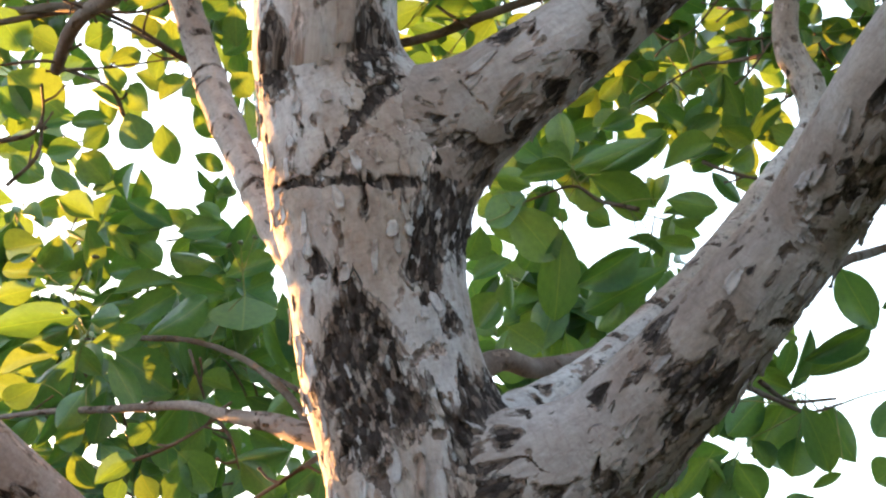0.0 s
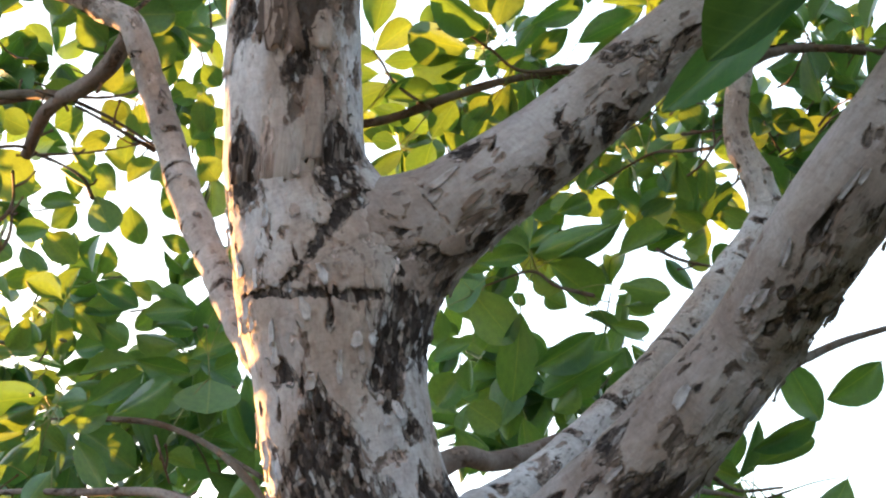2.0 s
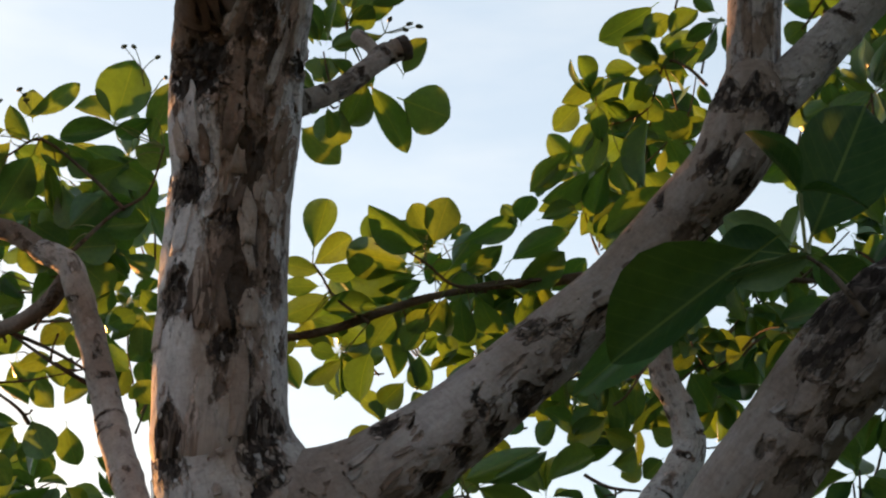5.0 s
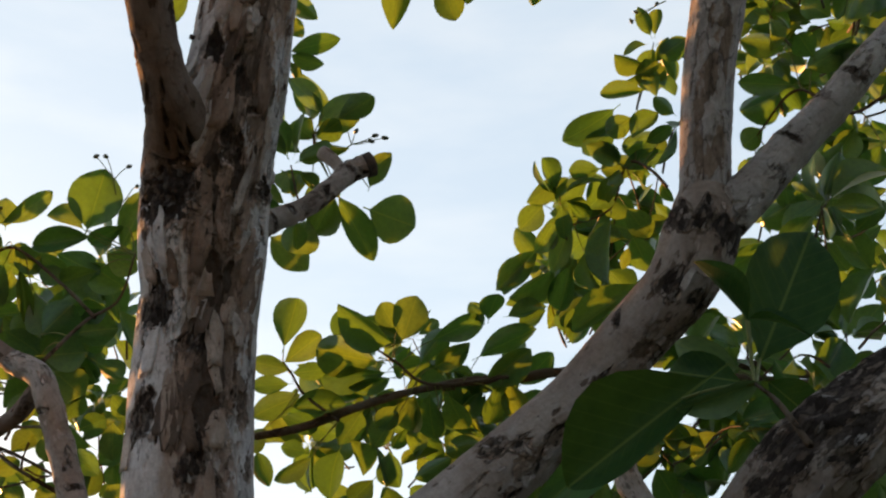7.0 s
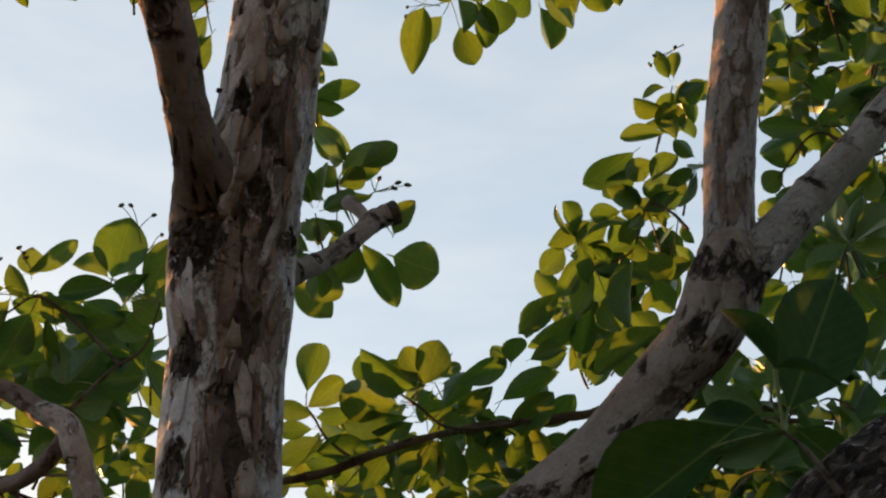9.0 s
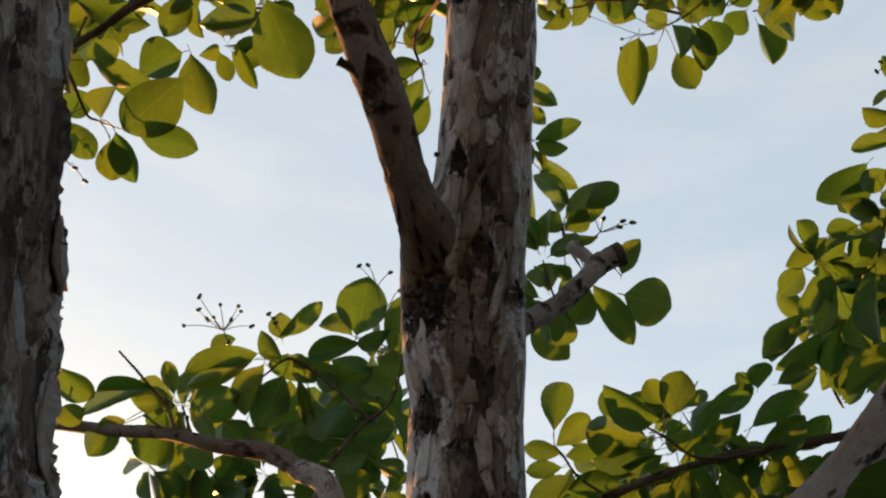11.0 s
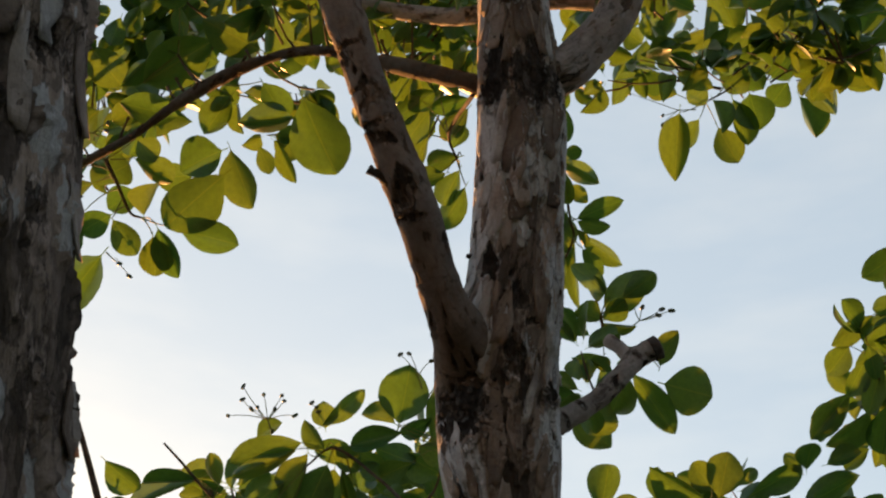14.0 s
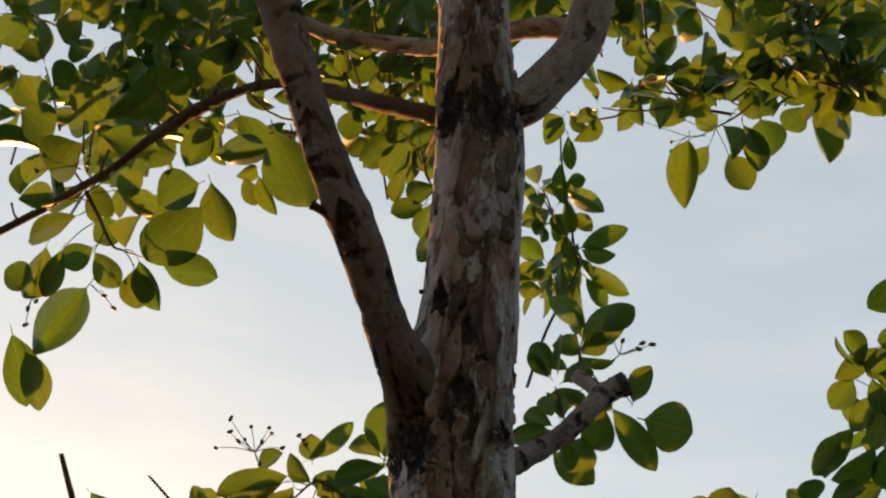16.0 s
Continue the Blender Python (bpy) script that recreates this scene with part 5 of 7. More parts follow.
leafed(twig, [
    (0.150, 2.142, 2.549, 0.091, 2.162, 2.503, 0.065),
    (0.130, 2.148, 2.535, 0.208, 2.186, 2.450, 0.079),
    (0.221, 2.165, 2.498, 0.211, 2.233, 2.342, 0.071),
    (0.408, 2.194, 2.433, 0.268, 2.226, 2.359, 0.059),
    (0.247, 2.122, 2.596, 0.393, 2.097, 2.653, 0.047),
    (0.287, 2.124, 2.591, 0.405, 2.102, 2.642, 0.036),
    (0.236, 2.122, 2.596, 0.150, 2.126, 2.586, 0.038),
    (0.236, 2.118, 2.605, 0.181, 2.106, 2.631, 0.049),
    (0.236, 2.116, 2.609, 0.216, 2.077, 2.698, 0.047),
    (0.403, 2.123, 2.596, 0.492, 2.105, 2.637, 0.049),
    (0.272, 2.128, 2.582, 0.376, 2.157, 2.517, 0.069),
    (0.247, 2.134, 2.568, 0.297, 2.149, 2.535, 0.040)])
leafed(twig, [
    (0.186, 2.116, 2.610, 0.133, 2.099, 2.647, 0.049),
    (0.408, 2.145, 2.545, 0.499, 2.151, 2.531, 0.045),
    (0.489, 2.125, 2.591, 0.542, 2.148, 2.538, 0.026),
    (0.388, 2.173, 2.480, 0.469, 2.180, 2.466, 0.034),
    (0.418, 2.159, 2.512, 0.481, 2.155, 2.521, 0.022),
    (0.358, 2.179, 2.466, 0.266, 2.207, 2.401, 0.063),
    (0.396, 2.292, 2.509, 0.364, 2.326, 2.431, 0.083),
    (0.130, 2.187, 2.447, 0.059, 2.198, 2.420, 0.045),
    (0.120, 2.322, 2.436, 0.072, 2.348, 2.378, 0.068),
    (0.125, 2.199, 2.420, 0.130, 2.222, 2.366, 0.040),
    (0.074, 2.162, 2.503, 0.054, 2.187, 2.446, 0.045),
    (0.210, 2.070, 2.265, 0.219, 2.099, 2.200, 0.041)])
leafed(twig, [
    (0.327, 2.216, 2.382, 0.284, 2.237, 2.334, 0.051),
    (0.226, 2.150, 2.531, 0.211, 2.158, 2.512, 0.030),
    (0.194, 2.280, 2.534, 0.162, 2.306, 2.475, 0.064),
    (0.307, 2.243, 2.743, 0.383, 2.231, 2.772, 0.043),
    (0.173, 2.242, 2.621, 0.109, 2.233, 2.641, 0.043),
    (0.322, 2.272, 2.553, 0.279, 2.263, 2.572, 0.043),
    (0.135, 2.442, 2.413, 0.201, 2.460, 2.372, 0.066),
    (0.112, 2.460, 2.372, 0.179, 2.478, 2.331, 0.055),
    (0.321, 2.340, 2.397, 0.385, 2.323, 2.436, 0.053),
    (0.068, 2.415, 2.473, 0.101, 2.451, 2.392, 0.055)])
twig = spray([(0.569, 2.016, 2.765), (0.535, 2.106, 2.809), (0.491, 2.196, 2.852), (0.390, 2.266, 2.817)])
leafed(twig, [
    (0.412, 2.208, 2.949, 0.418, 2.238, 2.880, 0.042),
    (0.357, 2.245, 2.863, 0.312, 2.263, 2.823, 0.035),
    (0.511, 2.248, 2.858, 0.473, 2.257, 2.838, 0.035),
    (0.556, 2.244, 2.868, 0.528, 2.274, 2.800, 0.040),
    (0.533, 2.266, 2.817, 0.484, 2.291, 2.760, 0.046),
    (0.589, 2.224, 2.914, 0.484, 2.244, 2.868, 0.046),
    (0.616, 2.244, 2.868, 0.616, 2.276, 2.795, 0.035),
    (0.556, 2.244, 2.868, 0.591, 2.277, 2.792, 0.046),
    (0.550, 2.277, 2.792, 0.481, 2.297, 2.747, 0.053),
    (0.550, 2.286, 2.772, 0.611, 2.298, 2.746, 0.044),
    (0.649, 2.287, 2.772, 0.699, 2.296, 2.751, 0.042),
    (0.749, 2.203, 2.964, 0.805, 2.219, 2.927, 0.051)])
leafed(twig, [
    (0.865, 2.210, 2.949, 0.797, 2.228, 2.906, 0.049),
    (0.733, 2.240, 2.878, 0.779, 2.272, 2.807, 0.069),
    (0.688, 2.236, 2.888, 0.744, 2.223, 2.919, 0.033),
    (0.566, 2.315, 2.706, 0.622, 2.306, 2.728, 0.051),
    (0.434, 2.257, 2.838, 0.368, 2.265, 2.817, 0.033),
    (0.423, 2.270, 2.807, 0.500, 2.286, 2.772, 0.044),
    (0.512, 2.204, 2.959, 0.578, 2.195, 2.979, 0.044),
    (0.467, 2.213, 2.939, 0.445, 2.235, 2.888, 0.044),
    (0.600, 2.213, 2.939, 0.567, 2.200, 2.969, 0.049),
    (0.368, 2.274, 2.797, 0.301, 2.287, 2.767, 0.046),
    (0.711, 2.205, 2.959, 0.744, 2.192, 2.989, 0.044),
    (0.799, 2.241, 2.878, 0.843, 2.259, 2.838, 0.055)])
leafed(twig, [
    (0.550, 2.397, 3.016, 0.490, 2.402, 3.005, 0.048),
    (0.335, 2.454, 2.885, 0.276, 2.468, 2.853, 0.052),
    (0.621, 2.436, 2.929, 0.680, 2.446, 2.907, 0.048),
    (0.478, 2.416, 2.973, 0.431, 2.426, 2.951, 0.045),
    (0.562, 2.364, 3.092, 0.514, 2.354, 3.114, 0.052),
    (0.668, 2.503, 2.776, 0.621, 2.512, 2.754, 0.048),
    (0.478, 2.464, 2.863, 0.430, 2.483, 2.820, 0.048),
    (0.371, 2.406, 2.994, 0.335, 2.416, 2.973, 0.036),
    (0.691, 2.405, 2.752, 0.656, 2.418, 2.720, 0.046)])
twig = spray([(0.346, 1.435, 1.972), (0.465, 1.732, 2.043), (0.558, 1.931, 2.087), (0.624, 1.974, 2.114)])
leafed(twig, [
    (0.605, 1.844, 2.286, 0.658, 1.882, 2.201, 0.053),
    (0.559, 1.909, 2.138, 0.651, 1.893, 2.174, 0.049),
    (0.528, 1.917, 2.118, 0.566, 1.882, 2.200, 0.020),
    (0.532, 1.917, 2.118, 0.464, 1.907, 2.142, 0.041),
    (0.490, 1.921, 2.111, 0.439, 1.944, 2.056, 0.051),
    (0.545, 1.969, 2.126, 0.484, 2.008, 2.036, 0.068),
    (0.536, 1.879, 2.080, 0.585, 1.917, 1.994, 0.051),
    (0.597, 1.976, 2.110, 0.632, 2.006, 2.041, 0.051),
    (0.541, 1.946, 2.052, 0.532, 1.971, 1.997, 0.054),
    (0.609, 1.968, 2.003, 0.566, 1.976, 1.986, 0.015),
    (0.451, 1.961, 2.017, 0.489, 1.985, 1.964, 0.049),
    (0.422, 1.927, 2.095, 0.413, 1.946, 2.051, 0.026)])
leafed(twig, [
    (0.409, 1.958, 2.025, 0.362, 1.983, 1.967, 0.046),
    (0.375, 1.954, 2.033, 0.315, 1.979, 1.977, 0.044),
    (0.473, 1.948, 2.048, 0.498, 1.966, 2.008, 0.037),
    (0.694, 1.962, 2.017, 0.660, 1.974, 1.990, 0.053),
    (0.515, 1.914, 2.126, 0.537, 1.887, 2.188, 0.026),
    (0.702, 1.918, 2.118, 0.668, 1.949, 2.048, 0.051),
    (0.566, 1.982, 1.970, 0.532, 1.996, 1.939, 0.043),
    (0.396, 1.989, 1.955, 0.447, 2.009, 1.908, 0.051),
    (0.702, 1.990, 1.955, 0.617, 2.017, 1.892, 0.051)])
twig = spray([(0.451, 1.772, 2.084), (0.518, 1.879, 2.089), (0.600, 1.924, 2.106)])
leafed(twig, [
    (0.752, 1.838, 2.283, 0.682, 1.866, 2.227, 0.058),
    (0.652, 1.877, 2.205, 0.565, 1.901, 2.157, 0.038)])
twig = spray([(0.561, 0.930, 2.321), (0.547, 0.960, 2.386), (0.532, 0.985, 2.424)])
blade(twig, (0.477, 0.985, 2.427), (0.325, 1.085, 2.343), 0.106, (-0.55, -1.07, -0.10), 0, SHADED_LEAF)
blade(twig, (0.522, 1.000, 2.434), (0.452, 1.060, 2.480), 0.056, (-0.20, -0.84, -0.40), 1, SHADED_LEAF)
blade(twig, (0.529, 1.020, 2.462), (0.463, 1.050, 2.512), 0.042, (-0.10, -0.80, -0.70), 1, YOUNG_LEAF)
blade(twig, (0.540, 0.990, 2.429), (0.440, 0.970, 2.379), 0.036, (-0.10, -0.60, -0.90), 1, YOUNG_LEAF)
blade(twig, (0.540, 0.990, 2.508), (0.480, 0.960, 2.573), 0.030, (0.60, -0.66, 0.25), 0, SHADED_LEAF)
blade(twig, (0.557, 1.020, 2.474), (0.647, 1.000, 2.651), 0.112, (-0.24, -0.84, -0.48), 1, SHADED_LEAF)
blade(twig, (0.530, 0.970, 2.498), (0.588, 0.930, 2.485), 0.026, (-0.05, -0.67, 0.70), 2, SHADED_LEAF)
blade(twig, (0.576, 1.060, 2.466), (0.634, 1.080, 2.423), 0.055, (-0.20, -0.84, -0.30), 1, SHADED_LEAF)
blade(twig, (0.456, 1.200, 2.489), (0.310, 1.220, 2.363), 0.058, (-0.10, -0.84, -0.40), 1, LEAF)
stems(twig, [((0.531, 0.985, 2.423), (0.540, 0.990, 2.508)), ((0.536, 0.990, 2.426), (0.557, 1.020, 2.475)), ((0.532, 0.985, 2.422), (0.530, 0.970, 2.498)), ((0.532, 0.990, 2.425), (0.520, 1.000, 2.431)), ((0.530, 0.985, 2.423), (0.446, 0.985, 2.404)), ((0.541, 1.000, 2.434), (0.528, 1.020, 2.457))])
twig = spray([(0.430, 2.238, 3.095), (0.260, 2.285, 3.101), (0.185, 2.281, 3.154), (0.122, 2.265, 3.187), (0.063, 2.266, 3.193)])
leafed(twig, [
    (0.172, 2.258, 3.191, 0.056, 2.226, 3.255, 0.069),
    (0.142, 2.284, 3.155, 0.004, 2.280, 3.180, 0.085),
    (0.184, 2.239, 3.217, 0.146, 2.211, 3.265, 0.050),
    (0.200, 2.252, 3.195, 0.231, 2.197, 3.274, 0.078),
    (0.161, 2.296, 3.134, 0.011, 2.317, 3.122, 0.058),
    (0.173, 2.302, 3.123, 0.086, 2.322, 3.104, 0.040),
    (0.242, 2.277, 3.152, 0.297, 2.232, 3.214, 0.055),
    (0.272, 2.247, 3.193, 0.378, 2.212, 3.232, 0.053),
    (0.390, 2.215, 3.227, 0.402, 2.179, 3.279, 0.053),
    (0.434, 2.208, 3.231, 0.509, 2.193, 3.245, 0.048),
    (0.378, 2.219, 3.222, 0.346, 2.197, 3.259, 0.033),
    (0.373, 2.261, 3.159, 0.491, 2.218, 3.208, 0.058)])
leafed(twig, [
    (0.386, 2.295, 3.107, 0.485, 2.246, 3.167, 0.065),
    (0.469, 2.133, 3.340, 0.408, 2.177, 3.282, 0.053),
    (0.273, 2.282, 3.141, 0.347, 2.249, 3.181, 0.050),
    (0.230, 2.319, 3.090, 0.219, 2.368, 3.017, 0.068),
    (0.262, 2.317, 3.089, 0.263, 2.374, 3.003, 0.063),
    (0.305, 2.314, 3.088, 0.338, 2.362, 3.012, 0.058),
    (0.175, 2.358, 3.039, 0.138, 2.389, 2.996, 0.055),
    (0.187, 2.336, 3.070, 0.150, 2.366, 3.029, 0.050),
    (0.417, 2.292, 3.106, 0.394, 2.349, 3.023, 0.055),
    (0.442, 2.291, 3.105, 0.469, 2.332, 3.039, 0.055),
    (0.314, 2.389, 2.973, 0.233, 2.419, 2.938, 0.043),
    (0.240, 2.436, 2.912, 0.327, 2.416, 2.930, 0.038)])
leafed(twig, [
    (0.176, 2.392, 2.987, 0.202, 2.433, 2.921, 0.063),
    (0.063, 2.400, 2.990, 0.027, 2.452, 2.916, 0.080),
    (0.388, 2.364, 3.002, 0.301, 2.383, 2.983, 0.050),
    (0.144, 2.387, 2.998, 0.165, 2.436, 2.922, 0.018),
    (0.189, 2.376, 3.191, 0.267, 2.364, 3.200, 0.065),
    (0.216, 2.403, 3.147, 0.306, 2.382, 3.166, 0.065),
    (0.112, 2.348, 3.062, 0.063, 2.393, 3.000, 0.058),
    (0.088, 2.385, 3.010, 0.139, 2.422, 2.946, 0.055),
    (-0.013, 2.371, 3.044, 0.063, 2.379, 3.021, 0.045),
    (0.378, 2.509, 3.056, 0.419, 2.543, 3.000, 0.066),
    (0.139, 2.429, 2.935, 0.090, 2.460, 2.895, 0.055),
    (0.300, 2.356, 3.025, 0.351, 2.394, 2.961, 0.050)])
twig = spray([(0.062, 2.335, 3.034), (-0.014, 2.336, 3.097), (-0.046, 2.320, 3.144), (-0.065, 2.307, 3.166)])
leafed(twig, [
    (-0.062, 2.288, 3.195, -0.034, 2.227, 3.283, 0.070),
    (-0.059, 2.307, 3.165, 0.022, 2.268, 3.214, 0.058),
    (-0.052, 2.317, 3.150, -0.131, 2.312, 3.167, 0.043),
    (-0.040, 2.319, 3.144, 0.032, 2.311, 3.147, 0.040),
    (-0.052, 2.334, 3.123, -0.132, 2.341, 3.123, 0.040),
    (-0.039, 2.361, 3.081, 0.077, 2.349, 3.083, 0.050),
    (-0.026, 2.346, 3.102, -0.126, 2.377, 3.068, 0.055),
    (-0.119, 2.422, 2.999, -0.090, 2.463, 2.933, 0.040),
    (0.001, 2.421, 2.985, -0.080, 2.454, 2.946, 0.040),
    (-0.063, 2.376, 3.061, 0.012, 2.385, 3.038, 0.045),
    (-0.101, 2.393, 3.041, -0.137, 2.423, 3.000, 0.050),
    (-0.012, 2.415, 2.996, -0.062, 2.411, 3.008, 0.038)])
twig = spray([(0.744, 1.906, 3.374), (0.730, 1.967, 3.465), (0.691, 2.003, 3.506), (0.655, 2.061, 3.424), (0.568, 2.088, 3.395)])
leafed(twig, [
    (0.658, 1.940, 3.607, 0.556, 1.992, 3.542, 0.073),
    (0.665, 1.960, 3.575, 0.591, 1.995, 3.532, 0.055),
    (0.560, 2.030, 3.484, 0.469, 2.065, 3.443, 0.055),
    (0.751, 1.913, 3.636, 0.731, 1.874, 3.697, 0.065),
    (0.726, 1.911, 3.641, 0.631, 1.922, 3.638, 0.040),
    (0.815, 1.843, 3.733, 0.764, 1.866, 3.704, 0.050),
    (0.702, 1.947, 3.590, 0.640, 1.970, 3.563, 0.050),
    (0.778, 1.959, 3.562, 0.672, 1.988, 3.533, 0.045),
    (0.604, 2.023, 3.488, 0.536, 2.064, 3.435, 0.055),
    (0.505, 2.068, 3.433, 0.455, 2.101, 3.390, 0.053),
    (0.531, 2.087, 3.401, 0.490, 2.126, 3.348, 0.048),
    (0.494, 2.124, 3.350, 0.405, 2.178, 3.280, 0.053)])
leafed(twig, [
    (0.532, 2.143, 3.317, 0.436, 2.196, 3.250, 0.065),
    (0.568, 2.088, 3.395, 0.530, 2.148, 3.310, 0.043),
    (0.605, 2.065, 3.425, 0.655, 2.034, 3.466, 0.065),
    (0.656, 2.075, 3.403, 0.633, 2.154, 3.286, 0.063),
    (0.693, 2.059, 3.423, 0.744, 2.091, 3.367, 0.055),
    (0.601, 2.120, 3.341, 0.621, 2.162, 3.276, 0.055),
    (0.570, 2.136, 3.321, 0.546, 2.195, 3.236, 0.055),
    (0.720, 2.150, 3.281, 0.575, 2.220, 3.194, 0.065),
    (0.716, 1.998, 3.511, 0.635, 2.014, 3.497, 0.055),
    (0.778, 1.984, 3.525, 0.691, 2.003, 3.506, 0.043),
    (0.758, 1.937, 3.599, 0.703, 1.972, 3.553, 0.055),
    (0.629, 2.015, 3.498, 0.564, 2.021, 3.497, 0.045)])
leafed(twig, [
    (0.649, 2.122, 3.514, 0.727, 2.146, 3.469, 0.065),
    (0.728, 2.174, 3.425, 0.768, 2.214, 3.359, 0.057),
    (0.677, 2.220, 3.362, 0.730, 2.245, 3.317, 0.060),
    (0.778, 2.128, 3.489, 0.818, 2.168, 3.423, 0.052),
    (0.750, 2.044, 3.619, 0.803, 2.069, 3.575, 0.052),
    (0.624, 2.181, 3.428, 0.573, 2.206, 3.397, 0.057),
    (0.640, 2.266, 3.298, 0.692, 2.298, 3.242, 0.060)])
twig = spray([(1.080, 1.545, 3.330), (1.027, 1.606, 3.336), (0.946, 1.626, 3.407), (0.870, 1.680, 3.336)])
leafed(twig, [
    (0.913, 1.631, 3.404, 0.837, 1.661, 3.369, 0.069),
    (0.935, 1.621, 3.417, 0.830, 1.628, 3.420, 0.042),
    (0.923, 1.579, 3.482, 0.834, 1.579, 3.493, 0.049),
    (1.055, 1.560, 3.492, 0.973, 1.609, 3.430, 0.053),
    (1.109, 1.517, 3.551, 1.065, 1.547, 3.510, 0.064),
    (1.058, 1.661, 3.340, 1.025, 1.695, 3.293, 0.053),
    (1.113, 1.675, 3.311, 1.081, 1.721, 3.245, 0.060),
    (1.125, 1.720, 3.241, 1.008, 1.747, 3.216, 0.038),
    (1.070, 1.715, 3.256, 0.993, 1.713, 3.270, 0.049),
    (1.038, 1.747, 3.211, 1.061, 1.784, 3.153, 0.049),
    (0.884, 1.770, 3.197, 0.939, 1.751, 3.219, 0.053),
    (0.927, 1.731, 3.251, 0.935, 1.756, 3.212, 0.033)])
leafed(twig, [
    (0.978, 1.587, 3.462, 0.944, 1.565, 3.500, 0.049),
    (1.010, 1.542, 3.526, 0.954, 1.528, 3.555, 0.055),
    (0.889, 1.557, 3.520, 0.844, 1.542, 3.549, 0.055),
    (1.002, 1.646, 3.369, 1.069, 1.666, 3.330, 0.055),
    (1.089, 1.591, 3.440, 1.121, 1.626, 3.384, 0.055),
    (0.960, 1.728, 3.250, 0.983, 1.763, 3.194, 0.051),
    (0.871, 1.716, 3.280, 0.915, 1.689, 3.316, 0.049),
    (1.116, 1.760, 3.181, 1.072, 1.788, 3.146, 0.055),
    (1.006, 1.786, 3.157, 1.051, 1.814, 3.109, 0.060),
    (1.095, 1.810, 3.108, 1.052, 1.838, 3.072, 0.060),
    (1.118, 1.845, 3.052, 1.064, 1.880, 3.008, 0.060),
    (0.881, 1.673, 3.345, 0.838, 1.694, 3.318, 0.044)])
twig = spray([(0.076, 1.370, 3.001), (0.048, 1.444, 3.074), (0.018, 1.505, 3.131), (0.012, 1.527, 3.191), (0.000, 1.518, 3.260)])
leafed(twig, [
    (0.026, 1.504, 3.224, -0.024, 1.471, 3.280, 0.044),
    (0.022, 1.523, 3.195, 0.097, 1.480, 3.251, 0.059),
    (0.056, 1.507, 3.215, 0.115, 1.482, 3.244, 0.040),
    (0.012, 1.529, 3.187, -0.028, 1.518, 3.209, 0.042),
    (0.012, 1.532, 3.183, 0.074, 1.534, 3.171, 0.020),
    (0.017, 1.529, 3.187, 0.058, 1.509, 3.212, 0.042),
    (-0.012, 1.545, 3.167, -0.051, 1.527, 3.199, 0.024),
    (0.110, 1.463, 3.037, 0.135, 1.431, 3.083, 0.043),
    (0.113, 1.608, 3.091, 0.191, 1.619, 3.063, 0.082)])
leafed(twig, [
    (0.058, 1.616, 3.122, 0.121, 1.674, 3.025, 0.048),
    (0.048, 1.581, 3.103, 0.015, 1.625, 3.041, 0.053),
    (0.004, 1.609, 3.067, -0.025, 1.643, 3.019, 0.063),
    (-0.065, 1.705, 3.095, 0.003, 1.735, 3.040, 0.058),
    (0.008, 1.565, 3.133, -0.041, 1.586, 3.108, 0.042),
    (0.001, 1.484, 3.257, 0.016, 1.510, 3.216, 0.036),
    (0.058, 1.583, 3.099, 0.038, 1.568, 3.124, 0.030)])
twig = spray([(-0.229, 2.264, 3.614), (-0.168, 2.188, 3.723), (-0.084, 2.117, 3.833), (-0.082, 2.083, 3.876), (-0.086, 2.021, 3.951), (-0.090, 1.942, 4.048), (-0.085, 1.899, 4.102)])
leafed(twig, [
    (-0.064, 1.884, 4.061, -0.067, 1.934, 3.999, 0.031),
    (-0.079, 1.968, 3.994, -0.035, 1.971, 4.002, 0.034),
    (-0.083, 1.999, 3.994, -0.004, 2.049, 3.954, 0.048),
    (-0.083, 2.057, 3.963, -0.038, 2.086, 3.940, 0.038),
    (-0.084, 1.973, 3.946, -0.079, 2.030, 3.877, 0.033),
    (-0.063, 2.071, 3.871, 0.043, 2.063, 3.909, 0.047),
    (-0.065, 2.094, 3.883, 0.003, 2.122, 3.866, 0.040),
    (-0.065, 2.138, 3.868, 0.037, 2.204, 3.813, 0.047),
    (-0.057, 2.099, 3.798, -0.024, 2.151, 3.742, 0.041),
    (-0.079, 2.113, 3.815, -0.101, 2.197, 3.705, 0.036),
    (-0.088, 2.083, 3.890, -0.093, 2.137, 3.822, 0.038),
    (-0.101, 2.085, 3.925, -0.094, 2.126, 3.876, 0.032),
    (-0.067, 2.067, 3.835, -0.053, 2.096, 3.802, 0.025),
    (-0.113, 2.082, 3.844, -0.114, 2.151, 3.758, 0.037),
    (-0.096, 1.957, 4.044, -0.096, 2.018, 3.968, 0.035)])
twig = spray([(-0.449, 1.751, 2.859), (-0.397, 1.796, 2.965), (-0.345, 1.813, 3.023), (-0.323, 1.807, 3.120)])
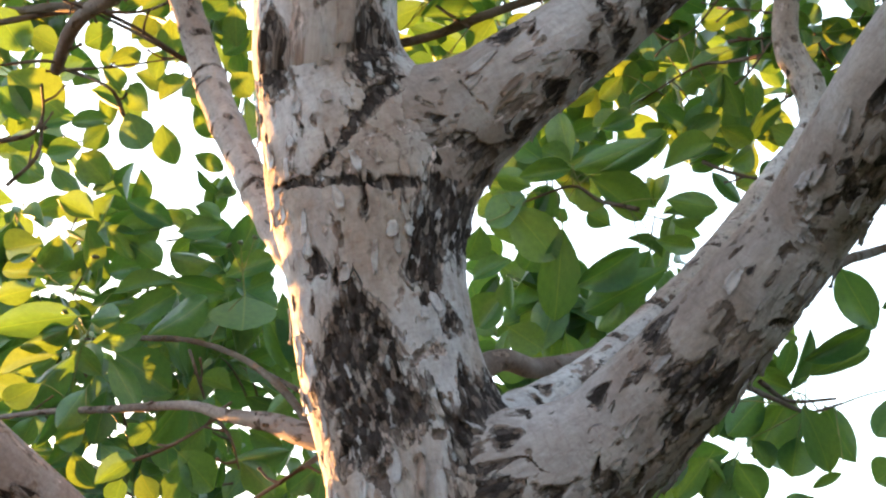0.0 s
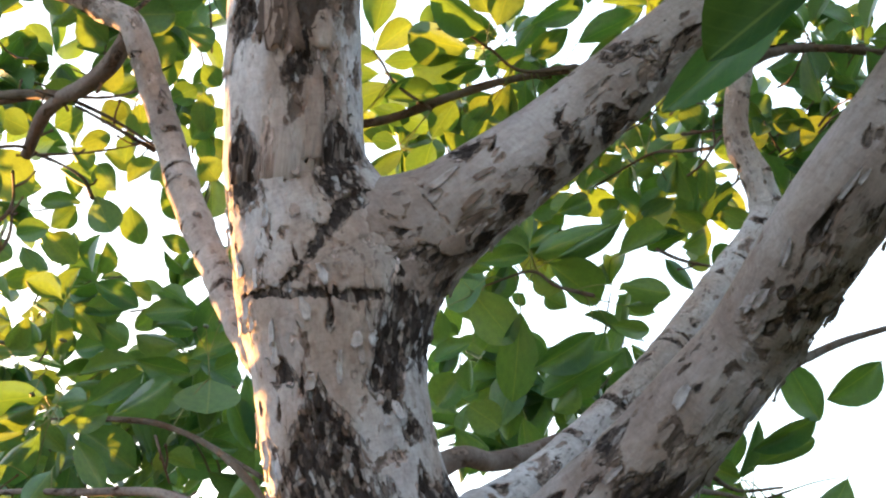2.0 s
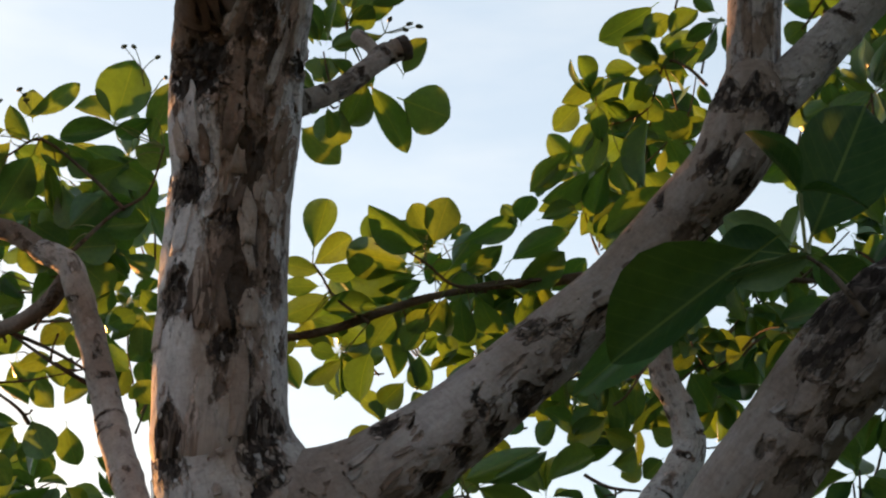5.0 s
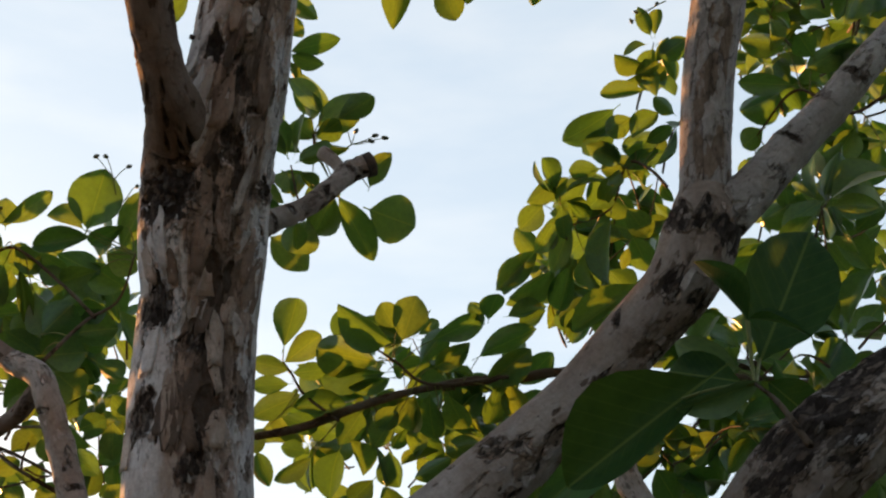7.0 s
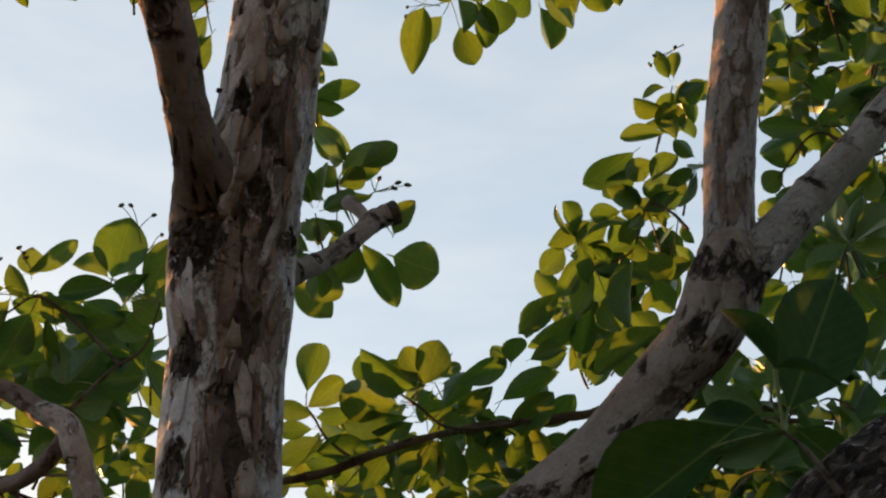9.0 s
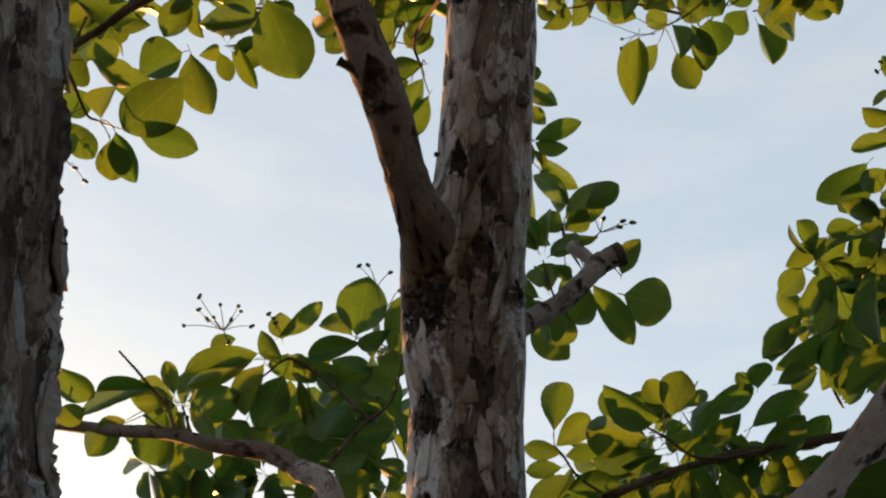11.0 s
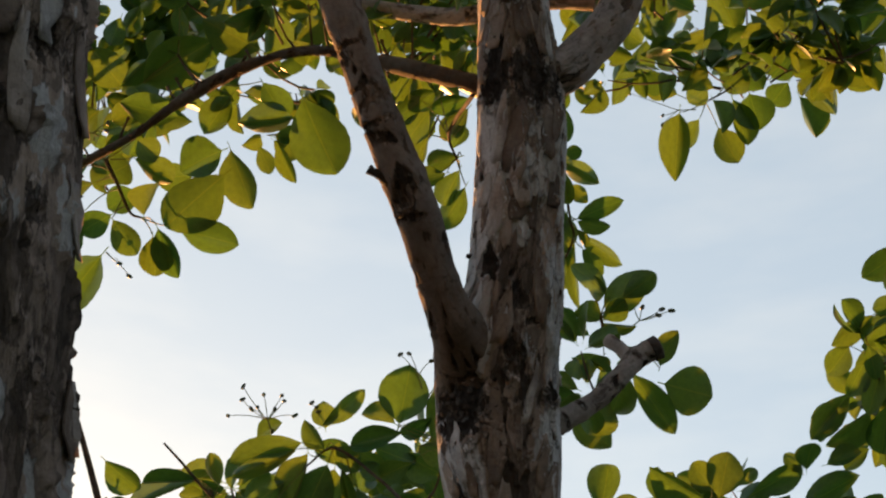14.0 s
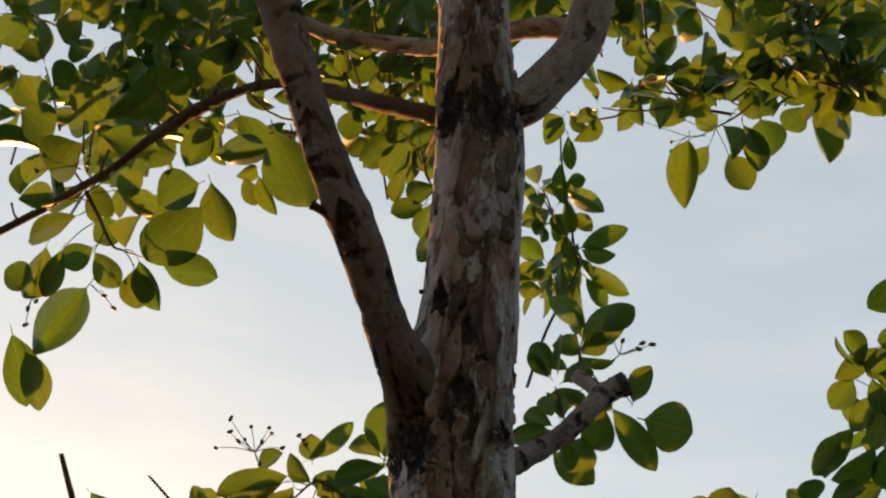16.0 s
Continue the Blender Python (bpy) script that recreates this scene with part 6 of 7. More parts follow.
leafed(twig, [
    (-0.418, 1.804, 3.175, -0.384, 1.740, 3.266, 0.096),
    (-0.428, 1.805, 3.174, -0.494, 1.789, 3.207, 0.043),
    (-0.578, 1.809, 3.187, -0.478, 1.773, 3.229, 0.036),
    (-0.573, 1.812, 3.182, -0.573, 1.783, 3.227, 0.047),
    (-0.399, 1.753, 3.121, -0.498, 1.771, 3.108, 0.046),
    (-0.353, 1.820, 3.141, -0.304, 1.757, 3.230, 0.058),
    (-0.348, 1.796, 3.176, -0.422, 1.822, 3.147, 0.034),
    (-0.508, 1.834, 3.140, -0.462, 1.856, 3.102, 0.036),
    (-0.518, 1.835, 3.141, -0.561, 1.847, 3.128, 0.047),
    (-0.477, 1.830, 2.960, -0.422, 1.797, 3.003, 0.072),
    (-0.441, 1.915, 3.009, -0.357, 1.903, 3.016, 0.064),
    (-0.472, 1.835, 2.916, -0.393, 1.827, 2.918, 0.061)])
leafed(twig, [
    (-0.442, 1.886, 3.054, -0.376, 1.884, 3.047, 0.047),
    (-0.527, 1.915, 3.020, -0.545, 1.856, 3.112, 0.028),
    (-0.472, 1.959, 2.947, -0.422, 1.980, 2.908, 0.069),
    (-0.448, 2.040, 2.821, -0.388, 2.057, 2.788, 0.041),
    (-0.364, 2.004, 2.864, -0.363, 2.044, 2.803, 0.043),
    (-0.496, 2.055, 2.805, -0.517, 2.081, 2.768, 0.036),
    (-0.400, 1.847, 3.106, -0.464, 1.863, 3.090, 0.043),
    (-0.380, 1.828, 3.132, -0.326, 1.842, 3.104, 0.047),
    (-0.398, 1.942, 2.963, -0.344, 1.956, 2.935, 0.043),
    (-0.428, 2.015, 2.857, -0.375, 1.999, 2.873, 0.043),
    (-0.365, 1.975, 2.908, -0.332, 1.996, 2.872, 0.039),
    (-0.559, 1.929, 3.003, -0.516, 1.908, 3.029, 0.054)])
leafed(twig, [
    (-0.561, 1.858, 3.111, -0.581, 1.895, 3.057, 0.054),
    (-0.514, 1.985, 2.913, -0.567, 2.012, 2.878, 0.049),
    (-0.437, 2.074, 2.767, -0.457, 2.099, 2.732, 0.043),
    (-0.373, 2.070, 2.766, -0.340, 2.091, 2.729, 0.047),
    (-0.555, 2.047, 2.824, -0.513, 2.026, 2.850, 0.043),
    (-0.418, 1.978, 2.910, -0.460, 2.005, 2.875, 0.043)])
twig = spray([(-0.376, 1.777, 2.963), (-0.450, 1.800, 3.048), (-0.550, 1.816, 3.135), (-0.609, 1.825, 3.106)])
leafed(twig, [
    (-0.618, 1.797, 3.142, -0.764, 1.795, 3.105, 0.066),
    (-0.628, 1.803, 3.131, -0.755, 1.810, 3.087, 0.036),
    (-0.656, 1.837, 3.078, -0.735, 1.851, 3.038, 0.070),
    (-0.606, 1.812, 3.124, -0.644, 1.868, 3.040, 0.061),
    (-0.570, 1.833, 3.107, -0.626, 1.885, 3.022, 0.072),
    (-0.513, 1.870, 3.072, -0.455, 1.923, 3.017, 0.084),
    (-0.474, 1.918, 3.018, -0.459, 1.965, 2.959, 0.095),
    (-0.550, 1.816, 3.135, -0.509, 1.851, 3.099, 0.045),
    (-0.572, 1.812, 3.134, -0.613, 1.777, 3.170, 0.045),
    (-0.508, 1.844, 3.108, -0.466, 1.865, 3.091, 0.041),
    (-0.491, 1.907, 3.182, -0.414, 1.942, 3.155, 0.058),
    (-0.434, 1.924, 3.174, -0.370, 1.964, 3.138, 0.058)])
leafed(twig, [
    (-0.564, 1.908, 3.007, -0.500, 1.940, 2.981, 0.057),
    (-0.651, 1.879, 3.023, -0.612, 1.920, 2.979, 0.059),
    (-0.694, 1.864, 3.031, -0.654, 1.898, 2.996, 0.057),
    (-0.589, 1.924, 2.979, -0.538, 1.961, 2.944, 0.057),
    (-0.443, 1.979, 3.098, -0.488, 1.963, 3.107, 0.051),
    (-0.401, 2.014, 3.062, -0.449, 2.020, 3.042, 0.058),
    (-0.359, 1.912, 3.057, -0.333, 1.965, 2.994, 0.050),
    (-0.777, 1.882, 2.984, -0.725, 1.914, 2.956, 0.057)])
twig = spray([(-0.718, 1.686, 2.907), (-0.778, 1.777, 3.023), (-0.782, 1.766, 3.037)])
leafed(twig, [
    (-0.765, 1.766, 3.042, -0.776, 1.723, 3.096, 0.031),
    (-0.807, 1.752, 3.050, -0.913, 1.736, 3.042, 0.029),
    (-0.807, 1.752, 3.050, -0.955, 1.766, 2.990, 0.031),
    (-0.794, 1.774, 3.023, -0.843, 1.761, 3.026, 0.031),
    (-0.784, 1.782, 3.014, -0.810, 1.843, 2.926, 0.082),
    (-0.733, 1.779, 3.033, -0.700, 1.832, 2.970, 0.033),
    (-0.873, 1.782, 2.990, -0.938, 1.805, 2.942, 0.060),
    (-0.978, 1.697, 3.077, -0.922, 1.744, 3.028, 0.053),
    (-0.936, 1.751, 3.015, -0.992, 1.754, 2.996, 0.044),
    (-0.862, 1.778, 2.999, -0.917, 1.778, 2.985, 0.033)])
twig = spray([(-0.862, 1.239, 3.447), (-0.855, 1.283, 3.429), (-0.844, 1.338, 3.398), (-0.824, 1.349, 3.390)])
leafed(twig, [
    (-0.754, 1.376, 3.375, -0.647, 1.417, 3.355, 0.057),
    (-0.652, 1.302, 3.429, -0.768, 1.337, 3.356, 0.102),
    (-0.638, 1.245, 3.438, -0.713, 1.247, 3.414, 0.073),
    (-0.645, 1.303, 3.492, -0.616, 1.381, 3.407, 0.070),
    (-0.807, 1.376, 3.362, -0.812, 1.422, 3.305, 0.061),
    (-0.795, 1.368, 3.374, -0.764, 1.433, 3.304, 0.049),
    (-0.876, 1.341, 3.384, -0.837, 1.391, 3.336, 0.051),
    (-0.940, 1.437, 3.380, -1.050, 1.493, 3.283, 0.081),
    (-1.071, 1.491, 3.280, -1.045, 1.566, 3.196, 0.054),
    (-0.818, 1.346, 3.394, -0.801, 1.308, 3.445, 0.061),
    (-0.823, 1.277, 3.475, -0.760, 1.319, 3.443, 0.046),
    (-0.878, 1.287, 3.450, -0.831, 1.281, 3.469, 0.061)])
leafed(twig, [
    (-0.905, 1.291, 3.437, -1.018, 1.298, 3.399, 0.051),
    (-0.968, 1.316, 3.390, -1.016, 1.366, 3.318, 0.061),
    (-0.938, 1.326, 3.387, -0.979, 1.373, 3.319, 0.040),
    (-0.880, 1.334, 3.392, -0.942, 1.342, 3.366, 0.049),
    (-0.814, 1.256, 3.504, -0.787, 1.289, 3.471, 0.061),
    (-0.737, 1.244, 3.539, -0.840, 1.206, 3.556, 0.057),
    (-1.002, 1.357, 3.332, -1.050, 1.327, 3.355, 0.063),
    (-1.114, 1.494, 3.328, -1.096, 1.583, 3.226, 0.066),
    (-0.874, 1.400, 3.505, -0.932, 1.410, 3.478, 0.055),
    (-0.762, 1.401, 3.533, -0.829, 1.395, 3.523, 0.055),
    (-0.944, 1.267, 3.456, -1.005, 1.248, 3.463, 0.053)])
twig = spray([(-0.584, 1.096, 3.472), (-0.645, 1.136, 3.503), (-0.690, 1.153, 3.565), (-0.713, 1.153, 3.607)])
leafed(twig, [
    (-0.456, 1.148, 3.444, -0.419, 1.242, 3.341, 0.094),
    (-0.494, 1.205, 3.460, -0.596, 1.194, 3.446, 0.050),
    (-0.889, 1.221, 3.557, -0.965, 1.241, 3.513, 0.087),
    (-0.892, 1.142, 3.652, -0.841, 1.201, 3.595, 0.070),
    (-0.800, 1.205, 3.601, -0.666, 1.182, 3.663, 0.085),
    (-0.549, 1.144, 3.582, -0.645, 1.089, 3.623, 0.067),
    (-0.621, 1.318, 3.909, -0.629, 1.397, 3.812, 0.070),
    (-0.843, 1.200, 3.595, -0.790, 1.179, 3.635, 0.036),
    (-0.894, 1.182, 3.602, -0.957, 1.173, 3.596, 0.032),
    (-0.784, 1.174, 3.642, -0.753, 1.152, 3.677, 0.038),
    (-0.642, 1.254, 3.584, -0.698, 1.285, 3.532, 0.057),
    (-0.550, 1.183, 3.535, -0.519, 1.230, 3.487, 0.055)])
leafed(twig, [
    (-0.791, 1.114, 3.712, -0.818, 1.148, 3.664, 0.034),
    (-0.829, 1.120, 3.694, -0.856, 1.150, 3.651, 0.038),
    (-0.930, 1.141, 3.642, -0.884, 1.123, 3.676, 0.053),
    (-0.718, 1.129, 3.714, -0.714, 1.169, 3.667, 0.038),
    (-0.563, 1.328, 3.517, -0.539, 1.378, 3.463, 0.030),
    (-0.997, 1.158, 3.604, -0.938, 1.202, 3.567, 0.079),
    (-0.990, 1.115, 3.657, -0.962, 1.156, 3.615, 0.068),
    (-0.539, 1.404, 3.590, -0.587, 1.422, 3.555, 0.033),
    (-0.627, 1.393, 3.580, -0.611, 1.432, 3.537, 0.033),
    (-0.656, 1.302, 3.681, -0.694, 1.330, 3.638, 0.044),
    (-0.868, 1.092, 3.718, -0.917, 1.068, 3.733, 0.064),
    (-0.945, 1.104, 3.683, -0.984, 1.082, 3.698, 0.053)])
leafed(twig, [
    (-0.763, 1.113, 3.721, -0.707, 1.097, 3.755, 0.064),
    (-0.741, 1.260, 3.867, -0.691, 1.240, 3.904, 0.069),
    (-0.862, 1.120, 3.685, -0.889, 1.094, 3.709, 0.053),
    (-0.557, 1.341, 3.819, -0.507, 1.322, 3.856, 0.069),
    (-0.682, 1.332, 3.955, -0.607, 1.316, 3.994, 0.071),
    (-0.813, 1.089, 3.736, -0.827, 1.045, 3.785, 0.064),
    (-0.905, 1.057, 3.750, -0.952, 1.020, 3.781, 0.064),
    (-0.687, 1.108, 3.747, -0.734, 1.064, 3.787, 0.064),
    (-0.621, 1.100, 3.774, -0.554, 1.086, 3.808, 0.064),
    (-0.480, 1.156, 3.745, -0.516, 1.115, 3.785, 0.064),
    (-0.968, 1.051, 3.740, -1.025, 1.067, 3.705, 0.064)])
twig = spray([(-0.145, 1.095, 3.353), (-0.220, 1.269, 3.441), (-0.219, 1.339, 3.437)])
leafed(twig, [
    (-0.277, 1.273, 3.532, -0.346, 1.291, 3.492, 0.039),
    (-0.264, 1.288, 3.517, -0.312, 1.317, 3.470, 0.043),
    (-0.269, 1.317, 3.481, -0.294, 1.351, 3.433, 0.033),
    (-0.217, 1.351, 3.455, -0.281, 1.349, 3.439, 0.039),
    (-0.246, 1.365, 3.430, -0.310, 1.366, 3.412, 0.041),
    (-0.220, 1.367, 3.435, -0.258, 1.400, 3.385, 0.043),
    (-0.213, 1.388, 3.411, -0.264, 1.425, 3.353, 0.045),
    (-0.193, 1.299, 3.523, -0.246, 1.326, 3.477, 0.043),
    (-0.191, 1.287, 3.539, -0.259, 1.286, 3.521, 0.035),
    (-0.245, 1.269, 3.545, -0.309, 1.274, 3.523, 0.037),
    (-0.201, 1.318, 3.499, -0.226, 1.339, 3.466, 0.037),
    (-0.349, 1.342, 3.715, -0.398, 1.368, 3.671, 0.049)])
leafed(twig, [
    (-0.292, 1.332, 3.742, -0.343, 1.308, 3.758, 0.055),
    (-0.260, 1.346, 3.734, -0.287, 1.305, 3.776, 0.051),
    (-0.363, 1.290, 3.774, -0.390, 1.320, 3.731, 0.055),
    (-0.313, 1.257, 3.827, -0.360, 1.276, 3.792, 0.066),
    (-0.238, 1.279, 3.820, -0.285, 1.291, 3.794, 0.066),
    (-0.224, 1.332, 3.761, -0.261, 1.353, 3.726, 0.049),
    (-0.396, 1.354, 3.688, -0.424, 1.384, 3.645, 0.049),
    (-0.330, 1.360, 3.698, -0.356, 1.383, 3.664, 0.044),
    (-0.411, 1.304, 3.902, -0.451, 1.333, 3.857, 0.069)])
twig = spray([(0.581, 1.969, 4.321), (0.455, 2.015, 4.312), (0.348, 2.053, 4.237), (0.259, 2.067, 4.196)])
leafed(twig, [
    (0.111, 1.960, 4.286, 0.049, 2.021, 4.196, 0.048),
    (0.144, 1.939, 4.320, 0.112, 1.998, 4.240, 0.063),
    (0.206, 2.038, 4.217, 0.135, 2.001, 4.243, 0.066),
    (0.208, 2.071, 4.178, 0.178, 2.164, 4.059, 0.071),
    (0.255, 2.090, 4.169, 0.213, 2.129, 4.110, 0.051),
    (0.302, 2.113, 4.153, 0.342, 2.181, 4.082, 0.071),
    (0.388, 2.075, 4.222, 0.406, 2.136, 4.154, 0.094),
    (0.560, 2.036, 4.314, 0.571, 2.152, 4.178, 0.088),
    (0.512, 2.105, 4.220, 0.545, 2.175, 4.144, 0.074),
    (0.617, 2.039, 4.327, 0.694, 2.132, 4.235, 0.083),
    (0.742, 2.027, 4.374, 0.777, 2.083, 4.317, 0.048),
    (0.327, 1.879, 4.440, 0.372, 1.954, 4.362, 0.091)])
leafed(twig, [
    (0.419, 1.976, 4.349, 0.328, 1.981, 4.319, 0.077),
    (0.261, 1.971, 4.312, 0.179, 1.979, 4.281, 0.057),
    (0.322, 1.952, 4.352, 0.213, 1.945, 4.332, 0.063),
    (0.271, 1.996, 4.285, 0.228, 2.030, 4.233, 0.060),
    (0.344, 1.993, 4.309, 0.322, 2.036, 4.251, 0.063),
    (0.475, 2.028, 4.301, 0.405, 2.057, 4.249, 0.074),
    (0.556, 2.017, 4.336, 0.529, 2.050, 4.289, 0.048),
    (0.683, 2.034, 4.351, 0.616, 2.002, 4.371, 0.063),
    (0.753, 2.048, 4.352, 0.677, 1.986, 4.405, 0.077),
    (0.075, 1.874, 4.379, 0.130, 1.909, 4.351, 0.063),
    (0.284, 2.045, 4.230, 0.232, 2.058, 4.200, 0.054),
    (0.295, 2.066, 4.208, 0.322, 2.123, 4.146, 0.063)])
leafed(twig, [
    (0.344, 2.075, 4.210, 0.367, 2.155, 4.120, 0.057),
    (0.401, 1.995, 4.321, 0.447, 1.977, 4.355, 0.071),
    (0.477, 1.974, 4.367, 0.528, 2.012, 4.335, 0.071),
    (0.448, 2.060, 4.256, 0.494, 2.041, 4.291, 0.066),
    (0.381, 2.028, 4.277, 0.417, 2.072, 4.233, 0.063),
    (0.335, 2.046, 4.242, 0.392, 2.048, 4.255, 0.063),
    (0.270, 1.914, 4.384, 0.204, 1.882, 4.404, 0.085),
    (0.467, 1.944, 4.400, 0.416, 1.906, 4.432, 0.085),
    (0.593, 1.970, 4.403, 0.542, 1.932, 4.435, 0.091),
    (0.709, 1.965, 4.439, 0.638, 1.960, 4.426, 0.085),
    (0.198, 1.918, 4.360, 0.145, 1.889, 4.380, 0.077),
    (0.790, 2.000, 4.419, 0.737, 1.971, 4.440, 0.085)])
leafed(twig, [
    (0.133, 2.046, 4.426, 0.092, 2.018, 4.448, 0.065),
    (0.562, 2.094, 4.483, 0.630, 2.136, 4.451, 0.074),
    (0.306, 2.090, 4.419, 0.376, 2.123, 4.398, 0.074),
    (0.501, 2.187, 4.355, 0.451, 2.215, 4.308, 0.068),
    (0.608, 2.180, 4.393, 0.565, 2.162, 4.403, 0.060)])
twig = spray([(0.318, 2.049, 4.228), (0.181, 2.006, 4.248), (0.085, 1.936, 4.232)])
leafed(twig, [
    (0.115, 1.925, 4.255, 0.043, 1.983, 4.157, 0.051),
    (0.088, 1.920, 4.254, 0.060, 1.961, 4.191, 0.051),
    (0.179, 1.970, 4.211, 0.129, 1.974, 4.193, 0.062)])

# ---- berries ----
fruit((-0.686, 1.802, 3.184), [(-0.733, 1.742, 3.252), (-0.737, 1.757, 3.231), (-0.721, 1.771, 3.216), (-0.768, 1.771, 3.204), (-0.693, 1.759, 3.240), (-0.657, 1.767, 3.239), (-0.653, 1.774, 3.230), (-0.674, 1.781, 3.216), (-0.635, 1.796, 3.207), (-0.683, 1.806, 3.180), (-0.708, 1.772, 3.219)])
fruit((-0.578, 1.819, 3.191), [(-0.599, 1.787, 3.228), (-0.590, 1.794, 3.221), (-0.587, 1.800, 3.214)])
fruit((-0.362, 1.748, 3.214), [(-0.400, 1.711, 3.275), (-0.382, 1.710, 3.275), (-0.338, 1.718, 3.258)])
fruit((-0.351, 1.757, 3.200), [(-0.322, 1.737, 3.226)])
fruit((0.061, 1.570, 3.191), [(0.069, 1.543, 3.231), (0.086, 1.549, 3.220), (0.120, 1.551, 3.213), (0.137, 1.552, 3.209), (0.113, 1.557, 3.205)])
fruit((0.771, 1.799, 3.806), [(0.696, 1.829, 3.770), (0.705, 1.817, 3.787), (0.751, 1.804, 3.801)])
fruit((-0.924, 1.427, 3.380), [(-0.886, 1.464, 3.346), (-0.902, 1.445, 3.364)])
fruit((0.251, 2.072, 4.188), [(0.089, 2.013, 4.216), (0.166, 2.065, 4.174), (0.163, 2.079, 4.156)])
fruit((-0.872, 1.218, 3.486), [(-0.854, 1.206, 3.506), (-0.858, 1.214, 3.494), (-0.954, 1.203, 3.482), (-0.936, 1.189, 3.504)])
fruit((-1.036, 1.406, 3.375), [(-1.051, 1.431, 3.341), (-1.034, 1.426, 3.352), (-1.060, 1.450, 3.316)])
fruit((-0.594, 2.050, 2.304), [(-0.669, 2.018, 2.377), (-0.568, 2.016, 2.381), (-0.618, 2.053, 2.298)])
fruit((-0.329, 2.088, 2.344), [(-0.335, 2.054, 2.423), (-0.310, 2.050, 2.431), (-0.355, 2.056, 2.418)])


# ---- dense foliage farther off: centre, half sizes, count, leaf length ----
CLUMPS_A = [
    (-0.79, 2.63, 2.59, 0.16, 0.25, 0.12, 46, 0.100),
    (-0.48, 2.64, 2.57, 0.15, 0.25, 0.10, 43, 0.100),
    (-0.75, 2.66, 2.27, 0.16, 0.25, 0.16, 64, 0.100),
    (-0.42, 2.66, 2.28, 0.16, 0.25, 0.18, 64, 0.100),
    (-0.89, 2.62, 3.12, 0.12, 0.25, 0.15, 12, 0.100),
    (-0.68, 2.60, 3.17, 0.10, 0.25, 0.09, 14, 0.100),
    (-0.45, 2.50, 3.03, 0.05, 0.20, 0.16, 10, 0.090),
    (0.23, 2.72, 2.52, 0.14, 0.20, 0.12, 61, 0.110),
    (0.18, 2.61, 2.78, 0.09, 0.20, 0.16, 24, 0.110),
    (0.54, 2.69, 3.09, 0.22, 0.20, 0.14, 50, 0.100),
    (0.45, 2.61, 2.65, 0.11, 0.15, 0.14, 14, 0.100),
]
CLUMPS_B = [
    (0.89, 2.60, 3.07, 0.12, 0.20, 0.18, 22, 0.100),
    (0.51, 2.41, 2.12, 0.09, 0.15, 0.07, 21, 0.100),
    (0.62, 2.58, 2.48, 0.13, 0.15, 0.06, 18, 0.100),
    (0.21, 2.60, 3.21, 0.24, 0.12, 0.14, 26, 0.100),
    (0.71, 2.52, 3.44, 0.12, 0.18, 0.19, 26, 0.100),
    (0.99, 2.37, 3.19, 0.16, 0.20, 0.23, 34, 0.100),
    (0.63, 2.57, 2.85, 0.11, 0.20, 0.08, 14, 0.100),
    (0.72, 2.34, 3.54, 0.14, 0.15, 0.19, 22, 0.100),
    (1.14, 2.06, 3.55, 0.16, 0.25, 0.34, 30, 0.100),
    (0.20, 2.61, 3.21, 0.22, 0.15, 0.11, 20, 0.100),
    (0.82, 2.25, 2.94, 0.15, 0.25, 0.13, 34, 0.100),
]
CLUMPS_C = [
    (0.99, 1.73, 2.88, 0.06, 0.20, 0.07, 10, 0.100),
    (-0.52, 2.17, 3.23, 0.12, 0.15, 0.13, 16, 0.100),
    (-0.46, 2.37, 3.01, 0.07, 0.20, 0.16, 6, 0.090),
    (-0.54, 2.16, 3.17, 0.17, 0.15, 0.13, 26, 0.100),
    (-0.91, 2.14, 3.09, 0.20, 0.15, 0.06, 12, 0.100),
    (0.29, 2.56, 3.28, 0.29, 0.10, 0.10, 20, 0.100),
    (-0.91, 1.35, 4.19, 0.31, 0.30, 0.17, 46, 0.100),
    (-0.96, 1.48, 3.78, 0.18, 0.15, 0.12, 20, 0.100),
    (-0.36, 1.45, 4.14, 0.12, 0.25, 0.20, 26, 0.100),
    (0.51, 2.11, 4.76, 0.37, 0.20, 0.24, 50, 0.100),
    (0.04, 1.58, 4.33, 0.13, 0.30, 0.21, 20, 0.100),
]
CLUMPS_D = [
    (-1.44, 1.35, 3.89, 0.23, 0.30, 0.43, 40, 0.100),
    (-0.17, 1.39, 4.50, 0.44, 0.40, 0.16, 50, 0.100),
    (-0.69, 2.82, 2.79, 0.34, 0.20, 0.09, 50, 0.100),
    (-0.68, 3.09, 2.42, 0.38, 0.20, 0.19, 60, 0.110),
    (0.30, 2.99, 2.66, 0.18, 0.20, 0.14, 40, 0.110),
    (-0.95, 2.77, 3.14, 0.09, 0.20, 0.10, 14, 0.110),
    (1.21, 2.34, 3.39, 0.16, 0.20, 0.25, 40, 0.110),
    (0.72, 2.60, 3.24, 0.10, 0.20, 0.14, 24, 0.100),
    (-1.02, 1.50, 4.29, 0.35, 0.20, 0.14, 60, 0.120),
    (-1.12, 1.63, 4.03, 0.20, 0.15, 0.18, 40, 0.110),
    (-0.42, 1.54, 4.24, 0.17, 0.20, 0.12, 40, 0.110),
]
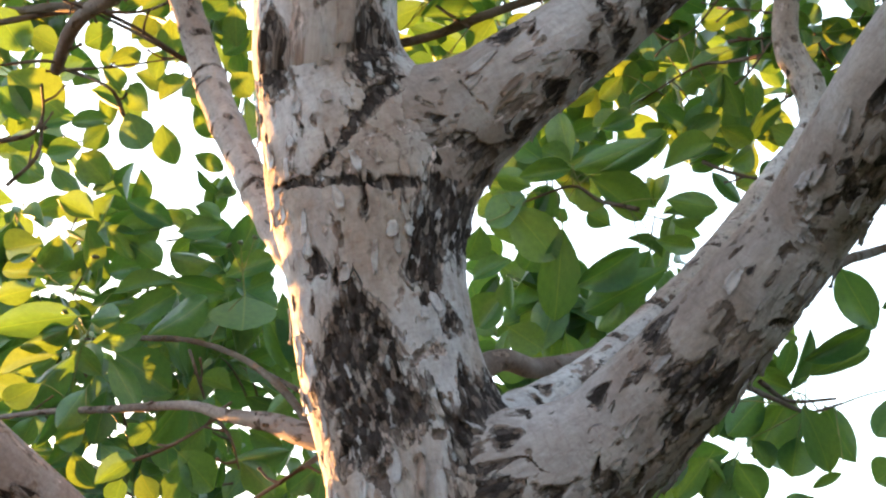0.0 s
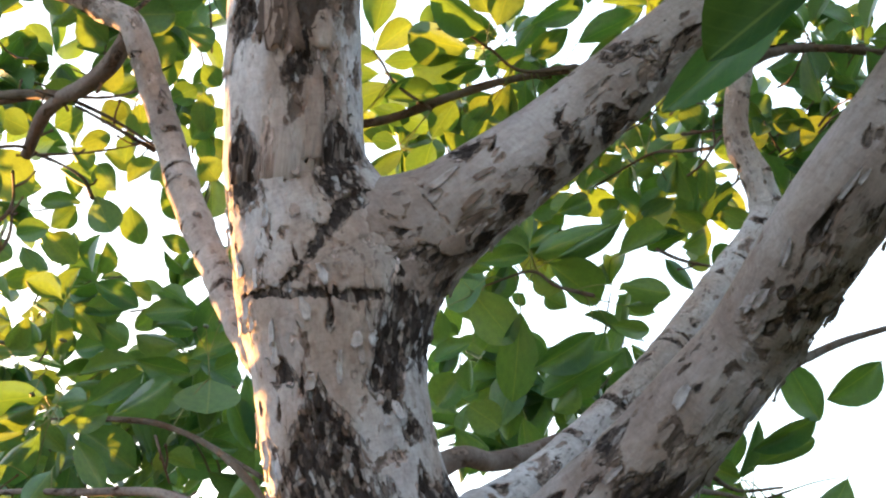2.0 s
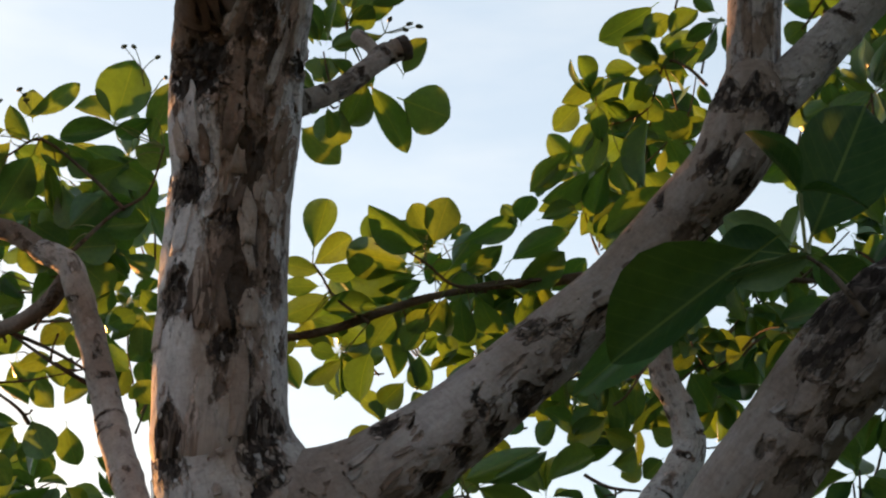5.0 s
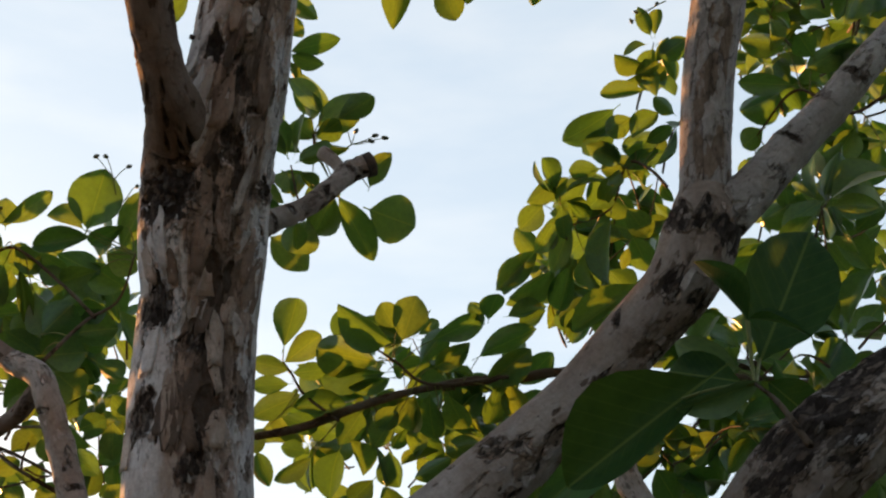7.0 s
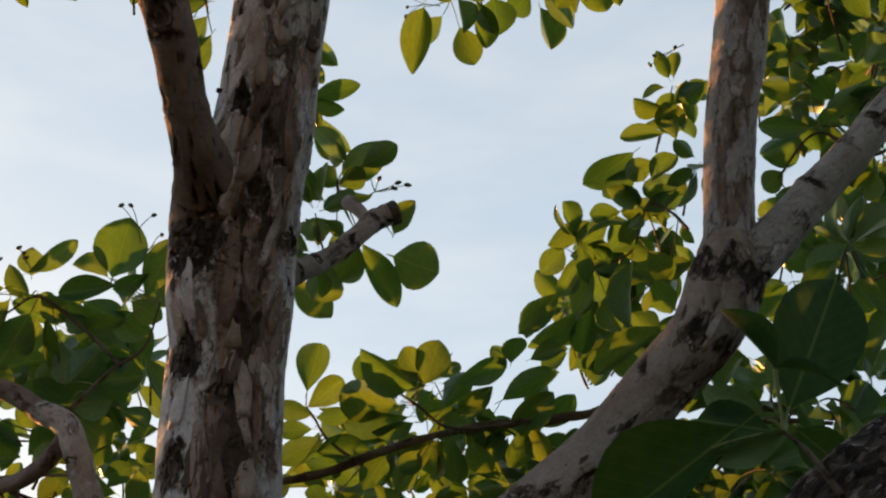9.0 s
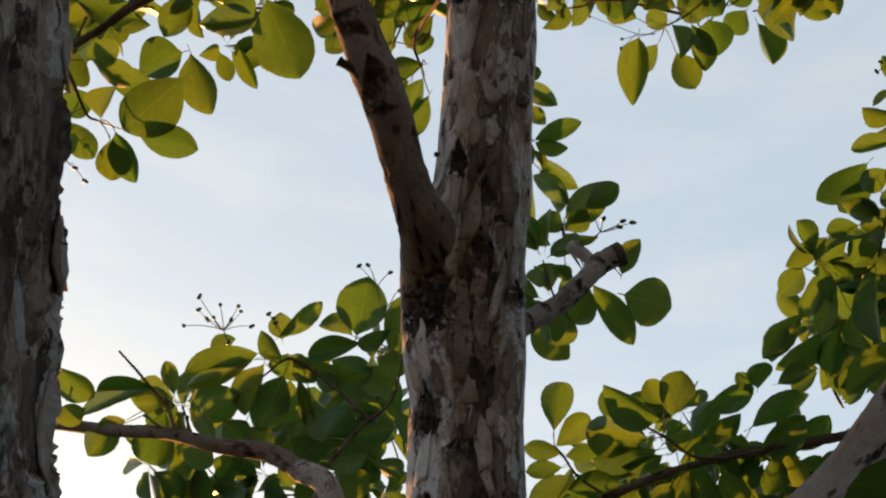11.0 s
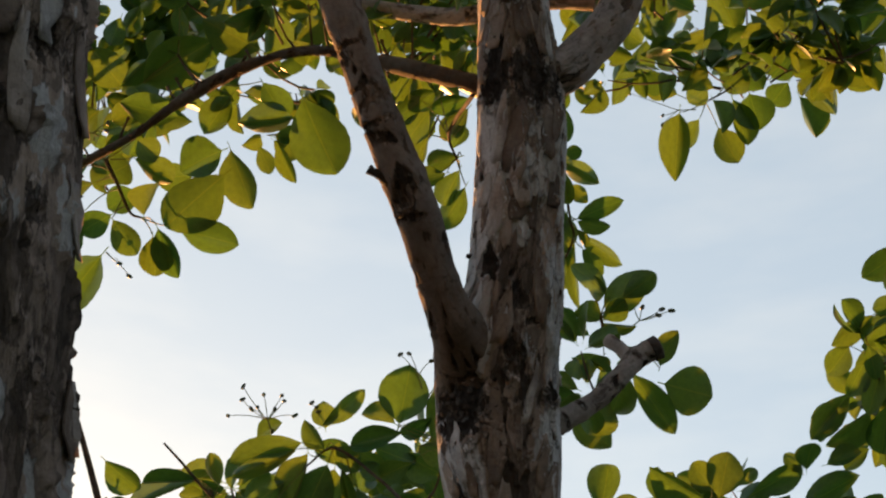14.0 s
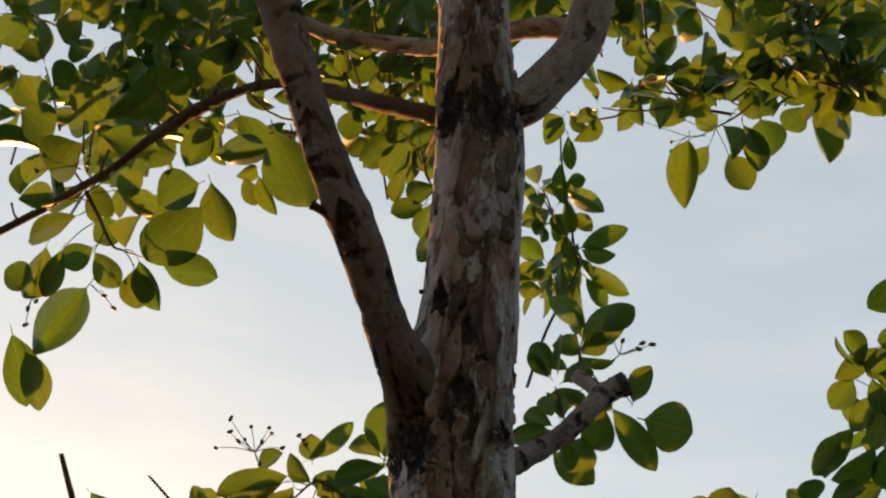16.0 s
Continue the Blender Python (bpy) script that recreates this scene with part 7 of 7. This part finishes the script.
CLUMPS_E = [
    (-0.37, 1.57, 3.99, 0.11, 0.15, 0.06, 14, 0.100),
    (0.03, 1.66, 4.30, 0.13, 0.25, 0.11, 24, 0.110),
    (0.51, 2.36, 4.94, 0.41, 0.20, 0.17, 60, 0.120),
    (1.26, 2.21, 3.93, 0.18, 0.20, 0.22, 20, 0.120),
    (0.58, 3.00, 3.26, 0.26, 0.15, 0.16, 40, 0.110),
    (-0.95, 2.33, 3.24, 0.18, 0.20, 0.19, 20, 0.110),
    (-0.60, 2.36, 3.24, 0.18, 0.20, 0.19, 20, 0.110),
    (-0.71, 2.21, 3.01, 0.33, 0.15, 0.12, 8, 0.110),
    (0.73, 2.46, 3.53, 0.16, 0.15, 0.16, 16, 0.100),
    (0.17, 2.74, 3.19, 0.32, 0.15, 0.16, 50, 0.100),
    (0.42, 2.28, 4.62, 0.30, 0.15, 0.10, 36, 0.100),
]
CLUMPS_F = [
    (0.70, 2.53, 3.59, 0.07, 0.15, 0.20, 26, 0.100),
    (-0.62, 1.29, 3.87, 0.18, 0.20, 0.09, 40, 0.070),
    (-0.28, 1.29, 3.79, 0.12, 0.20, 0.09, 36, 0.070),
    (-0.35, 1.47, 3.72, 0.08, 0.20, 0.10, 14, 0.070),
    (0.32, 1.46, 3.91, 0.36, 0.20, 0.06, 50, 0.070),
    (-0.91, 1.31, 3.76, 0.16, 0.20, 0.13, 30, 0.070),
    (0.96, 1.89, 2.54, 0.13, 0.20, 0.14, 36, 0.090),
    (1.01, 1.77, 2.75, 0.08, 0.20, 0.11, 16, 0.090),
    (1.02, 1.69, 3.48, 0.18, 0.20, 0.21, 26, 0.080),
    (0.86, 2.04, 2.98, 0.14, 0.20, 0.14, 26, 0.090),
    (-0.27, 1.18, 3.69, 0.12, 0.15, 0.07, 36, 0.070),
]
CLUMPS_G = [
    (-0.54, 1.18, 3.71, 0.14, 0.20, 0.09, 36, 0.070),
    (-0.28, 1.27, 3.58, 0.08, 0.15, 0.10, 20, 0.065),
    (1.01, 1.49, 3.58, 0.12, 0.20, 0.13, 26, 0.080),
    (0.70, 1.99, 3.51, 0.09, 0.15, 0.11, 14, 0.075),
    (0.74, 1.85, 3.70, 0.04, 0.15, 0.11, 12, 0.075),
    (0.64, 2.07, 3.39, 0.13, 0.15, 0.09, 12, 0.075),
    (1.01, 1.60, 3.59, 0.13, 0.20, 0.09, 14, 0.075),
    (0.52, 1.58, 3.98, 0.19, 0.20, 0.11, 36, 0.075),
    (0.27, 1.54, 3.96, 0.12, 0.20, 0.07, 14, 0.075),
    (-0.03, 1.46, 3.06, 0.04, 0.07, 0.06, 12, 0.060),
    (0.42, 1.55, 3.93, 0.14, 0.10, 0.06, 24, 0.075),
]
CLUMPS_H = [
    (-0.79, 2.98, 2.60, 0.18, 0.20, 0.20, 40, 0.100),
    (-0.48, 3.02, 2.50, 0.17, 0.20, 0.15, 30, 0.100),
    (-0.70, 2.84, 2.30, 0.19, 0.25, 0.10, 24, 0.090),
    (0.90, 1.47, 2.83, 0.09, 0.15, 0.10, 18, 0.085),
    (1.00, 1.58, 3.10, 0.09, 0.20, 0.07, 14, 0.085),
    (1.23, 2.01, 4.02, 0.13, 0.08, 0.10, 46, 0.100),
    (1.12, 2.12, 3.88, 0.05, 0.08, 0.06, 20, 0.090),
    (1.18, 1.99, 4.24, 0.12, 0.08, 0.08, 34, 0.100),
    (-0.58, 1.51, 4.07, 0.11, 0.08, 0.05, 30, 0.085),
    (-0.67, 1.57, 3.88, 0.08, 0.08, 0.06, 18, 0.080),
    (-0.85, 1.47, 4.04, 0.15, 0.08, 0.05, 30, 0.085),
    (0.39, 1.68, 3.95, 0.16, 0.08, 0.05, 26, 0.075),
    (0.21, 1.62, 3.98, 0.07, 0.08, 0.06, 16, 0.075),
    (0.56, 1.68, 3.99, 0.10, 0.08, 0.06, 15, 0.080),
    (1.41, 2.12, 4.20, 0.09, 0.08, 0.10, 34, 0.100),
    (1.33, 2.17, 3.78, 0.07, 0.08, 0.07, 24, 0.100),
    (1.20, 2.19, 4.13, 0.06, 0.08, 0.11, 26, 0.090),
    (-0.15, 2.05, 4.06, 0.03, 0.07, 0.06, 16, 0.075),
    (-0.14, 2.19, 3.90, 0.04, 0.06, 0.06, 16, 0.075),
]
# thick clumps west of the tree, mostly unseen, added to shade the leaves from the sun
CLUMPS_W = [
    (-1.02, 2.95, 2.35, 0.14, 0.20, 0.28, 60, 0.100),
    (-1.36, 2.95, 2.92, 0.20, 0.20, 0.25, 56, 0.100),
]
CLUMPS = CLUMPS_W + CLUMPS_A + CLUMPS_B + CLUMPS_C + CLUMPS_D + CLUMPS_E + CLUMPS_F + CLUMPS_G + CLUMPS_H


def foliage(x, y, z, a, b, c, count, size, seed):
    rng = random.Random(seed)
    parts, verts, faces = [], [], []
    stem = Vector((x + rng.uniform(-a, a), y + b, z - c * rng.uniform(0.2, 1.0)))
    while len(parts) < count:
        # leaves in rosettes round twig ends, on twigs that run together
        hub = Vector((x + rng.uniform(-a, a), y + rng.uniform(-b, b), z + rng.uniform(-c, c)))
        reach = stem - hub
        stalk_tube(verts, faces, hub - tree.location, hub + reach * min(1.0, 0.14 / max(reach.length, 0.01)) - tree.location, 0.0015, 0.0030, rng.uniform(-0.03, 0.03))
        for _ in range(rng.randint(4, 8)):
            turn = rng.uniform(0, 2 * math.pi)
            way = Vector((math.cos(turn), rng.uniform(-0.9, 0.9), math.sin(turn) - 0.2)).normalized()
            length = size * rng.uniform(0.65, 1.2)
            base = hub + way * 0.02
            face = (EYE - hub).normalized() * 0.8 + Vector((rng.uniform(-1, 1), rng.uniform(-0.8, 0.8), rng.uniform(-0.5, 1.3)))
            parts.append((rng.choice(LEAF_KINDS), leaf_matrix(base - tree.location, base + way * length - tree.location, length * rng.uniform(0.48, 0.68), face)))
    ob = part("foliage", leaf_data("foliage", parts), None, tree, "dense oval green leaves")
    ob["kind"] = "stuff"
    part("twig", plain_mesh("twig", verts, faces, DRY), None, tree)["kind"] = "stuff"


for number, row in enumerate(CLUMPS):
    foliage(*row, 100 + number)


# ---- the crowns above and behind, out of sight of the walk; the neighbour's is added for shade ----
def crown(owner, x, y, z, a, b, c, count, size, seed):
    """Leaves scattered through an uneven cloud, fewer towards its rim."""
    rng = random.Random(seed)
    parts = []
    while len(parts) < count:
        v = Vector((rng.gauss(0, 0.45), rng.gauss(0, 0.45), rng.gauss(0, 0.45)))
        if v.length > 1.1 or noise.noise(v * 2.2 + Vector((seed, 0, 0))) < -0.12:
            continue
        base = Vector((x + v.x * a, y + v.y * b, z + v.z * c)) - owner.location
        way = Vector((rng.uniform(-1, 1), rng.uniform(-1, 1), rng.uniform(-0.8, 0.4))).normalized()
        length = size * rng.uniform(0.7, 1.2)
        face = Vector((rng.uniform(-0.7, 0.7), rng.uniform(-0.7, 0.7), 1))
        parts.append((rng.choice(LEAF_KINDS), leaf_matrix(base, base + way * length, length * 0.6, face)))
    ob = part("crown", leaf_data("crown", parts), None, owner, "dense crown of oval green leaves")
    ob["kind"] = "stuff"


crown(tree, 0.0, 0.9, 5.5, 2.0, 1.0, 0.7, 1500, 0.13, 7)


def shade_crown(owner, count, size, seed):
    """The neighbour's wide unseen crown, added to cut sky light over the place where the camera goes: folded leaves in
    drifts, with gaps.
    """
    rng = np.random.default_rng(seed)
    spots = rng.uniform((-3.2, -3.6, 3.5), (3.0, 0.35, 5.4), (count * 3, 3))
    thick = fbm(spots * (1.1, 1.1, 1.6), 3, seed)
    spots = spots[thick > 0.48][:count]
    n = len(spots)
    way = rng.normal(0, 1, (n, 3)) * (1, 1, 0.5)
    way /= np.linalg.norm(way, axis=1)[:, None]
    side = np.cross(way, np.array((0, 0, 1.0)) + rng.normal(0, 0.4, (n, 3)))
    side /= np.linalg.norm(side, axis=1)[:, None]
    up = np.cross(side, way)
    long = size * rng.uniform(0.7, 1.3, (n, 1))
    mid = spots + way * long * 0.5 - up * long * 0.08
    verts = np.stack([spots, mid + side * long * 0.3 + up * long * 0.1, spots + way * long, mid - side * long * 0.3 + up * long * 0.1, mid], 1).reshape(-1, 3) - np.array(owner.location)
    k = np.arange(n)[:, None] * 5
    faces = np.concatenate([k + (0, 1, 4), k + (1, 2, 4), k + (2, 3, 4), k + (3, 0, 4)], 0)
    part("crown", plain_mesh("crown", verts.tolist(), faces.tolist(), HEDGE_LEAF), None, owner, "unseen wide leafy crown added to cut sky light")["kind"] = "stuff"


shade_crown(other, 7000, 0.13, 8)


def belt_mesh(start, sweep, across, tall, far, bulge, top, scale):
    """An unseen closing belt of dense leafage, added to block light: a curtain with bulging, broken relief and an
    uneven top. top gives its height by step.
    """
    i, j = [v.ravel().astype(float) for v in np.meshgrid(np.arange(across), np.arange(tall))]
    turn = np.radians(start + sweep * i / (across - 1))
    h = j / (tall - 1)
    high = np.array([top(k) for k in range(across)])[i.astype(int)]
    flat = np.stack([far * np.cos(turn), far * np.sin(turn), h * high], 1)
    rough = (fbm(flat / scale, 2, 70) - 0.5) * 2.4 + (fbm(flat / scale * 5, 4, 80, 0.65) - 0.5) * 1.3
    away = far + bulge * rough - bulge * np.sin(math.pi * np.minimum(1, h * 1.05)) ** 0.6
    lift = 0.25 * bulge * (fbm(flat / scale * 6, 3, 90) - 0.5)
    verts = np.stack([away * np.cos(turn), away * np.sin(turn) - 0.2, h * high - 0.15 + lift * h], 1)
    n = np.arange(across * tall).reshape(tall, across)
    faces = np.stack([n[:-1, :-1], n[:-1, 1:], n[1:, 1:], n[1:, :-1]], -1).reshape(-1, 4)
    return plain_mesh("backdrop", verts.tolist(), faces.tolist(), HEDGE)


def hedge_leaves(hedge, count, size, seed):
    """Small folded leaves standing out of a belt of shrubs, as one piece of stuff under it."""
    rng = np.random.default_rng(seed)
    n = len(hedge.data.vertices)
    co, no = np.zeros(3 * n), np.zeros(3 * n)
    hedge.data.vertices.foreach_get("co", co)
    hedge.data.vertices.foreach_get("normal", no)
    pick = rng.integers(0, n, count)
    base = co.reshape(-1, 3)[pick] + rng.normal(0, size, (count, 3))
    way = no.reshape(-1, 3)[pick] * np.sign((no.reshape(-1, 3)[pick] * (-base * (1, 1, 0))).sum(1))[:, None] + rng.normal(0, 0.9, (count, 3))
    way /= np.linalg.norm(way, axis=1)[:, None]
    side = np.cross(way, rng.normal(0, 1, (count, 3)))
    side /= np.linalg.norm(side, axis=1)[:, None]
    up = np.cross(side, way)
    long = size * rng.uniform(0.7, 1.3, (count, 1))
    mid = base + way * long * 0.5 - up * long * 0.08
    verts = np.stack([base, mid + side * long * 0.3 + up * long * 0.16, base + way * long, mid - side * long * 0.3 + up * long * 0.16, mid], 1).reshape(-1, 3)
    k = np.arange(count)[:, None] * 5
    faces = np.concatenate([k + (0, 1, 4), k + (1, 2, 4), k + (2, 3, 4), k + (3, 0, 4)], 0)
    leaves = plain_mesh("leaves", verts.tolist(), faces.tolist(), HEDGE_LEAF)
    part("leaves", leaves, None, hedge)["kind"] = "stuff"


def far_top(k):
    """Height of the unseen far belt added towards the low sun to shade the lowest boughs."""
    aside = (126 - 95 - 80 * k / 399) / 1.91
    return 4.1 + 1.4 * float(step(0.95, 1.25, aside)) + 0.9 * noise.noise((k * 0.2, 0, 5)) + 0.4 * noise.noise((k * 0.68, 0, 9))


def hedge_top(k):
    return 2.7 + 1.4 * float(step(150, 220, k)) + 0.6 * noise.noise((k * 0.1, 0, 7)) + 0.25 * noise.noise((k * 0.5, 0, 3))


# added out of view: its ragged top keeps the sun off the low leaves
tagged(new("backdrop", belt_mesh(95, 80, 400, 40, 30.0, 1.6, far_top, 1.6)), "unseen far belt of dark green trees added to block the low sun", "trees", kind="structure")
# shrubs added behind the camera, unseen, to hold back the low sky's fill
hedge = tagged(new("backdrop", belt_mesh(165, 238, 300, 70, 5.2, 0.6, hedge_top, 0.7)), "unseen dark green shrubs added to close the place and cut fill light", "hedge", kind="structure")
hedge_leaves(hedge, 30000, 0.11, 5)
